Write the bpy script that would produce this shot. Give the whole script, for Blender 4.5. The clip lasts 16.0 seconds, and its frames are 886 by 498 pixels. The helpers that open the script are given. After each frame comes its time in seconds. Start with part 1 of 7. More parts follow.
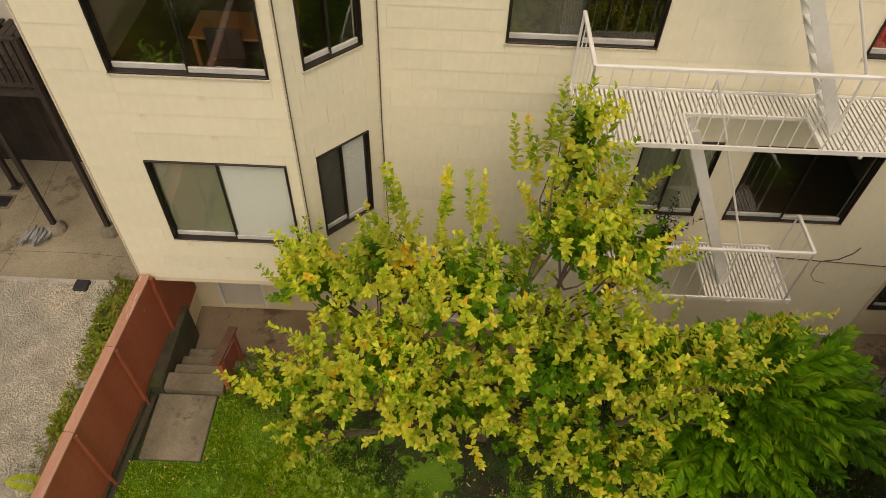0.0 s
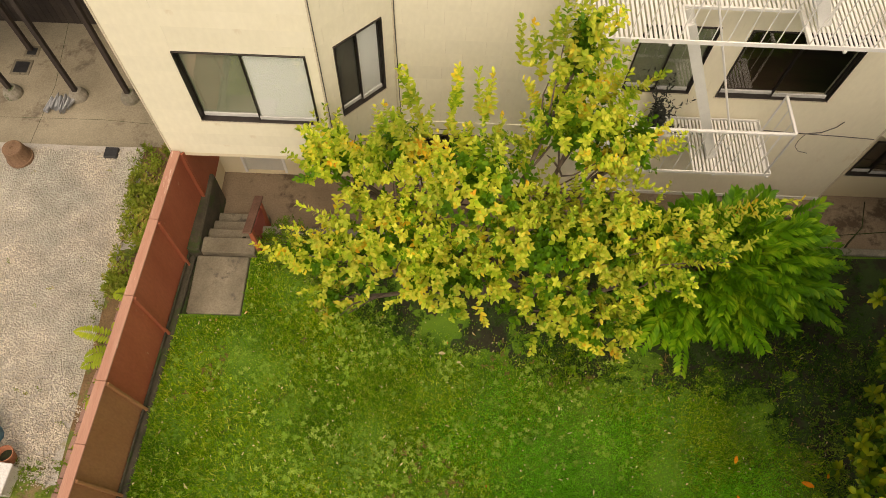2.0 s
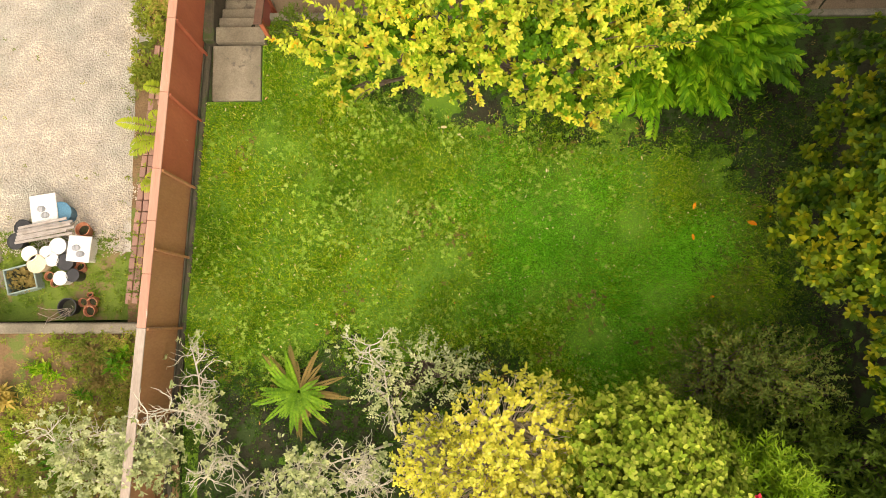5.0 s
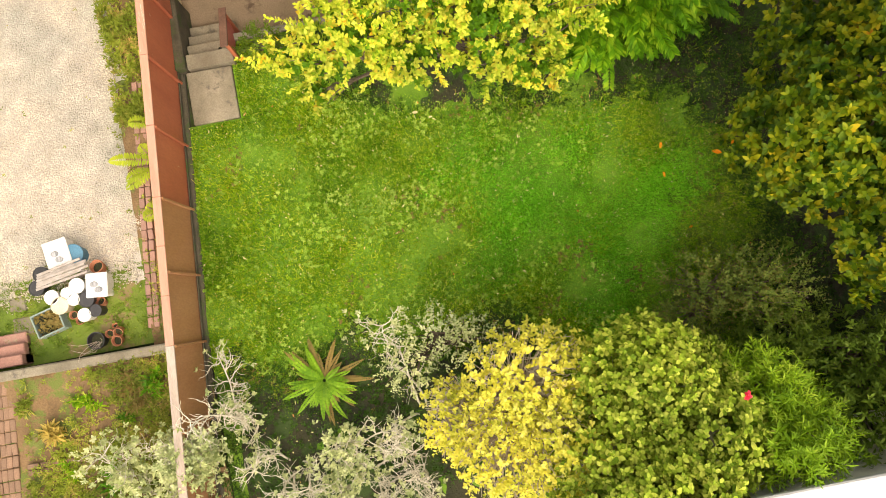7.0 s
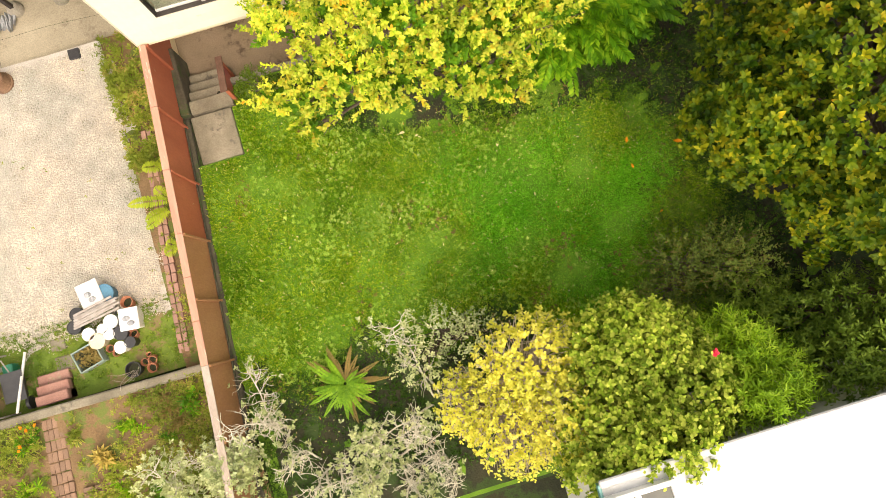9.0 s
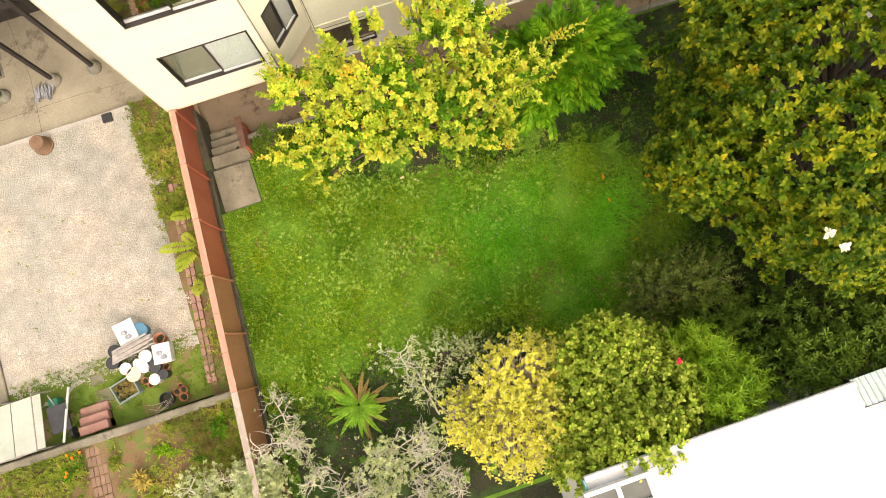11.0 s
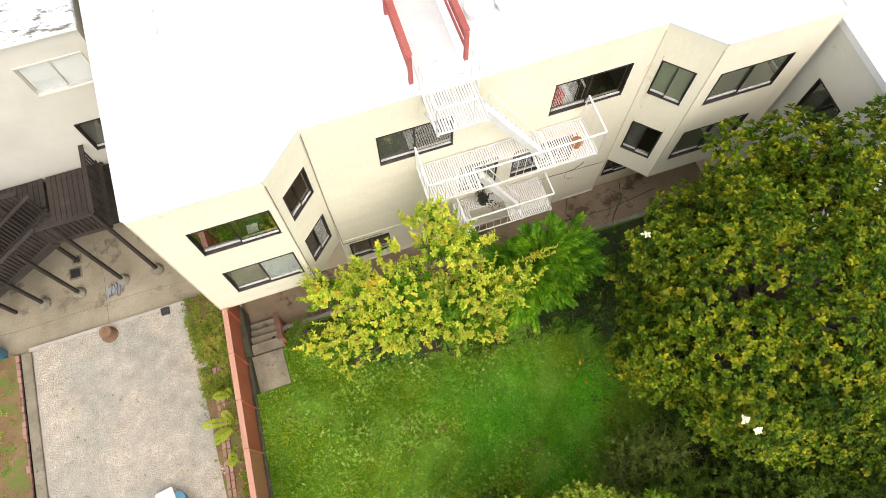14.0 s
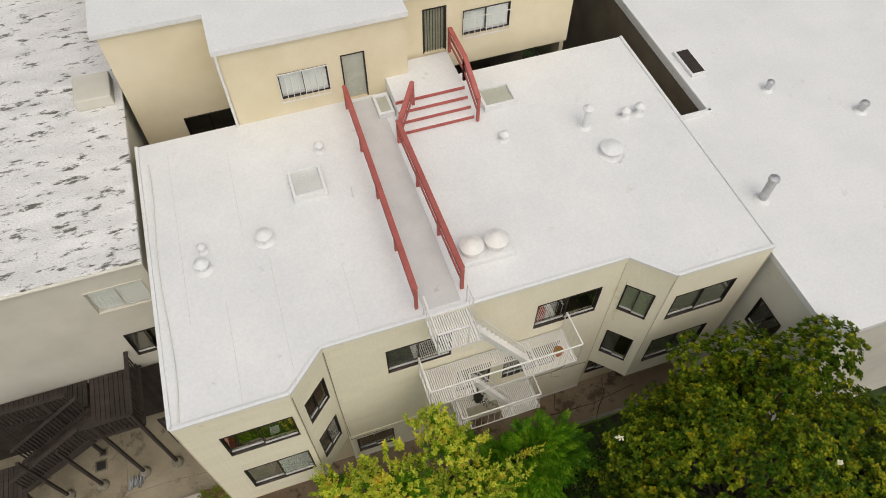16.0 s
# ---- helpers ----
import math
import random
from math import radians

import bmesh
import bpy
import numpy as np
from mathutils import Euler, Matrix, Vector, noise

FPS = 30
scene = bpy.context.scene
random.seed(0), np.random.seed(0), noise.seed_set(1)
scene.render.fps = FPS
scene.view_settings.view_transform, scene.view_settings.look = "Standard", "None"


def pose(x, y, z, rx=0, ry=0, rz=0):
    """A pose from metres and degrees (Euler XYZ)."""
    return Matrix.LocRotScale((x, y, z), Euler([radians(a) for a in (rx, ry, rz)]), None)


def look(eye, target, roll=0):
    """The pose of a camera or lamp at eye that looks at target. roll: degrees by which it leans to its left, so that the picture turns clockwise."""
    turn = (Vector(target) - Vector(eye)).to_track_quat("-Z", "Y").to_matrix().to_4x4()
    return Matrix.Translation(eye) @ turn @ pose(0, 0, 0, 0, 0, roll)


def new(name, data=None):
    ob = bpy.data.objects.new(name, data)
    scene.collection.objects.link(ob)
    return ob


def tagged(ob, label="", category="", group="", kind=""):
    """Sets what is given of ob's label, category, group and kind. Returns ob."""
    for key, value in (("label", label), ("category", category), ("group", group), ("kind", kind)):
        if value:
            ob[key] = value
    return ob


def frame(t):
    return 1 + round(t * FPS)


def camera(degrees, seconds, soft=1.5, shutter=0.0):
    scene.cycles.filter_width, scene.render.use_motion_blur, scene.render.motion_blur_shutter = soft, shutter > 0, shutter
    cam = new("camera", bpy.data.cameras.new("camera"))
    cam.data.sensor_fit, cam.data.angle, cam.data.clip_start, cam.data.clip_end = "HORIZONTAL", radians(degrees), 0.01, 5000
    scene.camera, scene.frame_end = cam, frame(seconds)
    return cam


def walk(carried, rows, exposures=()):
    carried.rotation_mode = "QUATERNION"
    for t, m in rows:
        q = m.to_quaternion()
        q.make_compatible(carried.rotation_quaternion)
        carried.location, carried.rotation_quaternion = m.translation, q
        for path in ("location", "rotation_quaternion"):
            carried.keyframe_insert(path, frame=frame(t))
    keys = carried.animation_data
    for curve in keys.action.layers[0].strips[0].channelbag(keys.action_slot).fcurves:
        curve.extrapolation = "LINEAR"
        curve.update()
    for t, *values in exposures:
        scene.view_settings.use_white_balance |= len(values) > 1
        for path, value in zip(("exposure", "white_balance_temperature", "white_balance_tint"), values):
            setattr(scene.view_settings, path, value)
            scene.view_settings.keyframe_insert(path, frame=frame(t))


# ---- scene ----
cam = camera(65.4, 16.0, soft=0.9)
PATH = [
    (0, (-0.062, 0.077, 10.151), (-0.056, 1.379, 8.632), 2.6),
    (0.5, (-0.105, 0.066, 10.439), (-0.093, 1.275, 8.846), 2.8),
    (1, (-0.103, 0.052, 10.742), (-0.088, 1.162, 9.078), 2.9),
    (1.5, (-0.137, 0.089, 11.06), (-0.116, 1.09, 9.329), 3.3),
    (2, (-0.213, 0.103, 11.353), (-0.192, 0.995, 9.563), 3.4),
    (2.5, (-0.236, 0.129, 11.683), (-0.214, 0.905, 9.84), 3.6),
    (3, (-0.244, 0.134, 11.996), (-0.225, 0.795, 10.109), 3.7),
    (3.5, (-0.302, 0.098, 12.284), (-0.279, 0.649, 10.361), 4.4),
    (4, (-0.283, 0.082, 12.553), (-0.26, 0.521, 10.602), 4.9),
    (4.5, (-0.31, 0.059, 12.806), (-0.279, 0.382, 10.833), 6.5),
    (5, (-0.301, 0.059, 13.033), (-0.269, 0.263, 11.043), 8.1),
    (7.5, (-0.21, -0.177, 14.119), (-0.177, -0.027, 12.125), -0.5),
    (8, (-0.236, -0.183, 14.454), (-0.197, -0.033, 12.46), 0.0),
    (8.5, (-0.275, -0.202, 14.83), (-0.229, -0.048, 12.836), 0.9),
    (11, (-0.318, -0.336, 16.975), (-0.24, -0.096, 14.991), -0.7),
    (11.5, (-0.327, -0.388, 17.468), (-0.231, -0.096, 15.491), -0.6),
    (12, (-0.357, -0.413, 17.972), (-0.243, -0.062, 16.007), -0.6),
    (12.5, (-0.405, -0.396, 18.484), (-0.263, 0.034, 16.536), -0.5),
    (13, (-0.427, -0.363, 19.102), (-0.256, 0.146, 17.176), -0.2),
    (13.5, (-0.432, -0.34, 19.783), (-0.233, 0.245, 17.881), 0.1),
    (14, (-0.431, -0.381, 20.436), (-0.207, 0.285, 18.564), 0.0),
    (14.5, (-0.46, -0.391, 21.161), (-0.205, 0.351, 19.322), 0.2),
    (15, (-0.511, -0.47, 21.884), (-0.226, 0.363, 20.088), 0.2),
    (15.5, (-0.556, -0.516, 22.661), (-0.226, 0.438, 20.935), 0.4),
    (16, (-0.575, -0.62, 23.378), (-0.208, 0.449, 21.728), 0.3),
]
EXPOSURES = [(0.0, -0.52, 7700, 10.5), (1.5, -0.16, 7700, 11), (3.5, 0.28, 7300, 10.5), (5.0, 0.75, 7300, 10), (8.0, 0.95, 7200, 10), (11.5, 0.80, 6900, 10.5), (13.5, 0.66, 6500, 9.5), (14.5, 0.25, 6100, 8), (15.2, -0.20, 6250, 8), (16.0, -0.60, 6400, 7)]
walk(cam, [(t, look(eye, target, roll)) for t, eye, target, roll in PATH], EXPOSURES)

# ---------------------------------------------------------------- light
world = bpy.data.worlds.new("sky")
scene.world = world
world.use_nodes = True
wn = world.node_tree.nodes
sky = wn.new("ShaderNodeTexSky")
sky.sky_type, sky.sun_disc = "NISHITA", False
sky.sun_elevation, sky.sun_rotation = radians(60), radians(177)
sky.air_density, sky.dust_density, sky.ozone_density = 0.6, 8.0, 0.3
world.node_tree.links.new(sky.outputs[0], wn["Background"].inputs[0])
wn["Background"].inputs[1].default_value = 0.12
sun = new("sun", bpy.data.lights.new("sun", "SUN"))
sun.data.energy, sun.data.angle, sun.data.color = 2.0, radians(140), (1.0, 0.97, 0.90)
sun.matrix_world = look((0.4, -6.2, 10.7), (0, 0, 0))


# ---------------------------------------------------------------- materials
def node(m, kind, **values):
    n = m.node_tree.nodes.new(kind)
    for k, v in values.items():
        n.inputs[k.replace("_", " ")].default_value = v
    return n


def link(m, a, b):
    m.node_tree.links.new(a, b)


def ramp(m, fac, stops):
    r = m.node_tree.nodes.new("ShaderNodeValToRGB")
    e = r.color_ramp.elements
    for n, (p, c) in enumerate(stops):
        s = e[n] if n < 2 else e.new(p)
        s.position, s.color = p, (*c, 1)
    link(m, fac, r.inputs[0])
    return r.outputs[0]


def blend(m, kind, fac, a, b):
    n = m.node_tree.nodes.new("ShaderNodeMix")
    n.data_type, n.blend_type = "RGBA", kind
    for s, v in ((0, fac), (6, a), (7, b)):
        if hasattr(v, "is_linked"):
            link(m, v, n.inputs[s])
        else:
            n.inputs[s].default_value = v if s == 0 else (*v, 1)
    return n.outputs[2]


def surface(name, c1, c2, scale=1.5, rough=0.8, grain=60.0, relief=0.25, metal=0.0, vary=0.0, depth=0.01, stretch=(1, 1, 1), spots=None, spot_at=0.62, spot_scale=4.0, mottle=0.2):
    """A worn surface: broad patches from c1 to c2, fine grain, a shift from object to object, and spots of a third colour."""
    m = bpy.data.materials.new(name)
    m.use_nodes = True
    p = m.node_tree.nodes["Principled BSDF"]
    p.inputs["Roughness"].default_value, p.inputs["Metallic"].default_value = rough, metal
    co = m.node_tree.nodes.new("ShaderNodeTexCoord")
    mp = m.node_tree.nodes.new("ShaderNodeMapping")
    mp.inputs["Scale"].default_value = stretch
    link(m, co.outputs["Object"], mp.inputs[0])
    a = node(m, "ShaderNodeTexNoise", Scale=scale, Detail=6.0, Roughness=0.6)
    b = node(m, "ShaderNodeTexNoise", Scale=grain, Detail=3.0)
    link(m, mp.outputs[0], a.inputs[0]), link(m, mp.outputs[0], b.inputs[0])
    col = ramp(m, a.outputs[0], [(0.32, c1), (0.68, c2)])
    fine = ramp(m, b.outputs[0], [(0.3, (1 - mottle,) * 3), (0.7, (1 + mottle * 0.5,) * 3)])
    col = blend(m, "MULTIPLY", 1.0, col, fine)
    if spots:
        s = node(m, "ShaderNodeTexNoise", Scale=spot_scale, Detail=8.0, Roughness=0.7)
        link(m, mp.outputs[0], s.inputs[0])
        col = blend(m, "MIX", ramp(m, s.outputs[0], [(spot_at - 0.03, (0, 0, 0)), (spot_at + 0.04, (1, 1, 1))]), col, spots)
    if vary:
        info = m.node_tree.nodes.new("ShaderNodeObjectInfo")
        col = blend(m, "MULTIPLY", 1.0, col, ramp(m, info.outputs["Random"], [(0.0, (1 - vary,) * 3), (1.0, (1 + vary * 0.6, 1 + vary * 0.5, 1 + vary * 0.4))]))
    link(m, col, p.inputs["Base Color"])
    bp = node(m, "ShaderNodeBump", Strength=relief, Distance=depth)
    link(m, b.outputs[0], bp.inputs["Height"]), link(m, bp.outputs[0], p.inputs["Normal"])
    return m


def foliage(name, stops, rough=0.5, through_light=0.3, patch=1.2, dim=0.6, fresh=(1.15, 1.1, 1.0), cluster=3.0, grouped=0.55, gloss=0.15):
    """Leaves: each island takes its own colour from the stops; patches of the crown are duller or fresher."""
    m = bpy.data.materials.new(name)
    m.use_nodes = True
    p = m.node_tree.nodes["Principled BSDF"]
    p.inputs["Roughness"].default_value, p.inputs["Specular IOR Level"].default_value = rough, gloss
    g = m.node_tree.nodes.new("ShaderNodeNewGeometry")
    co = m.node_tree.nodes.new("ShaderNodeTexCoord")
    near = node(m, "ShaderNodeTexNoise", Scale=cluster, Detail=2.0)
    link(m, co.outputs["Object"], near.inputs[0])
    wide = m.node_tree.nodes.new("ShaderNodeMapRange")
    wide.inputs["From Min"].default_value, wide.inputs["From Max"].default_value = 0.28, 0.72
    link(m, near.outputs[0], wide.inputs[0])
    pick = m.node_tree.nodes.new("ShaderNodeMix")
    pick.inputs[0].default_value = grouped
    link(m, g.outputs["Random Per Island"], pick.inputs[2]), link(m, wide.outputs[0], pick.inputs[3])
    col = ramp(m, pick.outputs[0], stops)
    a = node(m, "ShaderNodeTexNoise", Scale=patch, Detail=4.0)
    link(m, co.outputs["Object"], a.inputs[0])
    col = blend(m, "MULTIPLY", 1.0, col, ramp(m, a.outputs[0], [(0.35, (dim, dim * 1.05, dim)), (0.65, fresh)]))
    link(m, col, p.inputs["Base Color"])
    t = m.node_tree.nodes.new("ShaderNodeBsdfTranslucent")
    link(m, col, t.inputs[0])
    x = m.node_tree.nodes.new("ShaderNodeMixShader")
    x.inputs[0].default_value = through_light
    link(m, p.outputs[0], x.inputs[1]), link(m, t.outputs[0], x.inputs[2])
    link(m, x.outputs[0], m.node_tree.nodes["Material Output"].inputs[0])
    return m


def pane_glass(name="window_glass"):
    m = bpy.data.materials.new(name)
    m.use_nodes = True
    n = m.node_tree.nodes
    n.remove(n["Principled BSDF"])
    t, g, f, x = (n.new(k) for k in ("ShaderNodeBsdfTransparent", "ShaderNodeBsdfGlossy", "ShaderNodeLayerWeight", "ShaderNodeMixShader"))
    t.inputs[0].default_value, g.inputs["Roughness"].default_value, f.inputs[0].default_value = (0.97, 0.98, 0.97, 1), 0.02, 0.5
    link(m, ramp(m, f.outputs["Facing"], [(0.0, (0.08,) * 3), (0.45, (0.13,) * 3), (1.0, (0.9,) * 3)]), x.inputs[0]), link(m, t.outputs[0], x.inputs[1]), link(m, g.outputs[0], x.inputs[2])
    link(m, x.outputs[0], n["Material Output"].inputs[0])
    return m


M_SIDING = surface("painted_siding", (0.80, 0.76, 0.59), (0.86, 0.82, 0.66), 0.9, 0.6, 14, 0.06, vary=0.03, depth=0.004, stretch=(1, 1, 0.5), spots=(0.74, 0.665, 0.49), spot_at=0.66, spot_scale=1.6, mottle=0.03)
M_CORE = surface("siding_joint", (0.62, 0.56, 0.42), (0.70, 0.63, 0.49), 1.2, 0.8, 40, 0.1)
M_STUCCO = surface("cream_stucco", (0.72, 0.64, 0.44), (0.79, 0.71, 0.52), 0.8, 0.85, 50, 0.2, spots=(0.64, 0.53, 0.36), spot_at=0.68, mottle=0.05)
M_NBWALL = surface("pale_stucco", (0.58, 0.57, 0.50), (0.68, 0.66, 0.58), 0.7, 0.85, 50, 0.2, spots=(0.48, 0.47, 0.40), spot_at=0.66, mottle=0.05)
M_ROOF = surface("white_roof_coating", (0.71, 0.725, 0.73), (0.78, 0.79, 0.79), 0.5, 0.6, 12, 0.12, spots=(0.64, 0.62, 0.58), spot_at=0.66, spot_scale=1.3, mottle=0.05)
M_SOUTHROOF = surface("greyed_roof_coating", (0.45, 0.45, 0.44), (0.52, 0.52, 0.51), 0.5, 0.6, 12, 0.12, spots=(0.41, 0.40, 0.38), spot_at=0.64, spot_scale=1.3, mottle=0.05)
M_OLDROOF = surface("peeling_roof_coating", (0.66, 0.66, 0.65), (0.82, 0.82, 0.81), 1.2, 0.75, 30, 0.4, stretch=(0.5, 1.3, 1), spots=(0.12, 0.12, 0.10), spot_at=0.578, spot_scale=3.0)
M_WALK = surface("grey_white_mat", (0.56, 0.565, 0.56), (0.63, 0.63, 0.62), 1.2, 0.7, 30, 0.2, spots=(0.50, 0.49, 0.47), spot_at=0.64, spot_scale=2, mottle=0.05)
M_TRIMW = surface("white_paint", (0.74, 0.73, 0.70), (0.82, 0.81, 0.78), 4, 0.45, 60, 0.06, spots=(0.62, 0.57, 0.50), spot_at=0.72, spot_scale=7, mottle=0.05)
M_GREYST = surface("grey_painted_steel", (0.66, 0.66, 0.63), (0.74, 0.74, 0.71), 4, 0.45, 60, 0.06, mottle=0.05)
M_DARKAL = surface("bronze_aluminium", (0.035, 0.03, 0.025), (0.06, 0.05, 0.045), 6, 0.4, 90, 0.05, 0.6)
M_ALU = surface("white_aluminium_sash", (0.52, 0.52, 0.50), (0.66, 0.66, 0.64), 5, 0.4, 90, 0.05)
M_BLIND = surface("white_blind", (0.80, 0.82, 0.80), (0.84, 0.86, 0.84), 1, 0.6, 20, 0.02, mottle=0.01)
M_SHADE = surface("grey_green_shade", (0.27, 0.285, 0.20), (0.33, 0.345, 0.25), 2, 0.7, 60, 0.1, mottle=0.05)
M_SCREEN = surface("dark_insect_screen", (0.10, 0.10, 0.085), (0.14, 0.14, 0.12), 3, 0.7, 200, 0.1, mottle=0.05)
# room colours are lowered to put the unlit interior's dimness into them
M_ROOM = surface("dimmed_room_plaster", (0.17, 0.145, 0.11), (0.23, 0.20, 0.155), 0.8, 0.9, 50, 0.1)
M_ROOMFL = surface("dimmed_room_floorboards", (0.06, 0.04, 0.025), (0.10, 0.065, 0.04), 2, 0.5, 60, 0.1, stretch=(0.2, 3, 1))
M_FENCE = surface("rust_red_fence_paint", (0.36, 0.095, 0.045), (0.46, 0.14, 0.07), 1.2, 0.75, 30, 0.2, vary=0.08, stretch=(1, 1, 0.3), spots=(0.50, 0.26, 0.16), spot_at=0.68, spot_scale=4, mottle=0.1)
M_FENCECAP = surface("sun_bleached_cap", (0.38, 0.175, 0.115), (0.47, 0.26, 0.185), 2, 0.8, 30, 0.2, vary=0.06, stretch=(3, 0.3, 1), spots=(0.66, 0.50, 0.40), spot_at=0.64, spot_scale=5, mottle=0.1)
M_FENCEOLD = surface("weathered_brown_boards", (0.34, 0.15, 0.062), (0.43, 0.22, 0.105), 1.5, 0.8, 30, 0.25, vary=0.10, stretch=(1, 1, 0.3), spots=(0.26, 0.14, 0.07), spot_at=0.64, spot_scale=4, mottle=0.12)
M_FENCEGREY = surface("silvered_cap", (0.30, 0.235, 0.18), (0.42, 0.35, 0.29), 2, 0.85, 30, 0.3, vary=0.08, stretch=(3, 0.3, 1))
M_RAILRED = surface("red_painted_wood", (0.36, 0.085, 0.07), (0.44, 0.125, 0.105), 2, 0.6, 50, 0.1, vary=0.08, mottle=0.1)
M_HANDRAIL = surface("dark_worn_rail_wood", (0.10, 0.05, 0.032), (0.17, 0.09, 0.06), 3, 0.8, 50, 0.3)
M_DECK = surface("dark_weathered_wood", (0.026, 0.019, 0.015), (0.052, 0.040, 0.032), 2, 0.85, 40, 0.3, vary=0.25, stretch=(1, 4, 1))
M_CONC = surface("old_concrete", (0.22, 0.19, 0.13), (0.37, 0.325, 0.235), 0.6, 0.9, 35, 0.3, spots=(0.15, 0.12, 0.085), spot_at=0.60, spot_scale=1.0)
M_PATH = surface("brown_stained_concrete", (0.19, 0.14, 0.09), (0.31, 0.24, 0.165), 0.7, 0.9, 35, 0.3, spots=(0.10, 0.07, 0.045), spot_at=0.58, spot_scale=1.1)
# brown-grey with the shade down in the light well painted in
M_WELL = surface("shade_dark_light_well", (0.12, 0.10, 0.075), (0.19, 0.16, 0.12), 0.8, 0.9, 40, 0.2)
M_CONCL = surface("stained_concrete_step", (0.145, 0.125, 0.085), (0.27, 0.24, 0.175), 1.6, 0.9, 35, 0.3, vary=0.1, spots=(0.12, 0.105, 0.08), spot_at=0.6, spot_scale=2.6)
M_KERB = surface("mossy_kerb", (0.16, 0.15, 0.11), (0.30, 0.27, 0.22), 2.5, 0.9, 30, 0.4, spots=(0.07, 0.09, 0.03), spot_at=0.58, spot_scale=3)
M_FOOT = surface("dark_mossy_footing", (0.045, 0.04, 0.025), (0.10, 0.085, 0.055), 2.5, 0.95, 30, 0.5, spots=(0.05, 0.07, 0.02), spot_at=0.56, spot_scale=3)
M_SOIL = surface("dark_soil", (0.016, 0.019, 0.007), (0.036, 0.034, 0.013), 1.5, 0.95, 25, 0.6, depth=0.03, spots=(0.03, 0.055, 0.009), spot_at=0.50, spot_scale=2)
M_BED = surface("weedy_bed_soil", (0.13, 0.08, 0.035), (0.23, 0.145, 0.07), 1.5, 0.95, 25, 0.6, depth=0.03, spots=(0.11, 0.14, 0.025), spot_at=0.53, spot_scale=2.2)
M_MOSS = surface("mossy_grass", (0.08, 0.14, 0.012), (0.15, 0.21, 0.025), 1.2, 0.95, 40, 0.5, depth=0.02, spots=(0.22, 0.16, 0.075), spot_at=0.55, spot_scale=1.8)
M_LAWN = surface("lawn_turf", (0.07, 0.17, 0.007), (0.14, 0.26, 0.014), 2.2, 0.95, 50, 0.5, depth=0.02, spots=(0.13, 0.13, 0.03), spot_at=0.64, spot_scale=2.4)
M_GRAVELBED = surface("gravel_bed", (0.41, 0.375, 0.325), (0.51, 0.475, 0.42), 1.0, 0.95, 45, 0.7, depth=0.02, spots=(0.30, 0.26, 0.15), spot_at=0.68, spot_scale=1.5)
M_BRICK = surface("salmon_brick", (0.30, 0.165, 0.125), (0.40, 0.25, 0.20), 3, 0.9, 40, 0.4, vary=0.2, spots=(0.5, 0.40, 0.32), spot_at=0.6, spot_scale=6)
M_PINKCONC = surface("pink_concrete", (0.25, 0.125, 0.095), (0.34, 0.19, 0.15), 2, 0.9, 40, 0.3, vary=0.08, spots=(0.3, 0.22, 0.15), spot_at=0.62, spot_scale=3)
M_BRICKPATH = surface("worn_path_brick", (0.20, 0.12, 0.075), (0.28, 0.18, 0.12), 3, 0.9, 40, 0.4, vary=0.2, spots=(0.24, 0.20, 0.10), spot_at=0.58, spot_scale=5)
M_TERRA = surface("terracotta", (0.42, 0.16, 0.08), (0.52, 0.24, 0.14), 5, 0.85, 40, 0.2, vary=0.15)
M_RUST = surface("rusty_pot", (0.15, 0.085, 0.045), (0.25, 0.15, 0.09), 5, 0.85, 40, 0.3)
M_BLACKPL = surface("black_plastic", (0.018, 0.018, 0.02), (0.035, 0.035, 0.036), 5, 0.5, 40, 0.1, vary=0.2)
M_WHITEPL = surface("white_plastic", (0.70, 0.69, 0.65), (0.80, 0.79, 0.76), 4, 0.45, 40, 0.05, vary=0.06)
M_CREAMPL = surface("yellowed_plastic", (0.62, 0.50, 0.33), (0.70, 0.58, 0.42), 4, 0.5, 40, 0.05)
M_BLUEPL = surface("blue_plastic", (0.05, 0.16, 0.25), (0.08, 0.22, 0.32), 4, 0.45, 40, 0.05)
M_GREENPL = surface("green_plastic", (0.01, 0.16, 0.09), (0.02, 0.22, 0.12), 4, 0.45, 40, 0.05)
M_TEALTUB = surface("grey_green_tub", (0.20, 0.27, 0.24), (0.28, 0.35, 0.31), 4, 0.5, 40, 0.05)
M_GREYWOOD = surface("silvered_scrap_wood", (0.26, 0.23, 0.20), (0.38, 0.35, 0.32), 2, 0.9, 40, 0.3, vary=0.2, stretch=(4, 4, 1))
M_STEEL = surface("galvanised_steel", (0.50, 0.51, 0.52), (0.64, 0.65, 0.66), 6, 0.4, 60, 0.1, 0.7)
M_CABLE = surface("grey_cable", (0.07, 0.065, 0.06), (0.11, 0.1, 0.09), 6, 0.6, 60, 0.1)
M_BARK = surface("brown_bark", (0.09, 0.065, 0.045), (0.17, 0.13, 0.095), 6, 0.9, 60, 0.6, stretch=(1, 1, 0.3))
M_LICHENBARK = surface("lichen_bark", (0.48, 0.44, 0.33), (0.66, 0.62, 0.50), 6, 0.95, 50, 0.4, spots=(0.3, 0.25, 0.16), spot_at=0.64, spot_scale=9)
M_TWIG = surface("bare_twig", (0.52, 0.43, 0.36), (0.66, 0.57, 0.48), 6, 0.9, 60, 0.3)
M_SKYLIGHT = surface("chalky_skylight_sheet", (0.55, 0.57, 0.54), (0.66, 0.67, 0.65), 2, 0.4, 30, 0.1, spots=(0.42, 0.44, 0.36), spot_at=0.64, mottle=0.08)
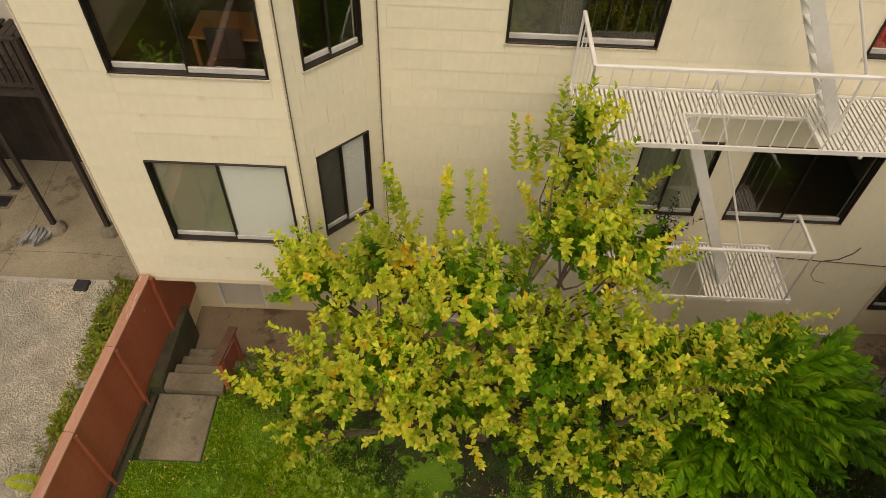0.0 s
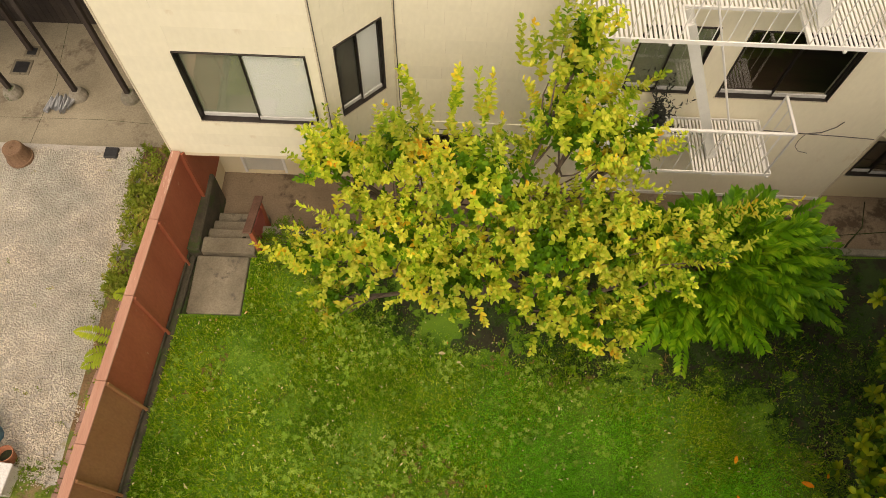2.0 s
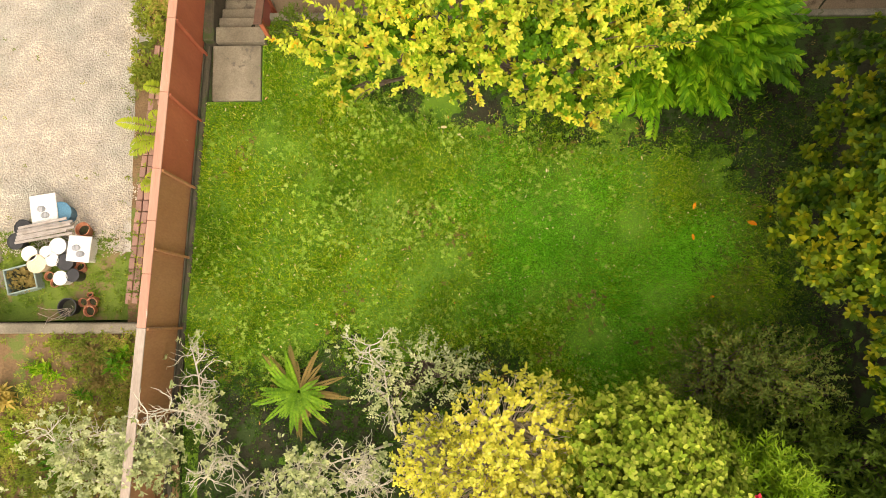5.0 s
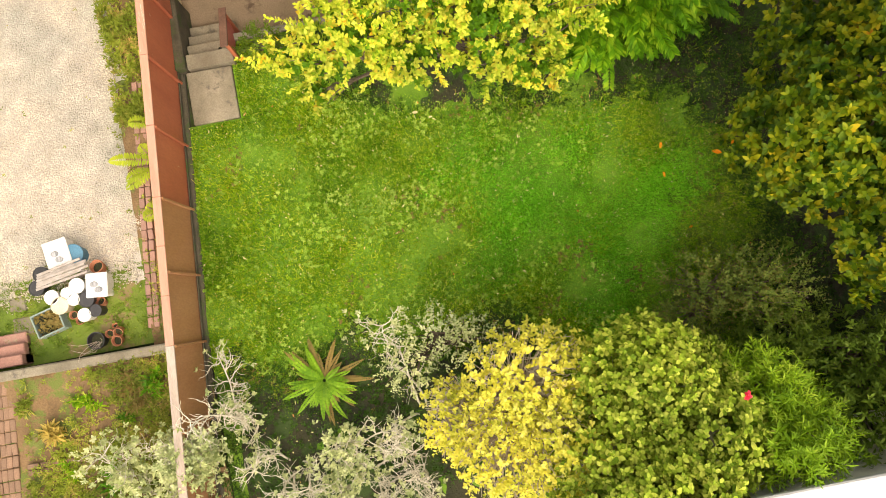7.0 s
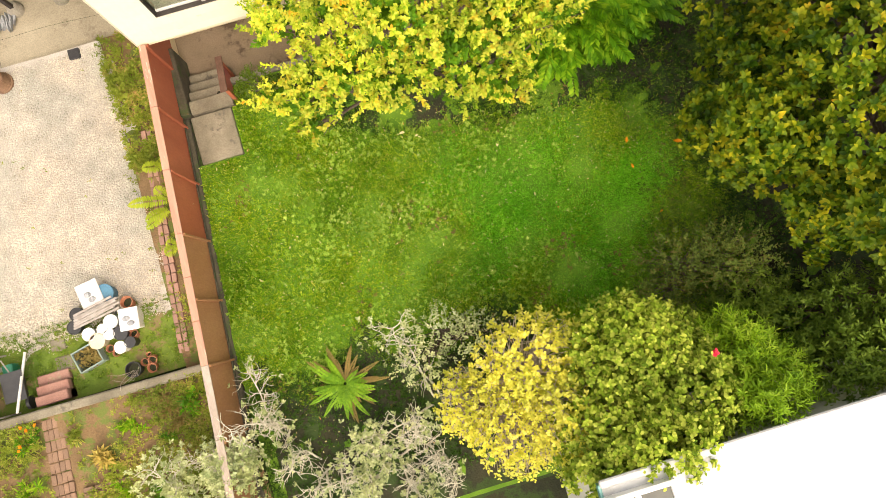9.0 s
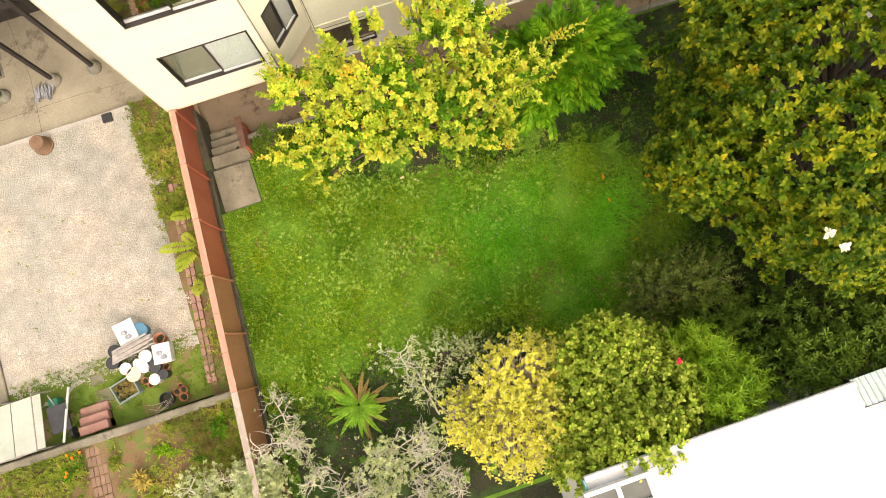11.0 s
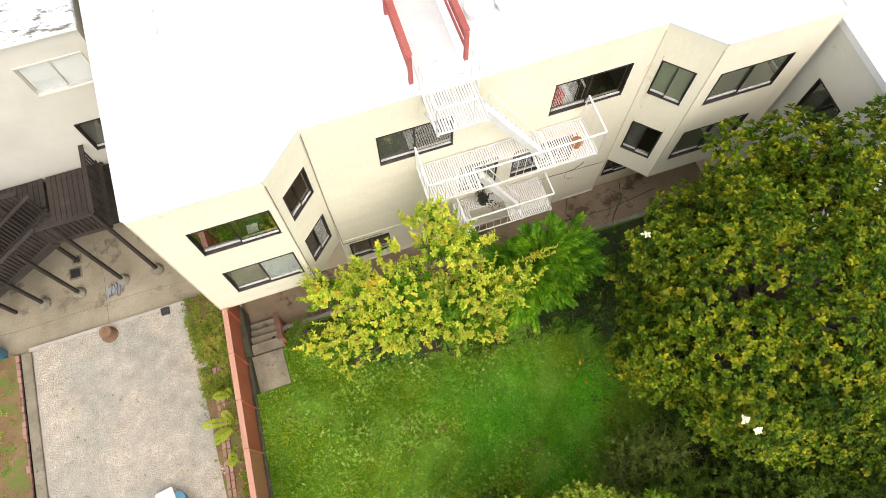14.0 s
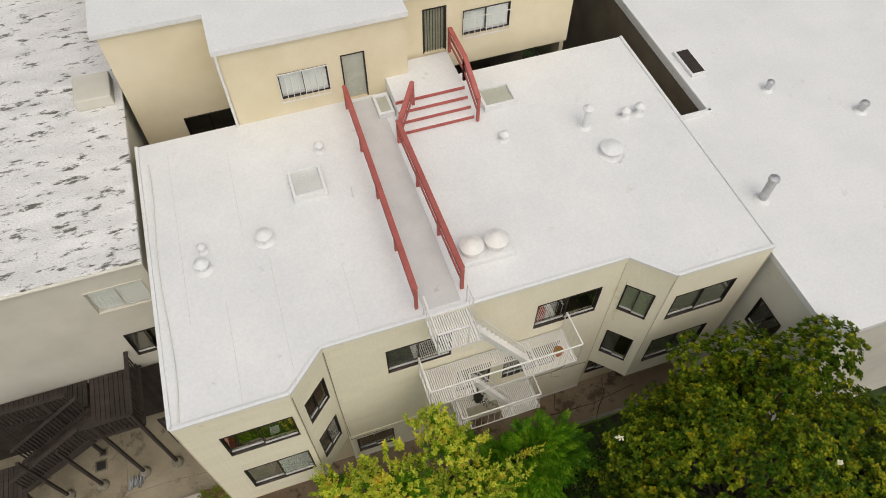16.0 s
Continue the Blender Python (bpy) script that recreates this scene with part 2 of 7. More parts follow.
M_FROST = surface("cold_frame_panel", (0.40, 0.42, 0.34), (0.50, 0.51, 0.44), 1.5, 0.4, 30, 0.1, spots=(0.36, 0.37, 0.29), spot_at=0.62, mottle=0.08)
M_RED = surface("red_fabric", (0.45, 0.03, 0.02), (0.55, 0.05, 0.03), 5, 0.8, 60, 0.1)
M_PAPER = surface("white_paper", (0.7, 0.7, 0.7), (0.8, 0.8, 0.8), 5, 0.8, 60, 0.1)
M_WOODTABLE = surface("orange_wood", (0.28, 0.12, 0.04), (0.38, 0.18, 0.07), 2, 0.5, 60, 0.1, stretch=(0.3, 3, 1))
M_TEAL = surface("teal_flashing", (0.12, 0.30, 0.27), (0.18, 0.38, 0.34), 3, 0.5, 60, 0.1)
M_CORR = surface("pale_corrugated_sheet", (0.50, 0.58, 0.54), (0.60, 0.68, 0.64), 3, 0.45, 60, 0.1)
M_TARP = surface("striped_grey_cloth", (0.16, 0.17, 0.18), (0.42, 0.43, 0.44), 14, 0.8, 60, 0.2, stretch=(1.5, 0.2, 1))
M_GLASS = pane_glass()

L_YELLOW = foliage("yellow_green_leaves", [(0.0, (0.07, 0.19, 0.010)), (0.2, (0.22, 0.38, 0.02)), (0.42, (0.47, 0.57, 0.045)), (0.68, (0.70, 0.70, 0.10)), (0.84, (0.76, 0.58, 0.05)), (1.0, (0.64, 0.26, 0.02))], 0.42, 0.32, 1.2, 0.68, (1.2, 1.15, 1.0), 2.2, 0.5)
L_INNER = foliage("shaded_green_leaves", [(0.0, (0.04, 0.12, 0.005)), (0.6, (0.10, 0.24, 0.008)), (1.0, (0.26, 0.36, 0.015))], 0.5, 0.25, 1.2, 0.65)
L_FRONDY = foliage("yellow_fronds", [(0.0, (0.26, 0.36, 0.02)), (1.0, (0.48, 0.52, 0.05))], 0.5, 0.3, 1.5, 0.8)
L_MAGN = foliage("glossy_magnolia_leaves", [(0.0, (0.008, 0.025, 0.002)), (0.3, (0.028, 0.070, 0.003)), (0.58, (0.105, 0.158, 0.007)), (0.84, (0.28, 0.285, 0.013)), (0.96, (0.42, 0.32, 0.017)), (1.0, (0.42, 0.14, 0.02))], 0.42, 0.12, 0.5, 0.58, (1.3, 1.2, 1.0), 2.2, 0.58, 0.08)
L_LANCE = foliage("lance_leaves", [(0.0, (0.025, 0.10, 0.004)), (0.5, (0.11, 0.29, 0.010)), (1.0, (0.36, 0.55, 0.03))], 0.42, 0.25, 1.2, 0.65)
L_GREENB = foliage("light_green_round_leaves", [(0.0, (0.06, 0.13, 0.008)), (0.45, (0.27, 0.38, 0.035)), (1.0, (0.58, 0.62, 0.12))], 0.42, 0.22, 1.1, 0.6, grouped=0.25, gloss=0.05)
L_GOLD = foliage("golden_leaves", [(0.0, (0.40, 0.46, 0.05)), (0.5, (0.72, 0.68, 0.10)), (1.0, (0.85, 0.80, 0.24))], 0.5, 0.4, 1.3, 0.85)
L_GREY = foliage("grey_green_leaves", [(0.0, (0.24, 0.31, 0.10)), (0.5, (0.46, 0.51, 0.25)), (1.0, (0.70, 0.72, 0.47))], 0.6, 0.3, 1.4, 0.8)
L_LIME = foliage("lime_narrow_leaves", [(0.0, (0.10, 0.22, 0.01)), (0.6, (0.22, 0.38, 0.016)), (1.0, (0.38, 0.50, 0.05))], 0.45, 0.3, 1.4, 0.65)
L_DARK = foliage("dark_hedge_leaves", [(0.0, (0.06, 0.12, 0.010)), (0.6, (0.15, 0.24, 0.025)), (1.0, (0.28, 0.37, 0.05))], 0.5, 0.25, 1.0, 0.6)
# ground cover with the shade under the trees put into its colour
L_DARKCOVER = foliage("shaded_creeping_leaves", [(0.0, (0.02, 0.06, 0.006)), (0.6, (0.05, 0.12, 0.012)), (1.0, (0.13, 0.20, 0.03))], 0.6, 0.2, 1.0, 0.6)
L_WILT = foliage("withered_dark_leaves", [(0.0, (0.025, 0.028, 0.024)), (1.0, (0.075, 0.08, 0.07))], 0.7, 0.1, 1.4, 0.7)
L_RUSTY = foliage("reddish_shrub_leaves", [(0.0, (0.06, 0.12, 0.02)), (0.6, (0.18, 0.24, 0.045)), (0.9, (0.2, 0.15, 0.05)), (1.0, (0.34, 0.08, 0.04))], 0.5, 0.25, 1.4, 0.65)
L_FERN = foliage("fern_fronds", [(0.0, (0.09, 0.22, 0.01)), (0.7, (0.21, 0.40, 0.02)), (1.0, (0.36, 0.50, 0.05))], 0.45, 0.3, 1.5, 0.8)
L_FERNDRY = foliage("dry_fern_fronds", [(0.0, (0.17, 0.15, 0.04)), (1.0, (0.28, 0.19, 0.07))], 0.7, 0.25, 1.5, 0.8)
L_GRASS = foliage("grass_blades", [(0.0, (0.07, 0.20, 0.008)), (0.35, (0.155, 0.36, 0.014)), (0.7, (0.325, 0.51, 0.03)), (1.0, (0.62, 0.66, 0.14))], 0.6, 0.35, 0.55, 0.8, (1.35, 1.12, 0.9), 9.0, 0.2, gloss=0.05)
L_LUSH = foliage("lush_grass_blades", [(0.0, (0.09, 0.32, 0.014)), (0.4, (0.18, 0.52, 0.028)), (0.8, (0.28, 0.64, 0.05)), (1.0, (0.48, 0.68, 0.13))], 0.6, 0.35, 0.7, 0.9, (1.2, 1.12, 1.0), 6.0, 0.3, gloss=0.05)
L_MOSSY = foliage("mossy_tufts", [(0.0, (0.08, 0.15, 0.012)), (0.6, (0.16, 0.25, 0.025)), (1.0, (0.30, 0.27, 0.08))], 0.6, 0.2, 1.2, 0.7)
L_TUFT = foliage("pale_weed_leaves", [(0.0, (0.16, 0.35, 0.025)), (0.6, (0.30, 0.48, 0.07)), (1.0, (0.48, 0.61, 0.165))], 0.6, 0.2, 0.75, 0.7, (1.25, 1.15, 1.05), gloss=0.05)
L_FALLEN = foliage("fallen_leaves", [(0.0, (0.5, 0.45, 0.15)), (0.6, (0.62, 0.55, 0.3)), (0.85, (0.5, 0.2, 0.05)), (1.0, (0.55, 0.08, 0.02))], 0.6, 0.1, 1.5, 0.8)
L_WEED = foliage("bed_weeds", [(0.0, (0.14, 0.20, 0.02)), (0.55, (0.26, 0.32, 0.04)), (0.85, (0.44, 0.34, 0.11)), (1.0, (0.50, 0.3, 0.12))], 0.6, 0.25, 1.2, 0.65)
L_STRAW = foliage("straw_blades", [(0.0, (0.38, 0.28, 0.06)), (1.0, (0.55, 0.42, 0.12))], 0.7, 0.2, 2, 0.8)
L_PETALW = foliage("cream_petals", [(0.0, (0.75, 0.72, 0.55)), (1.0, (0.82, 0.8, 0.7))], 0.6, 0.2, 2, 0.9)
L_PETALR = foliage("red_petals", [(0.0, (0.6, 0.02, 0.04)), (1.0, (0.75, 0.05, 0.1))], 0.6, 0.2, 2, 0.9)
L_PETALO = foliage("orange_petals", [(0.0, (0.75, 0.2, 0.01)), (1.0, (0.8, 0.35, 0.02))], 0.6, 0.2, 2, 0.9)
M_STONES = foliage("pale_stones", [(0.0, (0.31, 0.28, 0.245)), (0.25, (0.45, 0.415, 0.37)), (0.6, (0.56, 0.525, 0.475)), (1.0, (0.70, 0.665, 0.61))], 0.9, 0.0, 0.8, 0.85)


# ---------------------------------------------------------------- mesh tools
class Build:
    """Gathers vertices and faces for one mesh."""

    def __init__(self):
        self.v, self.f = [], []

    def add(self, verts, faces):
        n = len(self.v)
        self.v += [tuple(p) for p in verts]
        self.f += [tuple(i + n for i in f) for f in faces]
        return self

    def hull8(self, q):
        """Eight corners: four below, anticlockwise, and four above."""
        return self.add(q, [(3, 2, 1, 0), (4, 5, 6, 7), (0, 1, 5, 4), (1, 2, 6, 5), (2, 3, 7, 6), (3, 0, 4, 7)])

    def box(self, x0, x1, y0, y1, z0, z1, c=0.0):
        """A box with its edges cut off by c."""
        if c <= 0:
            return self.hull8([(x0, y0, z0), (x1, y0, z0), (x1, y1, z0), (x0, y1, z0), (x0, y0, z1), (x1, y0, z1), (x1, y1, z1), (x0, y1, z1)])
        rings = []
        for z, d in ((z0, c), (z0 + c, 0), (z1 - c, 0), (z1, c)):
            rings.append([(x0 + c, y0 + d, z), (x1 - c, y0 + d, z), (x1 - d, y0 + c, z), (x1 - d, y1 - c, z), (x1 - c, y1 - d, z), (x0 + c, y1 - d, z), (x0 + d, y1 - c, z), (x0 + d, y0 + c, z)])
        faces = [tuple(range(7, -1, -1)), tuple(range(24, 32))]
        faces += [(8 * r + k, 8 * r + (k + 1) % 8, 8 * r + 8 + (k + 1) % 8, 8 * r + 8 + k) for r in range(3) for k in range(8)]
        return self.add([p for r in rings for p in r], faces)

    def beam(self, a, b, w, h, up=(0, 0, 1), c=0.0):
        """A bar from a to b, w across and h along up."""
        a, b = Vector(a), Vector(b)
        d = (b - a).normalized()
        s = d.cross(Vector(up))
        s = (s if s.length > 1e-4 else d.cross(Vector((0, 1, 0)))).normalized()
        u = s.cross(d)
        m = Matrix((s, d, u)).transposed().to_4x4()
        m.translation = a
        b2 = Build().box(-w / 2, w / 2, 0, (b - a).length, -h / 2, h / 2, c)
        return self.add([m @ Vector(p) for p in b2.v], b2.f)

    def tube(self, points, radii, n=8, caps=True):
        points = [Vector(p) for p in points]
        radii = list(radii) if hasattr(radii, "__len__") else [radii] * len(points)
        rings = []
        for k, p in enumerate(points):
            d = (points[min(k + 1, len(points) - 1)] - points[max(k - 1, 0)]).normalized()
            s = d.cross(Vector((0.31, 0.2, 0.93)))
            s = (s if s.length > 0.05 else d.cross(Vector((1, 0, 0)))).normalized()
            u = d.cross(s)
            rings += [p + radii[k] * (math.cos(6.2832 * j / n) * s + math.sin(6.2832 * j / n) * u) for j in range(n)]
        faces = [(n * k + j, n * k + (j + 1) % n, n * k + n + (j + 1) % n, n * k + n + j) for k in range(len(points) - 1) for j in range(n)]
        if caps:
            faces += [tuple(range(n - 1, -1, -1)), tuple(range(n * len(points) - n, n * len(points)))]
        return self.add(rings, faces)

    def lathe(self, x, y, profile, n=16, squash=1.0):
        """A turned body about the upright through x, y, from (radius, z) pairs."""
        ring = [(x + r * math.cos(6.2832 * j / n), y + squash * r * math.sin(6.2832 * j / n), z) for r, z in profile for j in range(n)]
        faces = [(n * k + j, n * k + (j + 1) % n, n * k + n + (j + 1) % n, n * k + n + j) for k in range(len(profile) - 1) for j in range(n)]
        faces += [tuple(range(n - 1, -1, -1)), tuple(range(n * len(profile) - n, n * len(profile)))]
        return self.add(ring, faces)

    def prism(self, outline, z0, z1):
        """An upright prism over an anticlockwise outline."""
        n = len(outline)
        faces = [tuple(range(n - 1, -1, -1)), tuple(range(n, 2 * n))] + [(k, (k + 1) % n, n + (k + 1) % n, n + k) for k in range(n)]
        return self.add([(x, y, z0) for x, y in outline] + [(x, y, z1) for x, y in outline], faces)

    def sheet(self, x0, x1, y0, y1, z, step, rough):
        """An uneven sheet of ground."""
        nx, ny = max(2, int((x1 - x0) / step)), max(2, int((y1 - y0) / step))
        verts = []
        for j in range(ny + 1):
            for i in range(nx + 1):
                x, y = x0 + (x1 - x0) * i / nx, y0 + (y1 - y0) * j / ny
                verts.append((x, y, z + rough * noise.noise((x * 1.3, y * 1.3, z)) + 0.4 * rough * noise.noise((x * 5, y * 5, 3))))
        return self.add(verts, [(j * (nx + 1) + i, j * (nx + 1) + i + 1, (j + 1) * (nx + 1) + i + 1, (j + 1) * (nx + 1) + i) for j in range(ny) for i in range(nx)])

    def mesh(self, name, material, smooth=False):
        me = bpy.data.meshes.new(name)
        me.from_pydata(self.v, [], self.f)
        me.materials.append(material)
        if smooth:
            me.polygons.foreach_set("use_smooth", [True] * len(me.polygons))
        me.update()
        return me


def part(name, b, material, parent=None, label="", smooth=False):
    """Links a build as one mesh object, under a thing or a part."""
    ob = new(name, b.mesh(name, material, smooth))
    ob.parent = parent
    return tagged(ob, label) if label else ob


def empty(name, x=0, y=0, z=0, **tags):
    ob = new(name)
    ob.empty_display_size = 0.1
    ob.location = (x, y, z)
    return tagged(ob, **tags)


def part_at(name, b, material, parent, label="", smooth=False):
    """As part(), for a build in world metres under a thing whose origin is elsewhere."""
    o = parent.matrix_basis.translation
    b.v = [(x - o.x, y - o.y, z - o.z) for x, y, z in b.v]
    return part(name, b, material, parent, label, smooth)


# ---------------------------------------------------------------- setting: ground
LAWN, GRAVEL, PATIO, PATH_Z = 0.08, -0.40, -0.55, -0.60


def fence_x(y):
    """Where the lot line runs, slightly askew to the building."""
    return -4.556 - 0.068 * (6.58 - y)


tagged(part("ground", Build().box(-900, 900, -900, 900, -1.4, -0.75), M_SOIL), "dark bare soil under and round the lots", "ground", kind="structure")
b = Build()
b.prism([(fence_x(-4.4) + 0.08, -4.4), (13.5, -4.4), (13.5, 5.95), (-3.3, 5.95), (-3.3, 5.42), (fence_x(5.42) + 0.08, 5.42)], -0.75, LAWN - 0.14)
part("lawn_bank", b, M_SOIL, None)
tagged(bpy.data.objects["lawn_bank"], "raised soil bank under the back lawn", "ground", kind="structure")
lawn = tagged(part("lawn", Build().sheet(-4.9, 13.4, -4.3, 4.29, LAWN - 0.015, 0.25, 0.035).sheet(-3.54, 13.4, 4.29, 5.41, LAWN - 0.015, 0.25, 0.035).sheet(-3.3, 13.4, 5.41, 5.9, LAWN - 0.015, 0.25, 0.035), M_LAWN, smooth=True), "green mown back lawn with moss and weeds", "lawn", kind="structure")
tagged(part("pavement", Build().box(-4.6, 14, 5.97, 7.7, -0.74, PATH_Z, 0.01), M_PATH), "stained brown concrete path along the foot of the building", "pavement", kind="structure")
tagged(part("patio", Build().box(-16, -4.75, 7.92, 11.6, -0.74, PATIO, 0.02), M_CONC), "stained grey concrete patio below a wooden stair", "pavement", kind="structure")
tagged(part("gravel_ground", Build().sheet(-11.0, -5.5, 1.2, 8.0, GRAVEL - 0.02, 0.25, 0.02), M_GRAVELBED, smooth=True), "bed under pale crushed gravel", "gravel", kind="structure")
tagged(part("side_bed", Build().sheet(-6.15, -4.64, 0.1, 8.0, GRAVEL + 0.02, 0.2, 0.07), M_BED, smooth=True), "narrow weedy soil bed along the red fence", "bed", kind="structure")
tagged(part("mossy_ground", Build().sheet(-14, -4.9, 0.15, 1.75, GRAVEL - 0.015, 0.2, 0.05), M_MOSS, smooth=True), "mossy grass strip beside the gravel", "grass", kind="structure")
tagged(part("garden_bed", Build().sheet(-15, -4.95, -6.5, 0.05, 0.07, 0.25, 0.12), M_BED, smooth=True), "weedy brown garden bed behind a low wall", "bed", kind="structure")
tagged(part("far_bed", Build().sheet(-15.5, -11.35, 1.4, 7.9, GRAVEL + 0.06, 0.3, 0.08), M_BED, smooth=True), "brown planting bed behind brick edging", "bed", kind="structure")
def bed_edge(y):
    """Where the lawn gives way to dark soil that stands for the magnolia's shade."""
    return 5.9 + 0.35 * np.sin(y * 1.7) + 0.2 * np.sin(y * 4.1)


# ---------------------------------------------------------------- setting: the apartment building
class Face:
    """A stretch of outer wall from p to q, seen from outside with p on the left."""

    def __init__(self, p, q, z0, z1, openings=()):
        self.p, self.q = Vector((*p, 0)), Vector((*q, 0))
        self.d = (self.q - self.p).normalized()
        self.out = Vector((self.d.y, -self.d.x, 0))
        self.long, self.z0, self.z1, self.openings = (self.q - self.p).length, z0, z1, openings

    def at(self, u, v, z):
        return self.p + self.d * u + self.out * v + Vector((0, 0, z))

    def matrix(self, u, v, z):
        m = Matrix((self.d, -self.out, (0, 0, 1))).transposed().to_4x4()
        m.translation = self.at(u, v, z)
        return m

    def slab(self, b, u0, u1, v0, v1, z0, z1):
        """A block on the face; v is counted outwards."""
        return b.hull8([self.at(u0, v1, z0), self.at(u1, v1, z0), self.at(u1, v0, z0), self.at(u0, v0, z0), self.at(u0, v1, z1), self.at(u1, v1, z1), self.at(u1, v0, z1), self.at(u0, v0, z1)])

    def wall(self, thick=0.16):
        """The wall as one connected body with its openings left out."""
        us = sorted({0.0, self.long, *(o[0] for o in self.openings), *(o[1] for o in self.openings)})
        zs = sorted({self.z0, self.z1, *(o[2] for o in self.openings), *(o[3] for o in self.openings)})
        nu, nz = len(us), len(zs)
        b = Build()
        b.v = [tuple(self.at(u, -v, z)) for v in (0, thick) for z in zs for u in us]

        def solid(i, k):
            if not (0 <= i < nu - 1 and 0 <= k < nz - 1):
                return False
            u, z = (us[i] + us[i + 1]) / 2, (zs[k] + zs[k + 1]) / 2
            return not any(o[0] < u < o[1] and o[2] < z < o[3] for o in self.openings)

        def n(i, k, s):
            return s * nu * nz + k * nu + i

        for i in range(nu - 1):
            for k in range(nz - 1):
                if solid(i, k):
                    b.f += [(n(i, k, 0), n(i + 1, k, 0), n(i + 1, k + 1, 0), n(i, k + 1, 0)), (n(i, k + 1, 1), n(i + 1, k + 1, 1), n(i + 1, k, 1), n(i, k, 1))]
                    for gone, p, q in ((not solid(i - 1, k), (i, k + 1), (i, k)), (not solid(i + 1, k), (i + 1, k), (i + 1, k + 1)), (not solid(i, k - 1), (i, k), (i + 1, k)), (not solid(i, k + 1), (i + 1, k + 1), (i, k + 1))):
                        if gone:
                            b.f.append((n(*q, 0), n(*p, 0), n(*p, 1), n(*q, 1)))
        return b

    def shingles(self, course=0.2935, wide=0.615, first=0.25, seed=0):
        """Rectangles of cement shingles, course by course, cut round the openings."""
        rng, out, k, z = random.Random(seed), [], 0, self.z0
        while z < self.z1 - 0.02:
            top, u = min(z + (course if k else first), self.z1), -wide * ((0.25 + k * 0.5 + rng.uniform(-0.1, 0.1)) % 1)
            while u < self.long:
                pieces = [(max(u, 0), min(u + wide, self.long), z, top)]
                for o in self.openings:
                    cut = []
                    for a0, a1, b0, b1 in pieces:
                        if a1 <= o[0] or a0 >= o[1] or b1 <= o[2] or b0 >= o[3]:
                            cut.append((a0, a1, b0, b1))
                            continue
                        m0, m1 = max(a0, o[0]), min(a1, o[1])
                        cut += [(a0, m0, b0, b1), (m1, a1, b0, b1), (m0, m1, b0, o[2]), (m0, m1, o[3], b1)]
                    pieces = [c for c in cut if c[1] - c[0] > 0.02 and c[3] - c[2] > 0.02]
                out += pieces
                u += wide
            z, k = top, k + 1
        return out


def shingle_build(w, h):
    """One shingle from its lower left corner: thicker at the foot, hairline joints."""
    g = 0.0014
    return Build().hull8([(g, -0.013, 0.0025), (w - g, -0.013, 0.0025), (w - g, 0, 0.001), (g, 0, 0.001), (g, -0.006, h - 0.001), (w - g, -0.006, h - 0.001), (w - g, 0, h - 0.001), (g, 0, h - 0.001)])


ROOF_Z, BAY_Z, BASE_Z = 7.96, 1.62, -0.60
XL, XR, XBL, XBR, XCL, XCR, YB, YM = -4.70, 11.45, -1.93, 8.47, -0.96, 7.51, 6.59, 7.53
WINDOWS = []
WALL_TOP = ROOF_Z - 0.205


def opening(face_key, u0, u1, z0, z1, style):
    WINDOWS.append((face_key, u0, u1, z0, z1, style))
    return (u0, u1, z0, z1)


cant = math.hypot(XCL - XBL, YM - YB)
FACES = {
    "west_bay": Face((XL, YB), (XBL, YB), BAY_Z, WALL_TOP, [opening("west_bay", 0.78, 2.61, 2.55, 4.07, "half_blind"), opening("west_bay", 0.78, 2.61, 5.40, 6.68, "open")]),
    "west_cant": Face((XBL, YB), (XCL, YM), BAY_Z, WALL_TOP, [opening("west_cant", 0.26, 1.12, 2.55, 4.07, "screen_blind"), opening("west_cant", 0.26, 1.12, 5.40, 6.68, "open")]),
    "middle": Face((XCL, YM), (XCR, YM), BASE_Z, WALL_TOP, [
        opening("middle", 0.22, 1.47, -0.05, 1.12, "dark"), opening("middle", 1.58, 3.44, 5.40, 6.72, "screen"),
        opening("middle", 3.66, 4.76, 2.52, 3.98, "shade"), opening("middle", 5.22, 7.07, 2.46, 3.95, "open"), opening("middle", 5.98, 7.95, 5.40, 6.72, "open")]),
    "east_cant": Face((XCR, YM), (XBR, YB), BAY_Z, WALL_TOP, [opening("east_cant", 0.22, 1.08, 2.55, 4.00, "screen"), opening("east_cant", 0.22, 1.08, 5.36, 6.72, "shade")]),
    "east_bay": Face((XBR, YB), (XR, YB), BAY_Z, WALL_TOP, [opening("east_bay", 0.35, 2.30, 2.50, 4.0, "shade"), opening("east_bay", 0.35, 2.30, 5.38, 6.70, "shade")]),
}
building = empty("apartment_building", 3, 11, BASE_Z, label="cream three-storey apartment building with shingle siding and two bays", category="building")


def under_building(name, b, material, label=""):
    return part_at(name, b, material, building, label)


# ground floor walls set back below the bays
b = Build()
gl = Face((XL + 0.05, 7.62), (XCL - 0.02, 7.62), BASE_Z, BAY_Z, [(0.55, 1.40, -0.52, 1.45)])
under_building("wall", gl.wall(0.14), M_STUCCO, "cream stucco ground floor wall under the bay")
gr = Face((XCR + 0.02, 7.62), (XR, 7.62), BASE_Z, BAY_Z, [(0.15, 1.05, 0.2, 1.3)])
under_building("wall", gr.wall(0.14), M_STUCCO, "cream stucco ground floor wall under the bay")
under_building("wall", Face((XL, 15.8), (XL, YB + 0.17), BASE_Z, ROOF_Z - 0.205).wall(), M_STUCCO, "plain cream side wall")
under_building("wall", Face((XR, YB + 0.17), (XR, 15.8), BASE_Z, ROOF_Z - 0.205).wall(), M_STUCCO, "plain cream side wall")
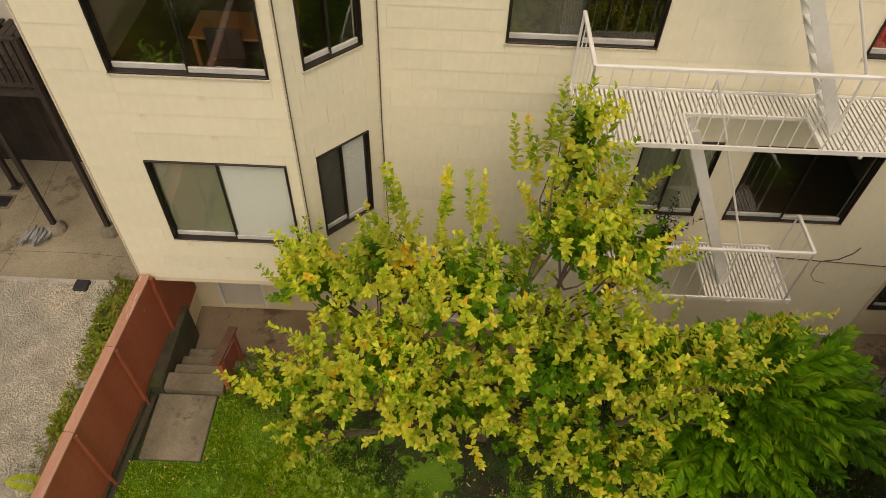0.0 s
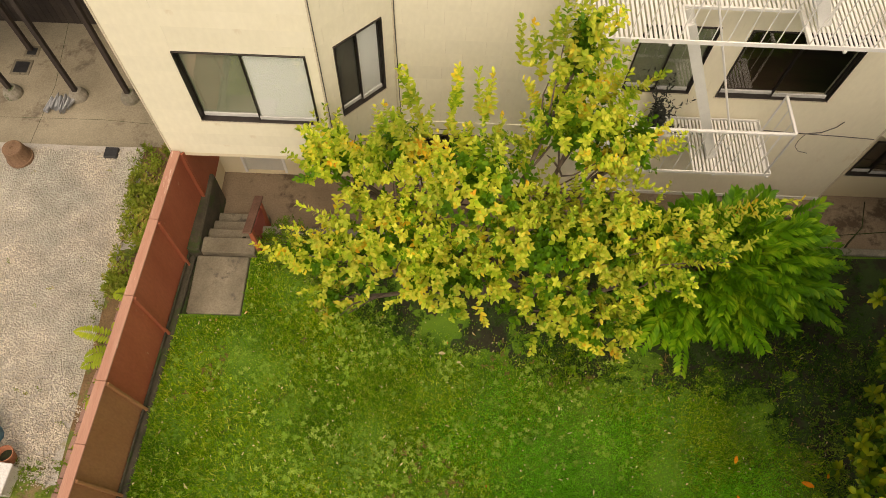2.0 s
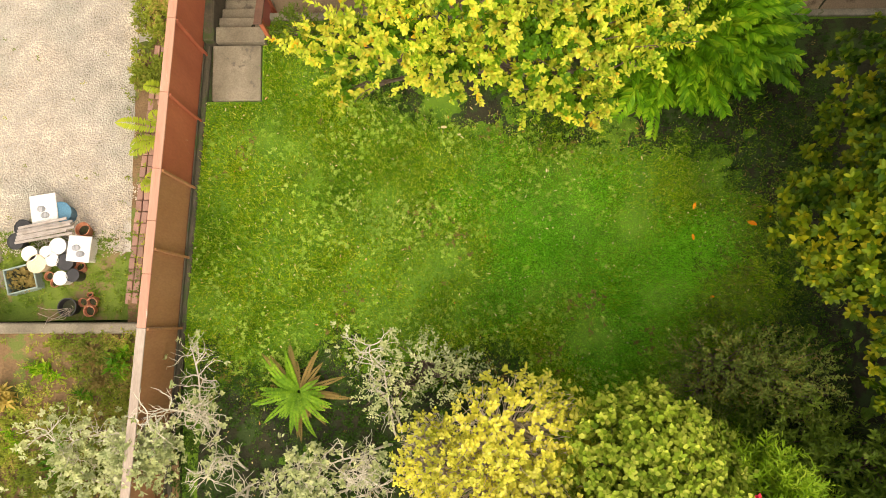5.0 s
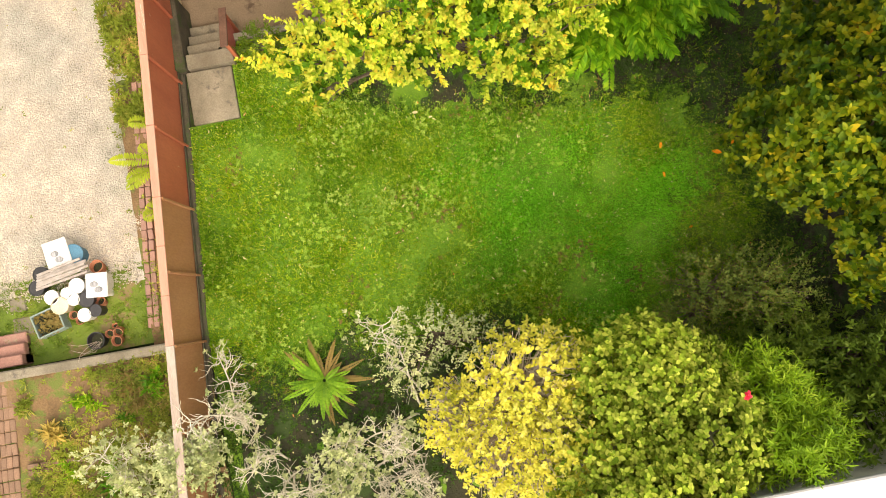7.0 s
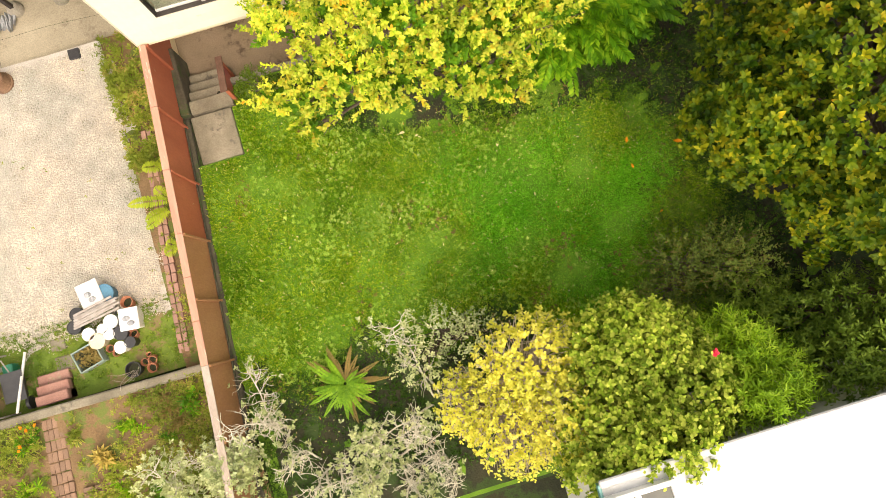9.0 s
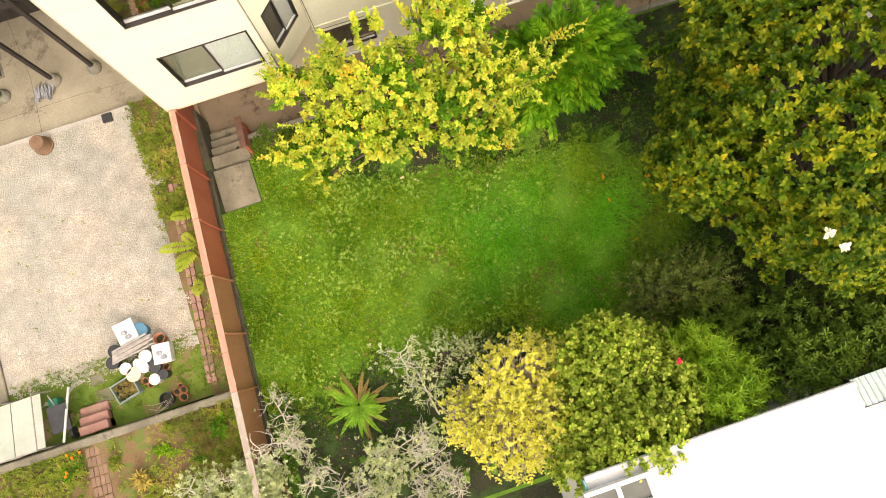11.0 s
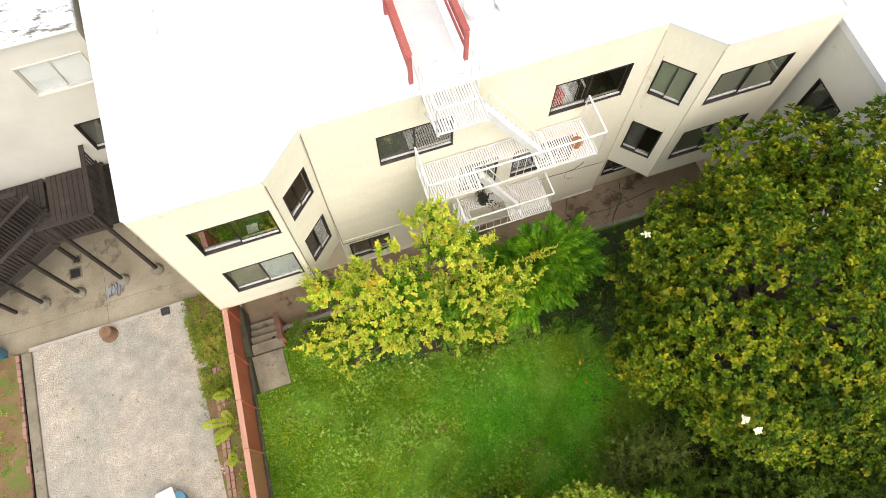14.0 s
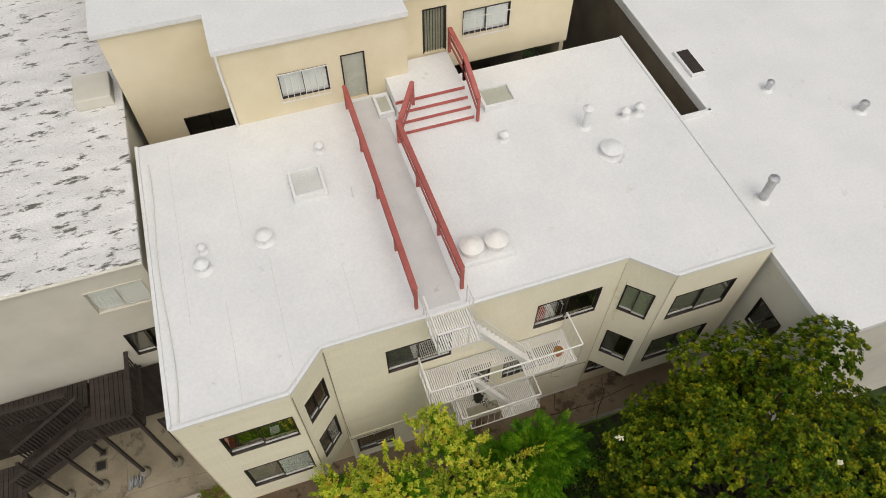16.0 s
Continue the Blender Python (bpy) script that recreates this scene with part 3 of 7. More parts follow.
outline = [(XL, YB), (XBL, YB), (XCL, YM), (XCR, YM), (XBR, YB), (XR, YB), (XR, 15.8), (XL, 15.8)]


def inset(points, d):
    """The outline moved inwards by about d."""
    cx, cy = 3.4, 11.5
    return [(x + math.copysign(d, cx - x), y + math.copysign(d, cy - y)) for x, y in points]


under_building("bay_floor", Build().prism([(XL, YB), (XBL, YB), (XCL, YM + 0.2), (XL, YM + 0.2)], BAY_Z - 0.10, BAY_Z - 0.003), M_STUCCO, "cream soffit under the bay")
under_building("bay_floor", Build().prism([(XCR, YM + 0.2), (XBR, YB), (XR, YB), (XR, YM + 0.2)], BAY_Z - 0.10, BAY_Z - 0.003), M_STUCCO, "cream soffit under the bay")
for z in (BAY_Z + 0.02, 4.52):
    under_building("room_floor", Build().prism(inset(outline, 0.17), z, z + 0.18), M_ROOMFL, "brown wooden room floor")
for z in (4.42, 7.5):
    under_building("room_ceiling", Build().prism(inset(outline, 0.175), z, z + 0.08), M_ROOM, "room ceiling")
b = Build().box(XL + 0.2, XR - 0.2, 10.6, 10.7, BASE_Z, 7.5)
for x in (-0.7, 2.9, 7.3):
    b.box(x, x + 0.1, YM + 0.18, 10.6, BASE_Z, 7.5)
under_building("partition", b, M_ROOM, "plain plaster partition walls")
under_building("roof", Build().prism(outline, ROOF_Z - 0.2, ROOF_Z), M_ROOF, "flat white coated roof")
b = Build()
ring = outline + outline[:1]
for (x0, y0), (x1, y1) in zip(ring, ring[1:]):
    if y0 > 15 and y1 > 15:
        continue
    b.beam((x0, y0, ROOF_Z + 0.02), (x1, y1, ROOF_Z + 0.02), 0.10, 0.07, c=0.01)
under_building("roof_edge", b, M_ROOF, "low white metal edge round the roof")
b = Build()
for p, q in ((outline[0], outline[1]), (outline[1], outline[2]), (outline[2], outline[3]), (outline[3], outline[4]), (outline[4], outline[5])):
    f = Face(p, q, 0, 1)
    f.slab(b, 0, f.long, 0.0, 0.035, ROOF_Z - 0.23, ROOF_Z - 0.02)
under_building("fascia", b, M_SIDING, "cream fascia board under the roof edge")
# corner boards and the foot of the middle wall
for x, y in outline[:6]:
    z0 = BASE_Z if (x, y) in (outline[2], outline[3]) else BAY_Z
    under_building("corner_bead", Build().tube([(x, y - 0.012, z0), (x, y - 0.012, ROOF_Z - 0.24)], 0.018, 6), M_CORE)
f = FACES["middle"]
b = Build()
f.slab(b, 0, f.long, 0.0, 0.03, BASE_Z, BASE_Z + 0.09)
under_building("base_trim", b, M_TRIMW, "chalky white strip at the wall's foot")
b = Build()
f.slab(b, 0.0, 2.7, 0.0, 0.028, 1.42, 1.50)
under_building("band", b, M_SIDING, "cream band above the basement window")


# ---------------------------------------------------------------- windows
def make_window(name, f, u0, u1, z0, z1, style, label, parent=None, frame_paint=M_DARKAL):
    """A sliding window of two lights in an opening of the face f."""
    w, h = u1 - u0, z1 - z0
    top = new(name)
    top.matrix_basis = f.matrix(u0, 0, z0)
    if parent is not None:
        top.parent = parent
        top.matrix_basis = parent.matrix_basis.inverted() @ f.matrix(u0, 0, z0)
        tagged(top, label)
    else:
        tagged(top, label, "window", kind="structure")
    b, t = Build(), 0.022
    for x0, x1, a, c in ((0, w, 0, t), (0, w, h - t, h), (0, t, t, h - t), (w - t, w, t, h - t)):
        b.box(x0, x1, -0.035, 0.10, a, c, 0.004)
    part("window_frame", b, frame_paint, top, "dark bronze outer frame" if frame_paint is M_DARKAL else "pale painted outer frame")
    part("window_sill", Build().box(-0.02, w + 0.02, -0.035, 0.0, -0.03, 0.0, 0.006), M_CORE, top, "thin sloped sill")
    s = 0.045
    for k in (0, 1):
        x0, x1, y = (t, w / 2 + 0.02, 0.055) if k == 0 else (w / 2 - 0.02, w - t, 0.015)
        b = Build()
        for a0, a1, c0, c1 in ((x0, x1, t, t + s * 1.6), (x0, x1, h - t - s, h - t)):
            b.box(a0, a1, y, y + 0.03, c0, c1, 0.004)
        sash = part("sash", b, M_ALU, top, "pale aluminium sash rails")
        b = Build()
        for a0, a1 in ((x0, x0 + s * 0.5), (x1 - s * 0.5, x1)):
            b.box(a0, a1, y - 0.003, y + 0.033, t, h - t, 0.004)
        part("stile", b, frame_paint, top, "narrow sash stiles")
        g = part("pane", Build().box(x0 + 0.02, x1 - 0.02, y + 0.012, y + 0.018, t + 0.03, h - t - 0.02), M_GLASS, top)
        g.visible_shadow = False
        kind = {"half_blind": ("shade", "blind"), "screen_blind": ("screen", "blind"), "screen": ("screen", "open"), "shade": ("shade", "shade"), "open": ("open", "open"), "blinds": ("blind", "blind"), "dark": ("open", "open")}[style][k]
        if kind == "blind":
            b, z = Build(), t + 0.03
            while z < h - t - 0.03:
                e = y + 0.036
                b.hull8([(x0 + 0.025, e, z), (x1 - 0.025, e, z), (x1 - 0.025, e + 0.002, z + 0.002), (x0 + 0.025, e + 0.002, z + 0.002), (x0 + 0.025, e + 0.006, z + 0.026), (x1 - 0.025, e + 0.006, z + 0.026), (x1 - 0.025, e + 0.008, z + 0.026), (x0 + 0.025, e + 0.008, z + 0.026)])
                z += 0.025
            part("blind", b, M_BLIND, top, "closed white slatted blind")
        elif kind == "shade":
            part("roller_shade", Build().box(x0 + 0.02, x1 - 0.02, y + 0.036, y + 0.042, t, h - t), M_SHADE, top, "drawn grey-green roller shade")
        elif kind == "screen":
            part("insect_screen", Build().box(x0 + 0.02, x1 - 0.02, 0.105, 0.109, t, h - t), M_SCREEN, top, "dark insect screen")
    return top


SAYS = {"half_blind": "sliding window with a drawn shade and white blind", "screen_blind": "narrow sliding window with screen and white blind", "screen": "sliding window with a dark insect screen",
        "shade": "window with a drawn grey-green shade", "open": "sliding window onto a dark room, bronze frame", "dark": "small dark basement window at path level"}
for n, (key, u0, u1, z0, z1, style) in enumerate(WINDOWS):
    make_window("window_%d" % (n + 1), FACES[key], u0, u1, z0, z1, style, SAYS[style])
make_window("window_20", gr, 0.15, 1.05, 0.2, 1.3, "dark", "small dark ground floor window under the bay")
door = empty("door_1", *gl.at(0.55, 0, -0.52), label="pale grey flush door under the bay", category="door", kind="structure")
b = Build()
for x0, x1, z0, z1 in ((0, 0.05, 0, 1.97), (0.80, 0.85, 0, 1.97), (0.05, 0.80, 1.92, 1.97)):
    b.box(x0, x1, -0.03, 0.10, z0, z1, 0.004)
part("door_frame", b, M_TRIMW, door)
leaf = part("door_leaf", Build().box(0.055, 0.795, 0.03, 0.07, 0.01, 1.915, 0.004), M_NBWALL, door)
part("door_handle", Build().tube([(0.73, 0.03, 0.95), (0.73, -0.03, 0.95)], 0.025, 10), M_STEEL, door, "round steel knob")

# ---------------------------------------------------------------- red fence on the lot line
fence = empty("fence", -4.75, 3, 0, label="rust-red board fence with a sun-bleached cap, paint worn", category="fence")


def fence_run(y0, y1, z0, z1, m_board, m_cap, rib_gap):
    y, k = y1, 0
    while y > y0 + 0.05:
        a = max(y0, y - rib_gap)
        part_at("panel", Build().beam((fence_x(y - 0.004), y - 0.004, (z0 + z1) / 2), (fence_x(a + 0.004), a + 0.004, (z0 + z1) / 2), 0.022, z1 - z0 - 0.02, c=0.003), m_board, fence)
        part_at("batten", Build().box(fence_x(y) + 0.011, fence_x(y) + 0.075, y - 0.045, y, z0, z1 - 0.03, 0.006), m_board, fence, "upright batten")
        y, k = a, k + 1
    n = 3
    for j in range(n):
        a, c = y1 + (y0 - y1) * j / n, y1 + (y0 - y1) * (j + 1) / n
        part_at("cap_board", Build().beam((fence_x(a) - 0.02, a - 0.003, z1 + 0.015), (fence_x(c) - 0.02, c + 0.003, z1 + 0.015), 0.15, 0.035, c=0.006), m_cap, fence, "sun-bleached cap board")
    part_at("bottom_rail", Build().beam((fence_x(y1) + 0.04, y1, z0 + 0.09), (fence_x(y0) + 0.04, y0, z0 + 0.09), 0.024, 0.09, c=0.006), M_FOOT, fence, "dark mossy bottom rail")


fence_run(2.63, 6.53, 0.10, 1.70, M_FENCE, M_FENCECAP, 1.30)
fence_run(0.0, 2.63, 0.10, 1.70, M_FENCEOLD, M_FENCECAP, 1.32)
fence_run(-4.3, 0.0, 0.10, 1.70, M_FENCEOLD, M_FENCEGREY, 1.5)
b = Build().beam((fence_x(5.6) + 0.02, 5.6, -0.15), (fence_x(-4.3) + 0.02, -4.3, -0.15), 0.2, 0.5, c=0.03)
tagged(part("fence_footing", b, M_FOOT), "mossy concrete footing below the fence", "kerb", kind="structure")
part_at("return_panel", Build().box(-4.515, -4.49, 6.545, 7.60, 0.0, 1.62, 0.003), M_FENCE, fence, "short red return panel under the bay")

# ---------------------------------------------------------------- steps down to the door
steps = empty("garden_steps", -3.95, 5.8, PATH_Z, label="stained concrete steps down from the lawn to the door", category="steps")
for k in range(4):
    part_at("step", Build().box(-4.40, -3.45, 5.42 + 0.27 * k, 5.42 + 0.27 * k + 0.31, -0.74, 0.21 - 0.19 * k, 0.015), M_CONCL, steps)
part_at("cheek_wall", Build().box(-4.62, -4.41, 5.40, 7.0, -0.74, 0.32, 0.03), M_FOOT, steps, "mossy concrete cheek wall")
tagged(part("landing_pad", Build().box(-4.48, -3.55, 4.30, 5.40, -0.1, LAWN + 0.025, 0.015), M_CONCL), "square concrete pad at the head of the steps", "slab", kind="structure")
tagged(part("retaining_wall_lawn", Build().box(-3.44, 13.4, 5.90, 6.04, -0.74, LAWN + 0.05, 0.02), M_KERB), "low dark retaining wall along the path", "wall", kind="structure")
rail = empty("step_handrail", -3.4, 5.9, LAWN, label="short red-brown wooden handrail beside the steps", category="handrail")
part_at("post", Build().box(-3.44, -3.36, 5.52, 5.60, -0.1, 0.95, 0.008), M_FENCE, rail)
part_at("post", Build().box(-3.44, -3.36, 6.20, 6.28, -0.72, 0.62, 0.008), M_FENCE, rail)
part_at("top_rail", Build().beam((-3.40, 5.42, 1.0), (-3.40, 6.34, 0.66), 0.15, 0.04, c=0.008), M_HANDRAIL, rail, "worn brown top board")
part_at("board", Build().beam((-3.40, 5.60, 0.45), (-3.40, 6.2, 0.2), 0.025, 0.5), M_RAILRED, rail)


# ---------------------------------------------------------------- fire escape
escape = empty("fire_escape", 3.6, 6.9, 1.9, label="white-painted steel fire escape with slatted platforms", category="fire escape")


def platform(x0, x1, y0, y1, z, holes, open_right=False):
    """Slats across, carried on edge bars; holes are (x0, x1, y0, y1)."""
    x = x0 + 0.03
    while x < x1 - 0.02:
        runs = [(y0 + 0.03, y1 - 0.02)]
        for h in holes:
            if h[0] < x < h[1]:
                runs = [(y0 + 0.03, h[2]), (h[3], y1 - 0.02)]
        for a, c in runs:
            if c - a > 0.08:
                part_at("slat", Build().box(x - 0.018, x + 0.018, a, c, z - 0.012, z), M_TRIMW, escape)
        x += 0.062
    bars = [((x0, y0, z), (x1, y0, z)), ((x0, y1, z), (x1, y1, z)), ((x0, y0, z), (x0, y1, z)), ((x1, y0, z), (x1, y1, z)), ((x0, (y0 + y1) / 2 + 0.12, z - 0.03), (x1, (y0 + y1) / 2 + 0.12, z - 0.03))]
    for a, c in bars[:4]:
        part_at("edge_bar", Build().beam(a, c, 0.02, 0.07, c=0.003), M_TRIMW, escape)
    for h in holes:
        for a, c in (((h[0], h[3], z), (h[1], h[3], z)), ((h[0], y0, z), (h[0], h[3], z)), ((h[1], y0, z), (h[1], h[3], z))):
            part_at("edge_bar", Build().beam(a, c, 0.03, 0.05, c=0.003), M_TRIMW, escape)
    n = int((x1 - x0) / 1.2) + 1
    for k in range(n + 1):
        xx = x0 + 0.03 + (x1 - x0 - 0.06) * k / n
        if any(h[0] < xx < h[1] for h in holes):
            continue
        part_at("cross_bar", Build().beam((xx, y0 - 0.02, z - 0.05), (xx, 7.52, z - 0.05), 0.04, 0.04, c=0.003), M_TRIMW, escape)


def guard(points, z, tall=1.05, gap=0.2):
    """Rail along the points: top bar, bottom bar and upright rods."""
    for a, c in zip(points, points[1:]):
        part_at("guard_rail", Build().beam((*a, z + tall), (*c, z + tall), 0.045, 0.045, c=0.006), M_TRIMW, escape)
        long = math.dist(a, c)
        n = max(2, int(long / gap))
        for k in range(n + 1):
            t = k / n
            x, y = a[0] + (c[0] - a[0]) * t, a[1] + (c[1] - a[1]) * t
            r = 0.017 if k in (0, n) else 0.008
            part_at("baluster", Build().tube([(x, y, z - 0.03), (x, y, z + tall)], r, 6), M_TRIMW, escape)


def stair(xa, za, xb, zb, y0, y1, name="stair_flight"):
    """A steep flight from (xa, za) down to (xb, zb)."""
    for y in (y0, y1):
        part_at("stringer", Build().beam((xa, y, za), (xb, y, zb), 0.012, 0.15, c=0.002), M_GREYST, escape, "flat steel stringer")
    n = int((za - zb) / 0.24)
    for k in range(1, n + 1):
        t = k / (n + 0.5)
        x, z = xa + (xb - xa) * t, za + (zb - za) * t
        part_at("tread", Build().box(x - 0.07, x + 0.07, y0 + 0.006, y1 - 0.006, z - 0.02, z, 0.004), M_TRIMW, escape)
    part_at("hand_bar", Build().tube([(xa, y0, za + 0.05), (xa + 0.05, y0, za + 0.75), (xb - 0.05, y0, zb + 0.85), (xb, y0, zb + 0.05)], 0.016, 6), M_TRIMW, escape)


Y0, Y1 = 6.38, 7.46
platform(1.50, 6.0, Y0, Y1, 4.84, [(2.86, 4.40, 6.36, 6.99)])
guard([(1.50, Y1), (1.50, Y0), (6.0, Y0), (6.0, Y1)], 4.84)
platform(2.5, 5.2, Y0, Y1, 1.93, [(2.85, 3.95, 6.36, 7.08)])
guard([(2.5, Y1), (2.5, Y0), (5.1, Y0), (5.1, 7.1)], 1.93, 1.1)
platform(1.75, 2.90, 6.5, 7.62, 7.90, [])
guard([(1.75, 7.62), (1.75, 6.5), (2.55, 6.5)], 7.90, 0.95)
guard([(2.90, 7.62), (2.90, 7.2)], 7.90, 0.95)
stair(2.88, 7.90, 4.62, 4.90, 6.68, 7.04)
stair(2.92, 4.84, 4.28, 1.95, 6.66, 6.94)
for a, c in (((1.6, Y0 + 0.05, 4.78), (1.6, 7.5, 4.1)), ((5.9, Y0 + 0.05, 4.78), (5.9, 7.5, 4.1)), ((2.6, Y0 + 0.05, 1.88), (2.6, 7.5, 1.25)), ((4.9, Y0 + 0.05, 1.88), (4.9, 7.5, 1.25)), ((1.8, 6.55, 7.86), (1.8, 7.5, 7.2))):
    part_at("brace", Build().beam(a, c, 0.03, 0.03, c=0.003), M_TRIMW, escape, "slanting steel brace")
pot = empty("flower_pot", 5.55, 6.75, 4.84, label="terracotta pot with a small plant on the platform", category="plant pot")
part("pot", Build().lathe(0, 0, [(0.09, 0), (0.125, 0.2), (0.145, 0.2), (0.15, 0.25), (0.13, 0.25), (0.12, 0.21)], 16), M_TERRA, pot, smooth=False)


# ---------------------------------------------------------------- on the roof
def post_rail(points, z, thing, m, tall=0.95, rails=(0.93, 0.62, 0.34), step=1.7):
    for a, c in zip(points, points[1:]):
        long = math.dist(a[:2], c[:2])
        n = max(1, round(long / step))
        for k in range(n + 1):
            t = k / n
            p = [a[i] + (c[i] - a[i]) * t for i in range(3)]
            part_at("post", Build().box(p[0] - 0.045, p[0] + 0.045, p[1] - 0.045, p[1] + 0.045, p[2], p[2] + tall - 0.02, 0.006), m, thing)
        for r in rails:
            wide = 0.14 if r == rails[0] else 0.04
            part_at("rail", Build().beam((a[0], a[1], a[2] + r), (c[0], c[1], c[2] + r), wide, 0.045 if r == rails[0] else 0.09, c=0.005), m, thing)


walk_l = empty("roof_railing", 1.65, 11.7, ROOF_Z, label="red-painted wooden railing along the roof walkway", category="railing", group="roof railings")
post_rail([(1.62, 7.85, ROOF_Z), (1.72, 15.4, ROOF_Z)], ROOF_Z, walk_l, M_RAILRED)
walk_r = empty("roof_railing", 2.9, 11.0, ROOF_Z, label="red-painted wooden railing with a turn to the stair", category="railing", group="roof railings")
post_rail([(2.92, 8.05, ROOF_Z), (2.85, 13.5, ROOF_Z)], ROOF_Z, walk_r, M_RAILRED)
stair_r = empty("roof_stair_railing", 5.4, 14.5, ROOF_Z, label="red-painted sloping railing beside the roof stair", category="railing", group="roof railings")
post_rail([(5.42, 13.6, ROOF_Z), (5.42, 14.9, ROOF_Z + 0.55), (5.42, 16.3, ROOF_Z + 0.55)], ROOF_Z, stair_r, M_RAILRED)
post_rail([(2.95, 13.55, ROOF_Z), (3.62, 14.5, ROOF_Z + 0.4)], ROOF_Z, stair_r, M_RAILRED)
tagged(part("roof_walkway", Build().box(1.78, 2.78, 7.7, 15.6, ROOF_Z + 0.002, ROOF_Z + 0.03, 0.008), M_WALK), "grey-white walkway mat on the roof", "walkway", kind="structure")
rstep = empty("roof_steps", 4.4, 14.3, ROOF_Z, label="white-coated wide steps up to the roof landing", category="steps")
for k in range(4):
    part_at("step", Build().box(3.1, 5.35, 13.75 + 0.30 * k, 16.35, ROOF_Z + 0.004 + 0.14 * k, ROOF_Z + 0.14 * (k + 1), 0.012), M_ROOF, rstep)
    part_at("riser", Build().box(3.1, 5.35, 13.725 + 0.30 * k, 13.748 + 0.30 * k, ROOF_Z + 0.01 + 0.14 * k, ROOF_Z + 0.14 * (k + 1) - 0.02, 0.004), M_RAILRED, rstep, "red-painted riser board")
# skylights with mossy glass
for x0, x1, y0, y1 in ((-0.62, 0.35, 12.2, 13.25), (2.55, 3.05, 14.6, 15.5), (5.75, 6.85, 13.85, 14.75)):
    sk = empty("skylight", (x0 + x1) / 2, (y0 + y1) / 2, ROOF_Z, label="low white skylight curb with cloudy wired glass", category="skylight", group="skylights")
    b = Build()
    for a in ((x0, x1, y0, y0 + 0.09), (x0, x1, y1 - 0.09, y1), (x0, x0 + 0.09, y0 + 0.09, y1 - 0.09), (x1 - 0.09, x1, y0 + 0.09, y1 - 0.09)):
        b.box(*a, ROOF_Z, ROOF_Z + 0.22, 0.01)
    part_at("curb", b, M_ROOF, sk)
    part_at("glass", Build().box(x0 + 0.09, x1 - 0.09, y0 + 0.09, y1 - 0.09, ROOF_Z + 0.12, ROOF_Z + 0.14), M_SKYLIGHT if x0 < 0 else M_FROST, sk, "chalky white glass" if x0 < 0 else "cloudy green-grey glass")


def vent(x, y, r, tall, hat):
    v = empty("roof_vent", x, y, ROOF_Z, label="white-coated round roof vent with a cap" if hat else "thin white-coated vent pipe on the roof", category="vent", group="roof vents")
    part("flashing", Build().lathe(0, 0, [(r * 2.1, 0), (r * 2.0, 0.015), (r * 1.1, 0.06)], 16), M_ROOF, v)
    part("pipe", Build().lathe(0, 0, [(r, 0.05), (r, tall)], 14), M_ROOF, v)
    if hat:
        part("cap", Build().lathe(0, 0, [(r * 1.2, tall), (r * 1.75, tall + 0.02), (r * 1.7, tall + 0.05), (r * 0.6, tall + 0.14), (0.01, tall + 0.16)], 16), M_ROOF, v)


for a in ((-3.36, 10.75, 0.12, 0.28, 1), (-3.3, 11.35, 0.07, 0.2, 1), (-1.65, 11.2, 0.14, 0.22, 1), (0.5, 13.95, 0.09, 0.2, 1), (-1.9, 10.2, 0.025, 0.3, 0), (1.0, 11.9, 0.02, 0.45, 0), (5.9, 12.6, 0.09, 0.2, 1),
          (8.45, 12.3, 0.10, 0.75, 1), (9.8, 12.3, 0.09, 0.25, 1), (10.3, 12.3, 0.10, 0.28, 1), (8.75, 11.1, 0.2, 0.18, 1), (8.85, 10.6, 0.03, 0.4, 0), (-3.6, 7.4, 0.02, 0.16, 0), (-1.95, 7.6, 0.02, 0.16, 0)):
    vent(*a)
ac = empty("roof_fan_unit", 3.87, 8.9, ROOF_Z, label="white roof unit with two round fan hoods", category="roof fan")
part_at("plinth", Build().box(3.12, 4.66, 8.55, 9.25, ROOF_Z, ROOF_Z + 0.22, 0.03), M_ROOF, ac)
for x in (3.5, 4.2):
    part_at("fan_hood", Build().lathe(x, 8.92, [(0.26, ROOF_Z + 0.22), (0.28, ROOF_Z + 0.42), (0.33, ROOF_Z + 0.44), (0.33, ROOF_Z + 0.5), (0.12, ROOF_Z + 0.62), (0.01, ROOF_Z + 0.64)], 20), M_TRIMW, ac)
b = Build().tube([(-4.48, 6.7, ROOF_Z + 0.03)] + [(-4.45 + 0.05 * math.sin(k * 0.8), 6.7 + k * 0.75, ROOF_Z + 0.03) for k in range(1, 12)], 0.022, 6)
tagged(part("roof_conduit", b, M_GREYST), "thin grey conduit lying along the roof edge", "cable")
b = Build()
for x, y0, y1 in ((-3.0, 6.7, 9.6), (-1.7, 7.2, 10.6), (-2.2, 11.5, 14.8), (0.1, 7.7, 9.8), (-3.9, 9.2, 15.2)):
    b.tube([(x, y0, ROOF_Z), (x + 0.05, y1, ROOF_Z)], 0.006, 4)
tagged(part("roof_seams", b, M_NBWALL), "dark open seams in the white roof coating", "seam", kind="structure")

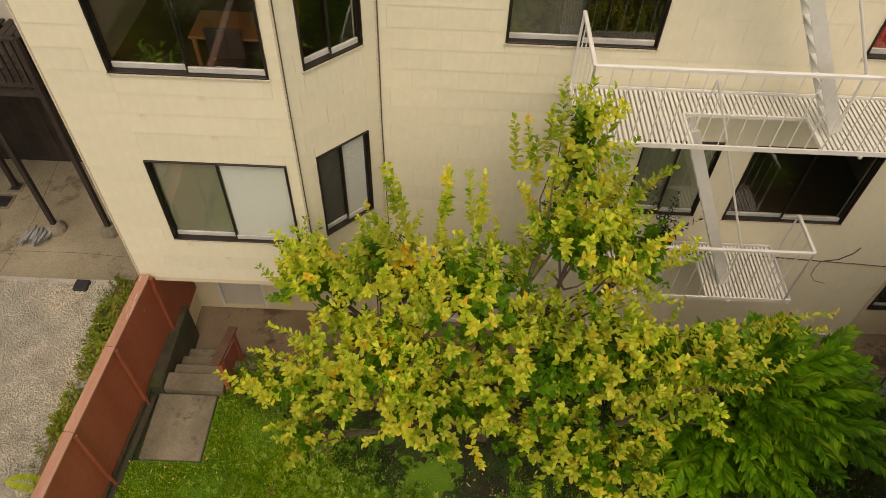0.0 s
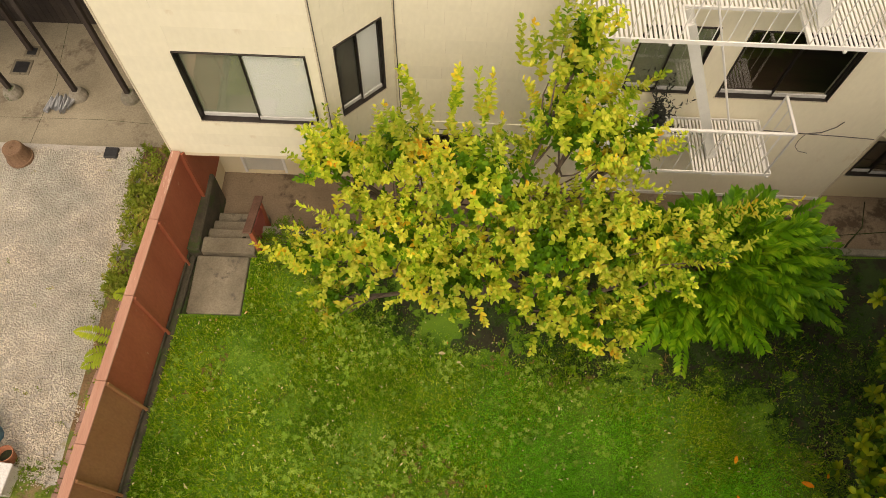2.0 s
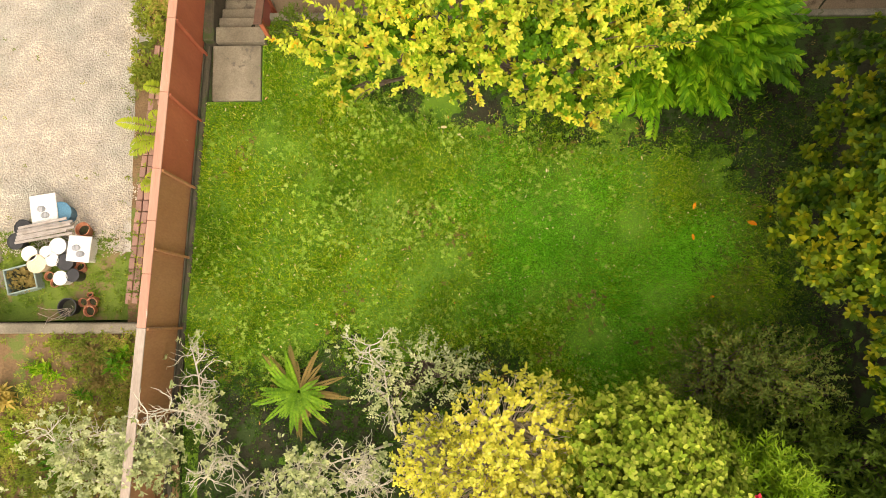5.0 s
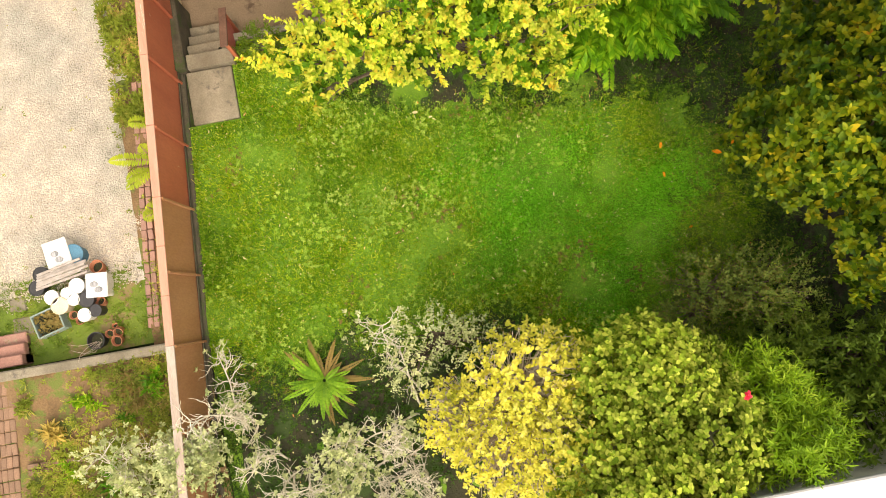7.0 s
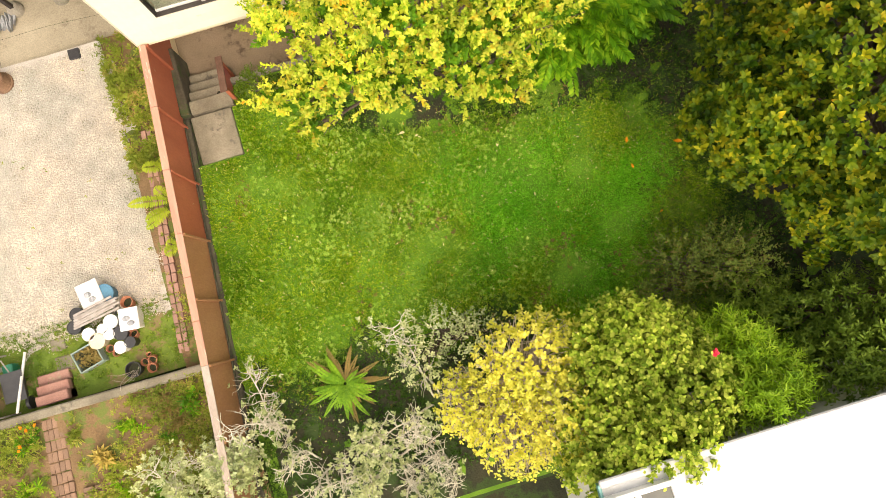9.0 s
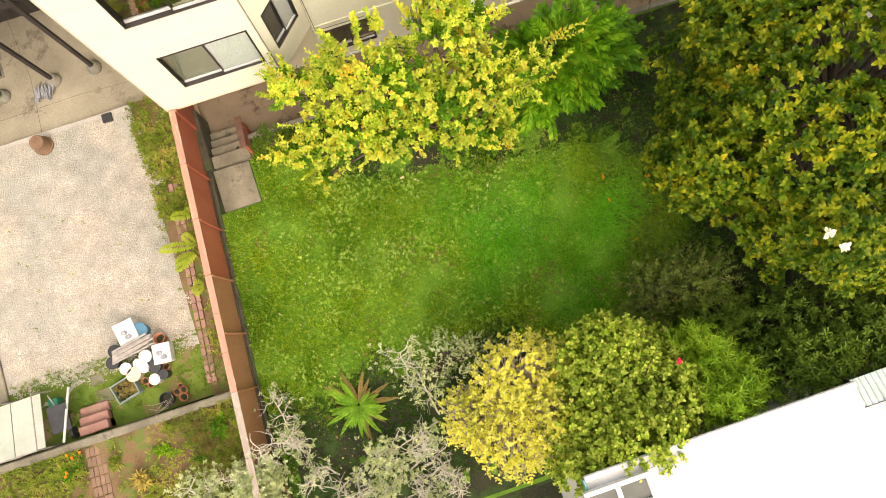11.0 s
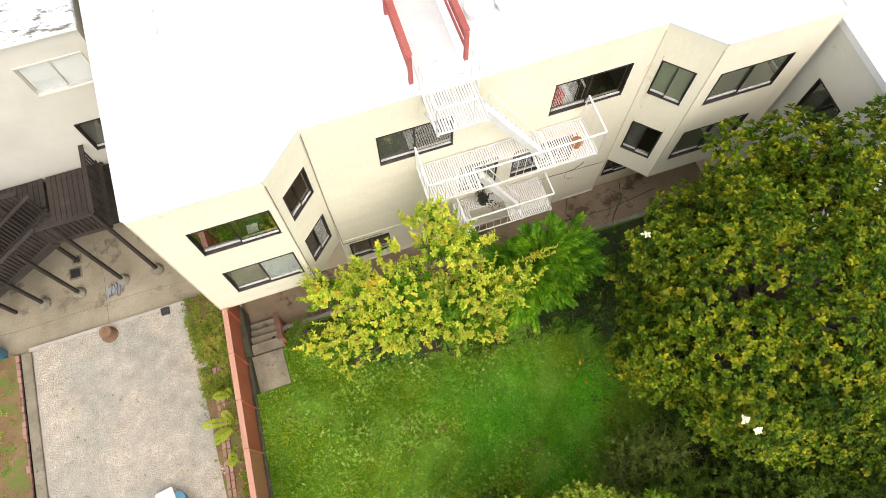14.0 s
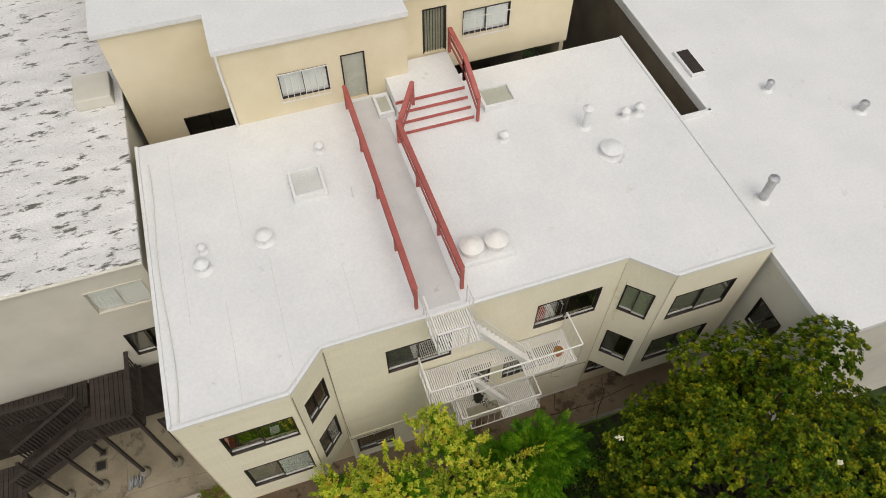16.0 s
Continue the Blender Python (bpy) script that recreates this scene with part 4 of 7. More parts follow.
# ---------------------------------------------------------------- the set-back upper storey
upper = empty("upper_storey", 3, 18, ROOF_Z, label="cream stucco upper storey set back behind the roof", category="building")
u1 = Face((-1.6, 15.75), (3.85, 15.75), ROOF_Z - 0.2, 10.72, [(1.45, 2.95, 8.62, 9.55), (3.38, 4.12, 8.02, 9.75)])
part_at("wall", u1.wall(0.15), M_STUCCO, upper)
u2 = Face((3.85, 16.45), (9.75, 16.45), ROOF_Z - 0.2, 10.72, [(0.72, 1.50, 8.54, 10.2), (2.05, 3.65, 8.95, 9.85)])
part_at("wall", u2.wall(0.15), M_STUCCO, upper)
part_at("wall", Build().box(3.70, 3.85, 15.76, 16.6, ROOF_Z - 0.2, 10.72), M_STUCCO, upper)
part_at("wall", Build().box(-1.6, -1.45, 15.9, 18.0, ROOF_Z - 2.0, 10.72), M_STUCCO, upper)
part_at("wall", Face((-4.7, 17.5), (-1.6, 17.5), 4.0, 10.72, [(1.35, 2.95, 6.2, 7.15)]).wall(0.15), M_STUCCO, upper)
part_at("wall", Build().box(9.6, 9.75, 16.6, 24, ROOF_Z - 2, 10.72), M_STUCCO, upper)
part_at("roof", Build().prism([(-1.75, 15.62), (3.9, 15.62), (3.9, 16.32), (9.85, 16.32), (9.85, 25), (-4.85, 25), (-4.85, 17.38), (-1.75, 17.38)], 10.73, 10.88), M_ROOF, upper, "white coated upper roof")
part_at("downpipe", Build().tube([(-1.66, 15.70, 7.9), (-1.66, 15.70, 10.7)], 0.045, 8), M_TRIMW, upper)
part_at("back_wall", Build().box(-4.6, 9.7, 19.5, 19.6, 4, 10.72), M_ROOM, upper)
make_window("window_21", u1, 1.45, 2.95, 8.62, 9.55, "blinds", "barred white window in the upper storey")
make_window("window_22", u2, 2.05, 3.65, 8.95, 9.85, "blinds", "barred white window in the upper storey")
make_window("window_23", Face((-4.7, 17.5), (-1.6, 17.5), 4, 10.7), 1.35, 2.95, 6.2, 7.15, "dark", "dark window low in the light well")
for f, u0, u1_, z0, z1 in ((u1, 1.45, 2.95, 8.62, 9.55), (u2, 2.05, 3.65, 8.95, 9.85)):
    grille = empty("window_grille", *f.at((u0 + u1_) / 2, 0.08, z0), label="white steel bars over an upper window", category="window bars", group="window bars")
    n, head = 9, z1 + 0.03 if f is u1 else z1 - 0.25
    for k in range(n):
        x = u0 + (u1_ - u0) * k / (n - 1)
        part_at("bar", Build().tube([f.at(x, 0.08, z0 - 0.1), f.at(x, 0.08, head)], 0.012, 6), M_TRIMW, grille)
    for z in (z0 - 0.1, head):
        part_at("bar", Build().beam(f.at(u0, 0.08, z), f.at(u1_, 0.08, z), 0.02, 0.03), M_TRIMW, grille)
d1 = empty("door_2", *u1.at(3.38, 0, 8.02), label="pale curtained door to the roof", category="door", kind="structure")
part("door_leaf", Build().box(0.04, 0.70, 0.05, 0.09, 0.02, 1.70, 0.005), M_FROST, d1)
part("door_frame", Build().box(0, 0.04, -0.02, 0.1, 0, 1.73).box(0.70, 0.74, -0.02, 0.1, 0, 1.73).box(0.04, 0.70, -0.02, 0.1, 1.70, 1.73), M_DARKAL, d1)
d2 = empty("door_3", *u2.at(0.72, 0, 8.54), label="dark steel security gate with upright bars", category="door", kind="structure")
part("door_leaf", Build().box(0.04, 0.74, 0.07, 0.10, 0.02, 1.63, 0.005), M_SHADE, d2)
for k in range(8):
    part("bar", Build().tube([(0.06 + 0.09 * k, 0.0, 0.05), (0.06 + 0.09 * k, 0.0, 1.6)], 0.012, 6), M_DARKAL, d2)
part("door_frame", Build().box(0, 0.04, -0.02, 0.1, 0, 1.66).box(0.74, 0.78, -0.02, 0.1, 0, 1.66).box(0.04, 0.74, -0.02, 0.1, 1.62, 1.66), M_DARKAL, d2)

# ---------------------------------------------------------------- neighbouring buildings
east = empty("east_house", 18, 12, 0, label="neighbouring house with a broad flat white roof", category="building")
wf = Face((11.62, 12), (11.62, 3.85), -0.7, 7.3, [(5.9, 6.9, 4.6, 5.9)])
part_at("wall", wf.wall(0.16), M_NBWALL, east, "grey stucco side wall")
part_at("wall", Build().box(11.79, 30, 3.86, 4.0, -0.7, 7.295), M_NBWALL, east)
# both well walls carry the recess's shade in their colour
part_at("wall", Build().box(12.75, 12.9, 11.9, 22, -0.7, 7.3), M_WELL, east, "light well wall, coloured dark for the shade inside")
part_at("wall", Build().box(11.63, 12.75, 11.9, 12.05, -0.7, 7.3), M_WELL, east, "light well wall, coloured dark for the shade inside")
part_at("roof", Build().prism([(11.60, 3.83), (34, 3.83), (34, 26), (12.73, 26), (12.73, 11.95), (11.60, 11.95)], 7.3, 7.5), M_ROOF, east, "flat white coated roof")
part_at("parapet", Build().beam((12.80, 11.95, 7.55), (12.80, 22, 7.55), 0.14, 0.16, c=0.02), M_ROOF, east)
part_at("parapet", Build().beam((11.6, 12.0, 7.55), (12.9, 12.0, 7.55), 0.14, 0.16, c=0.02), M_ROOF, east)
make_window("window_24", wf, 5.9, 6.9, 4.6, 5.9, "screen", "green-tinted side window of the grey house")
for x, y, z, r, tall in ((12.4, 8.35, 7.5, 0.13, 0.9), (17.5, 10.5, 7.5, 0.12, 0.3), (15.2, 12.3, 7.5, 0.1, 0.3)):
    v = empty("roof_vent", x, y, z, label="galvanised flue pipe on the neighbouring roof", category="vent", group="roof vents")
    part("flashing", Build().lathe(0, 0, [(r * 2, 0), (r * 1.9, 0.02), (r, 0.08)], 14), M_ROOF, v)
    part("pipe", Build().lathe(0, 0, [(r, 0.04), (r, tall), (r * 1.3, tall), (r * 1.2, tall + 0.08), (0.01, tall + 0.12)], 14), M_STEEL, v)
lw = empty("roof_hatch", 13.4, 14.2, 7.5, label="roof hatch beside the light well, a dark sheet for its shaded mouth", category="hatch")
part_at("curb", Build().box(13.1, 13.7, 13.6, 14.9, 7.5, 7.62, 0.01), M_ROOF, lw)
# dark sheet on the solid curb, painting the shade of an open hatch
part_at("opening", Build().box(13.18, 13.62, 13.68, 14.82, 7.62, 7.63), M_DECK, lw)

west = empty("west_house", -12, 16, 0, label="neighbouring white house with a peeling flat roof", category="building")
wface = Face((-26, 11.5), (-4.92, 11.5), -0.7, 8.05, [(19.3, 20.85, 6.2, 7.3), (19.45, 20.6, 3.5, 4.8)])
part_at("wall", wface.wall(0.16), M_NBWALL, west, "pale stucco back wall")
part_at("wall", Build().box(-5.08, -4.92, 11.67, 26, -0.7, 8.05), M_NBWALL, west)
part_at("roof", Build().box(-26, -4.86, 11.42, 30, 8.05, 8.2, 0.02), M_OLDROOF, west, "flat roof with peeling white coating over black")
part_at("gutter", Build().tube([(-26, 11.40, 8.1), (-4.86, 11.40, 8.1)], 0.05, 8), M_NBWALL, west)
make_window("window_25", wface, 19.3, 20.85, 6.2, 7.3, "blinds", "pale green curtained window of the white house", frame_paint=M_NBWALL)
make_window("window_26", wface, 19.45, 20.6, 3.5, 4.8, "screen", "small window above the wooden stair")
hatch = empty("roof_hatch", -5.6, 18.2, 8.2, label="grey box on the peeling roof", category="hatch")
part_at("curb", Build().box(-6.2, -5.1, 17.6, 18.8, 8.2, 8.6, 0.03), M_NBWALL, hatch)

south = empty("south_house", 5, -9, 0, label="neighbouring house with a smooth white flat roof", category="building")
part_at("wall", Build().box(1.2, 6.3, -3.70, -3.53, -0.7, 4.75), M_NBWALL, south)
part_at("wall", Build().box(1.2, 1.37, -14, -3.70, -0.7, 4.75), M_NBWALL, south)
part_at("roof", Build().prism([(1.15, -14), (10.3, -14), (10.3, -3.78), (6.1, -3.78), (6.1, -3.35), (1.15, -3.35)], 4.75, 4.95), M_SOUTHROOF, south, "smooth white flat roof")
part_at("edge_flashing", Build().beam((1.14, -14, 4.9), (1.14, -3.35, 4.9), 0.05, 0.16, c=0.01), M_TEAL, south, "teal metal edge")
part_at("edge_lip", Build().beam((1.15, -3.35, 4.97), (6.1, -3.35, 4.97), 0.12, 0.07, c=0.02), M_SOUTHROOF, south)
part_at("wall", Build().box(6.3, 10.3, -3.95, -3.80, -0.7, 4.745), M_NBWALL, south)
shed = empty("lean_to_roof", 8, -3.6, 4.6, label="pale green corrugated lean-to strip along the white roof", category="roof")
for k in range(37):
    part_at("sheet_rib", Build().tube([(6.2 + 0.11 * k, -3.30, 4.80), (6.2 + 0.11 * k, -3.77, 4.92)], 0.045, 6), M_CORR, shed)
part_at("sheet", Build().hull8([(6.12, -3.77, 4.88), (10.25, -3.77, 4.88), (10.25, -3.30, 4.76), (6.12, -3.30, 4.76), (6.12, -3.77, 4.91), (10.25, -3.77, 4.91), (10.25, -3.30, 4.79), (6.12, -3.30, 4.79)]), M_CORR, shed)
for x in (6.5, 10.1):
    part_at("post", Build().box(x - 0.05, x + 0.05, -3.6, -3.5, 0.05, 4.78, 0.006), M_DECK, shed)


def roof_window(x, y):
    """A low white frame with two dark panes."""
    t = empty("roof_window", x, y, 4.95, label="white-framed roof window with two dark lights", category="roof window", group="roof windows")
    b = Build()
    for a in ((-0.58, 0.58, -0.25, -0.17), (-0.58, 0.58, 0.17, 0.25), (-0.58, -0.5, -0.17, 0.17), (-0.04, 0.04, -0.17, 0.17), (0.5, 0.58, -0.17, 0.17)):
        b.box(*a, 0, 0.17, 0.01)
    part("window_frame", b, M_TRIMW, t)
    for x0 in (-0.5, 0.04):
        part("pane", Build().box(x0, x0 + 0.46, -0.17, 0.17, 0.08, 0.09), M_SCREEN, t)


roof_window(1.62, -3.78)
roof_window(7.05, -4.1)


# ---------------------------------------------------------------- plants
RNG = np.random.default_rng(7)


def unit(a):
    return a / np.maximum(np.linalg.norm(a, axis=-1, keepdims=True), 1e-9)


def rand_dirs(n, up=0.0):
    d = RNG.normal(size=(n, 3))
    d[:, 2] += up
    return unit(d)


def mesh_from(name, verts, faces, material, smooth=False):
    """A mesh from arrays of vertices and equal-sized faces."""
    me = bpy.data.meshes.new(name)
    me.vertices.add(len(verts)), me.loops.add(faces.size), me.polygons.add(len(faces))
    me.vertices.foreach_set("co", np.asarray(verts, np.float32).ravel())
    me.loops.foreach_set("vertex_index", faces.astype(np.int32).ravel())
    me.polygons.foreach_set("loop_start", np.arange(0, faces.size, faces.shape[1], dtype=np.int32))
    me.materials.append(material)
    me.update(calc_edges=True)
    return me


def leaf_arrays(pos, axis, up, long, wide, fold=0.25, droop=0.15):
    """Oval pointed leaves, folded along the midrib: nine vertices and eight triangles each."""
    n = len(pos)
    long, wide = np.broadcast_to(long, n)[:, None], np.broadcast_to(wide, n)[:, None]
    side = unit(np.cross(axis, up))
    nrm = np.cross(side, axis)
    raise_ = nrm * wide * fold
    def rim(sg, t, w, sag):
        return pos + axis * long * t - nrm * long * droop * sag + sg * side * wide * w + raise_ * w

    v = np.stack([pos, pos + axis * long * 0.5 - nrm * long * droop * 0.2, pos + axis * long - nrm * long * droop,
                  rim(-1, 0.2, 0.66, 0.05), rim(-1, 0.5, 1.0, 0.2), rim(-1, 0.8, 0.62, 0.6), rim(1, 0.2, 0.66, 0.05), rim(1, 0.5, 1.0, 0.2), rim(1, 0.8, 0.62, 0.6)], 1)
    f = np.array([(0, 1, 3), (3, 1, 4), (4, 1, 5), (5, 1, 2), (0, 6, 1), (6, 7, 1), (7, 8, 1), (8, 2, 1)])
    return v.reshape(-1, 3), (f[None] + 9 * np.arange(n)[:, None, None]).reshape(-1, 3)


def small_leaf_arrays(pos, axis, up, long, wide):
    """Small pointed leaves of two triangles each."""
    n = len(pos)
    long, wide = np.broadcast_to(long, n)[:, None], np.broadcast_to(wide, n)[:, None]
    side = unit(np.cross(axis, up))
    v = np.stack([pos, pos + axis * long * 0.5 - side * wide, pos + axis * long, pos + axis * long * 0.5 + side * wide], 1)
    f = np.array([(0, 1, 2), (0, 2, 3)])
    return v.reshape(-1, 3), (f[None] + 4 * np.arange(n)[:, None, None]).reshape(-1, 3)


def leaf_part(name, arrays, material, parent, label=""):
    vs, fs, n = [], [], 0
    for v, f in arrays:
        vs.append(v), fs.append(f + n)
        n += len(v)
    v = np.concatenate(vs)
    if parent is not None:
        v = v - np.array(parent.matrix_basis.translation)
    ob = new(name, mesh_from(name, v, np.concatenate(fs), material))
    ob.parent = parent
    return tagged(ob, label) if label else ob


def shoots(base, heading, long, count, leaf, wide, tilt=0.9, jitter=0.25, small=False):
    """Leaves set in a spiral up each shoot; returns leaf arrays."""
    n = len(base)
    k = np.arange(count)
    t = (k + 0.5) / count
    a = unit(np.cross(heading, np.array([0.13, 0.31, 0.94])))
    c = np.cross(heading, a)
    turn = k[None] * 2.4 + RNG.uniform(0, 6.28, (n, 1))
    radial = np.cos(turn)[..., None] * a[:, None] + np.sin(turn)[..., None] * c[:, None]
    lean = tilt * (1.15 - 0.5 * t)[None, :, None]
    axis = unit(radial * np.sin(lean) + heading[:, None] * np.cos(lean) + RNG.normal(0, jitter, (n, count, 3)))
    pos = base[:, None] + heading[:, None] * (t[None, :, None] * np.broadcast_to(long, n)[:, None, None])
    size = RNG.uniform(0.7, 1.15, n * count) * np.tile(1.0 - 0.35 * t, n)
    up = unit(heading[:, None] * 0.8 - axis * 0.3 + np.array([0, 0, 0.5]) + RNG.normal(0, 0.25, (n, count, 3)))
    make = small_leaf_arrays if small else leaf_arrays
    return make(pos.reshape(-1, 3), axis.reshape(-1, 3), up.reshape(-1, 3), leaf * size, wide * size)


def lobe_points(lobes, n, shell=0.75, low=-0.5):
    """Points in the outer shell of ellipsoids, shared out by their surface, and the way outwards."""
    size = np.array([(r[0] * r[1] * r[2]) ** 0.667 for c, r in lobes])
    which = RNG.choice(len(lobes), n, p=size / size.sum())
    c, r = np.array([l[0] for l in lobes])[which], np.array([l[1] for l in lobes])[which]
    d = rand_dirs(n)
    d[:, 2] = np.where(d[:, 2] < low, -d[:, 2], d[:, 2])
    d = unit(d)
    p = c + d * r * RNG.uniform(shell, 1.02, (n, 1))
    return p, unit(d / r)


def limb(b, a, c, r0, r1, bend=0.15, n=6, steps=5):
    """A bent tapering limb from a to c."""
    a, c = Vector(a), Vector(c)
    off = Vector(RNG.normal(0, bend, 3)) * (c - a).length
    pts = [a.lerp(c, k / steps) + off * math.sin(math.pi * k / steps) for k in range(steps + 1)]
    b.tube(pts, [r0 + (r1 - r0) * k / steps for k in range(steps + 1)], n)
    return pts


# the yellow-green tree in front of the building
tree = empty("yellow_green_tree", 0.7, 4.9, LAWN, label="bushy small tree with yellow-green and orange-tinted leaves", category="tree")
LOBES = [((1.4, 5.85, 4.9), (0.34, 0.32, 0.9)), ((1.5, 5.45, 4.0), (0.75, 0.7, 0.9)), ((0.3, 4.9, 3.5), (0.9, 0.9, 0.8)), ((-0.75, 5.4, 3.3), (0.5, 0.6, 0.85)), ((-1.65, 5.7, 2.75), (0.75, 0.6, 0.6)),
         ((-0.9, 4.5, 2.6), (1.0, 0.8, 0.7)), ((-1.75, 4.2, 2.35), (0.7, 0.35, 0.35)), ((1.2, 4.3, 3.0), (1.0, 0.85, 0.8)), ((2.15, 4.5, 3.1), (0.7, 0.75, 0.75)), ((2.75, 4.0, 2.9), (0.7, 0.4, 0.35)),
         ((1.5, 3.85, 2.1), (0.9, 0.5, 0.6)), ((0.0, 4.15, 2.2), (1.0, 0.55, 0.6)), ((2.2, 3.6, 1.8), (0.7, 0.4, 0.5)), ((2.25, 5.3, 3.9), (0.5, 0.45, 0.7)), ((-2.2, 4.8, 1.6), (0.65, 0.25, 0.25)), ((-1.6, 3.8, 2.1), (0.35, 0.25, 0.25)), ((3.2, 4.1, 3.5), (0.55, 0.3, 0.3))]
b = Build()
trunk = limb(b, (0.7, 4.9, LAWN - 0.1), (0.6, 4.8, 1.4), 0.13, 0.09, 0.03, 8)
for c, r in LOBES:
    pts = limb(b, trunk[3 + int(RNG.integers(0, 3))], (c[0], c[1], c[2]), 0.06, 0.02, 0.08)
    for _ in range(7):
        d = RNG.normal(size=3)
        limb(b, pts[3 + int(RNG.integers(0, 3))], [c[i] + 0.8 * r[i] * float(d[i]) / max(1e-3, float(np.linalg.norm(d))) for i in range(3)], 0.018, 0.006, 0.1, 5, 3)
part_at("trunk", b, M_BARK, tree, "brown trunk and thin limbs")
p, d = lobe_points(LOBES, 800, 0.6)
d = unit(d * 0.75 + np.array([0, -0.05, 0.8]) + RNG.normal(0, 0.22, d.shape))
long = RNG.uniform(0.25, 0.62, len(p))
tips = np.array([(-0.65, 5.6, 5.08), (-0.91, 5.3, 4.76), (0.0, 5.9, 4.72), (0.41, 5.8, 4.79), (0.82, 6.0, 5.46), (1.13, 6.0, 5.98), (1.44, 6.0, 6.0), (1.82, 5.6, 5.5), (2.28, 5.4, 5.39), (-1.97, 5.2, 4.35), (-2.38, 4.6, 2.8), (-2.15, 3.9, 2.1), (4.3, 4.6, 4.07), (3.47, 3.9, 3.57), (2.84, 5.3, 4.25)])
sd = unit(np.array([(-0.1, 0, 1), (-0.3, 0, 0.9), (0.05, 0, 1), (0, 0, 1), (-0.15, 0, 1), (-0.1, 0, 1), (0.1, 0, 1), (0.25, 0, 1), (0.5, -0.1, 0.8), (-0.7, 0, 0.6), (-1, 0, 0.12), (-0.8, -0.4, 0.1), (1, -0.1, 0.4), (0.9, -0.3, 0.3), (0.7, 0, 0.5)]))
sp = np.concatenate([tips - sd * 0.75, tips - sd * 0.75 + RNG.normal(0, 0.1, tips.shape), tips - sd * 1.2 + RNG.normal(0, 0.08, tips.shape)])
sd = np.concatenate([sd, unit(sd + RNG.normal(0, 0.12, sd.shape)), sd])
leaf_part("crown", [shoots(p - d * 0.15, d, long, 22, 0.118, 0.033, 1.05, 0.38), shoots(sp, sd, 0.75, 36, 0.125, 0.033, 1.0, 0.3)], L_YELLOW, tree, "yellow-green crown of upright leafy shoots")

# inner leaves: the crown's own shade is put into their darker green
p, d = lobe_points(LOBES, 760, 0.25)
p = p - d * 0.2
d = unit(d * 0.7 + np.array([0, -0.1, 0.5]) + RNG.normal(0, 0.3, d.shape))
leaf_part("inner_leaves", [shoots(p, d, 0.25, 12, 0.12, 0.036, 1.1)], L_INNER, tree, "green inner leaves, coloured darker for the crown's shade")

# the big magnolia
RNG = np.random.default_rng(3)
mag = empty("magnolia_tree", 9.2, 1.7, LAWN, label="large magnolia with glossy dark leaves in rosettes", category="tree")
MC, MR = np.array((9.4, 1.3, 4.0)), np.array((4.3, 3.6, 3.4))
centres = []
for k in range(3000):
    d = rand_dirs(1, 0.2)[0]
    if d[2] < -0.55:
        continue
    c = MC + d * MR * RNG.uniform(0.78, 0.95)
    if all(np.linalg.norm(c - o) > 1.02 for o in centres) and not (c[0] > 11.3 and c[1] > 3.2):
        centres.append(c)
centres += [np.array(q) for q in ((10.0, 4.5, 6.2), (9.0, 4.9, 5.4), (10.7, 3.7, 7.0), (11.3, 3.6, 7.4), (7.1, 0.55, 6.0), (6.2, -0.75, 5.8), (6.15, 3.15, 5.5), (9.5, 1.1, 6.8))]
MLOBES = [(tuple(c), tuple(RNG.uniform(0.8, 1.02) * np.array((1.0, 1.0, 0.85)))) for c in centres]
b = Build()
trunk = limb(b, (9.2, 1.7, LAWN - 0.1), (9.2, 1.6, 2.6), 0.2, 0.14, 0.03, 10)
for c, r in MLOBES:
    pts = limb(b, trunk[2 + int(RNG.integers(0, 4))], c, 0.075, 0.02, 0.08)
part_at("trunk", b, M_BARK, mag, "grey-brown trunk and spreading limbs")
p, d = lobe_points(MLOBES, 16000, 0.55, -0.2)
keep = (((p - MC) / MR) ** 2).sum(1) > 0.42
p, d = p[keep], d[keep]
apart, taken = [], np.zeros((0, 3))
for k in range(len(p)):
    if not len(taken) or ((taken - p[k]) ** 2).sum(1).min() > 0.025:
        taken = np.vstack([taken, p[k]])
        apart.append(k)
p, d = p[apart], d[apart]
d = unit(d * 0.7 + (p - MC) / MR * 0.6 + np.array([0, -0.05, 0.6]) + RNG.normal(0, 0.22, d.shape))
leaf_part("crown", [shoots(p, d, 0.08, 13, 0.155, 0.04, 1.22, 0.15)], L_MAGN, mag, "glossy olive-green leaf rosettes")
flowers = [(5.76, -1.02, 6.75), (5.62, -0.74, 6.75), (5.52, 3.49, 6.45), (9.53, 1.07, 7.75)]
for x, y, z in flowers:
    q = np.array([[x, y, z]] * 3) + RNG.normal(0, 0.03, (3, 3))
    leaf_part("flower", [shoots(q, unit(np.array([[0, -0.1, 1.0]] * 3)), 0.03, 5, 0.10, 0.034, 1.0)], L_PETALW, mag, "open cream flower")


RNG = np.random.default_rng(17)


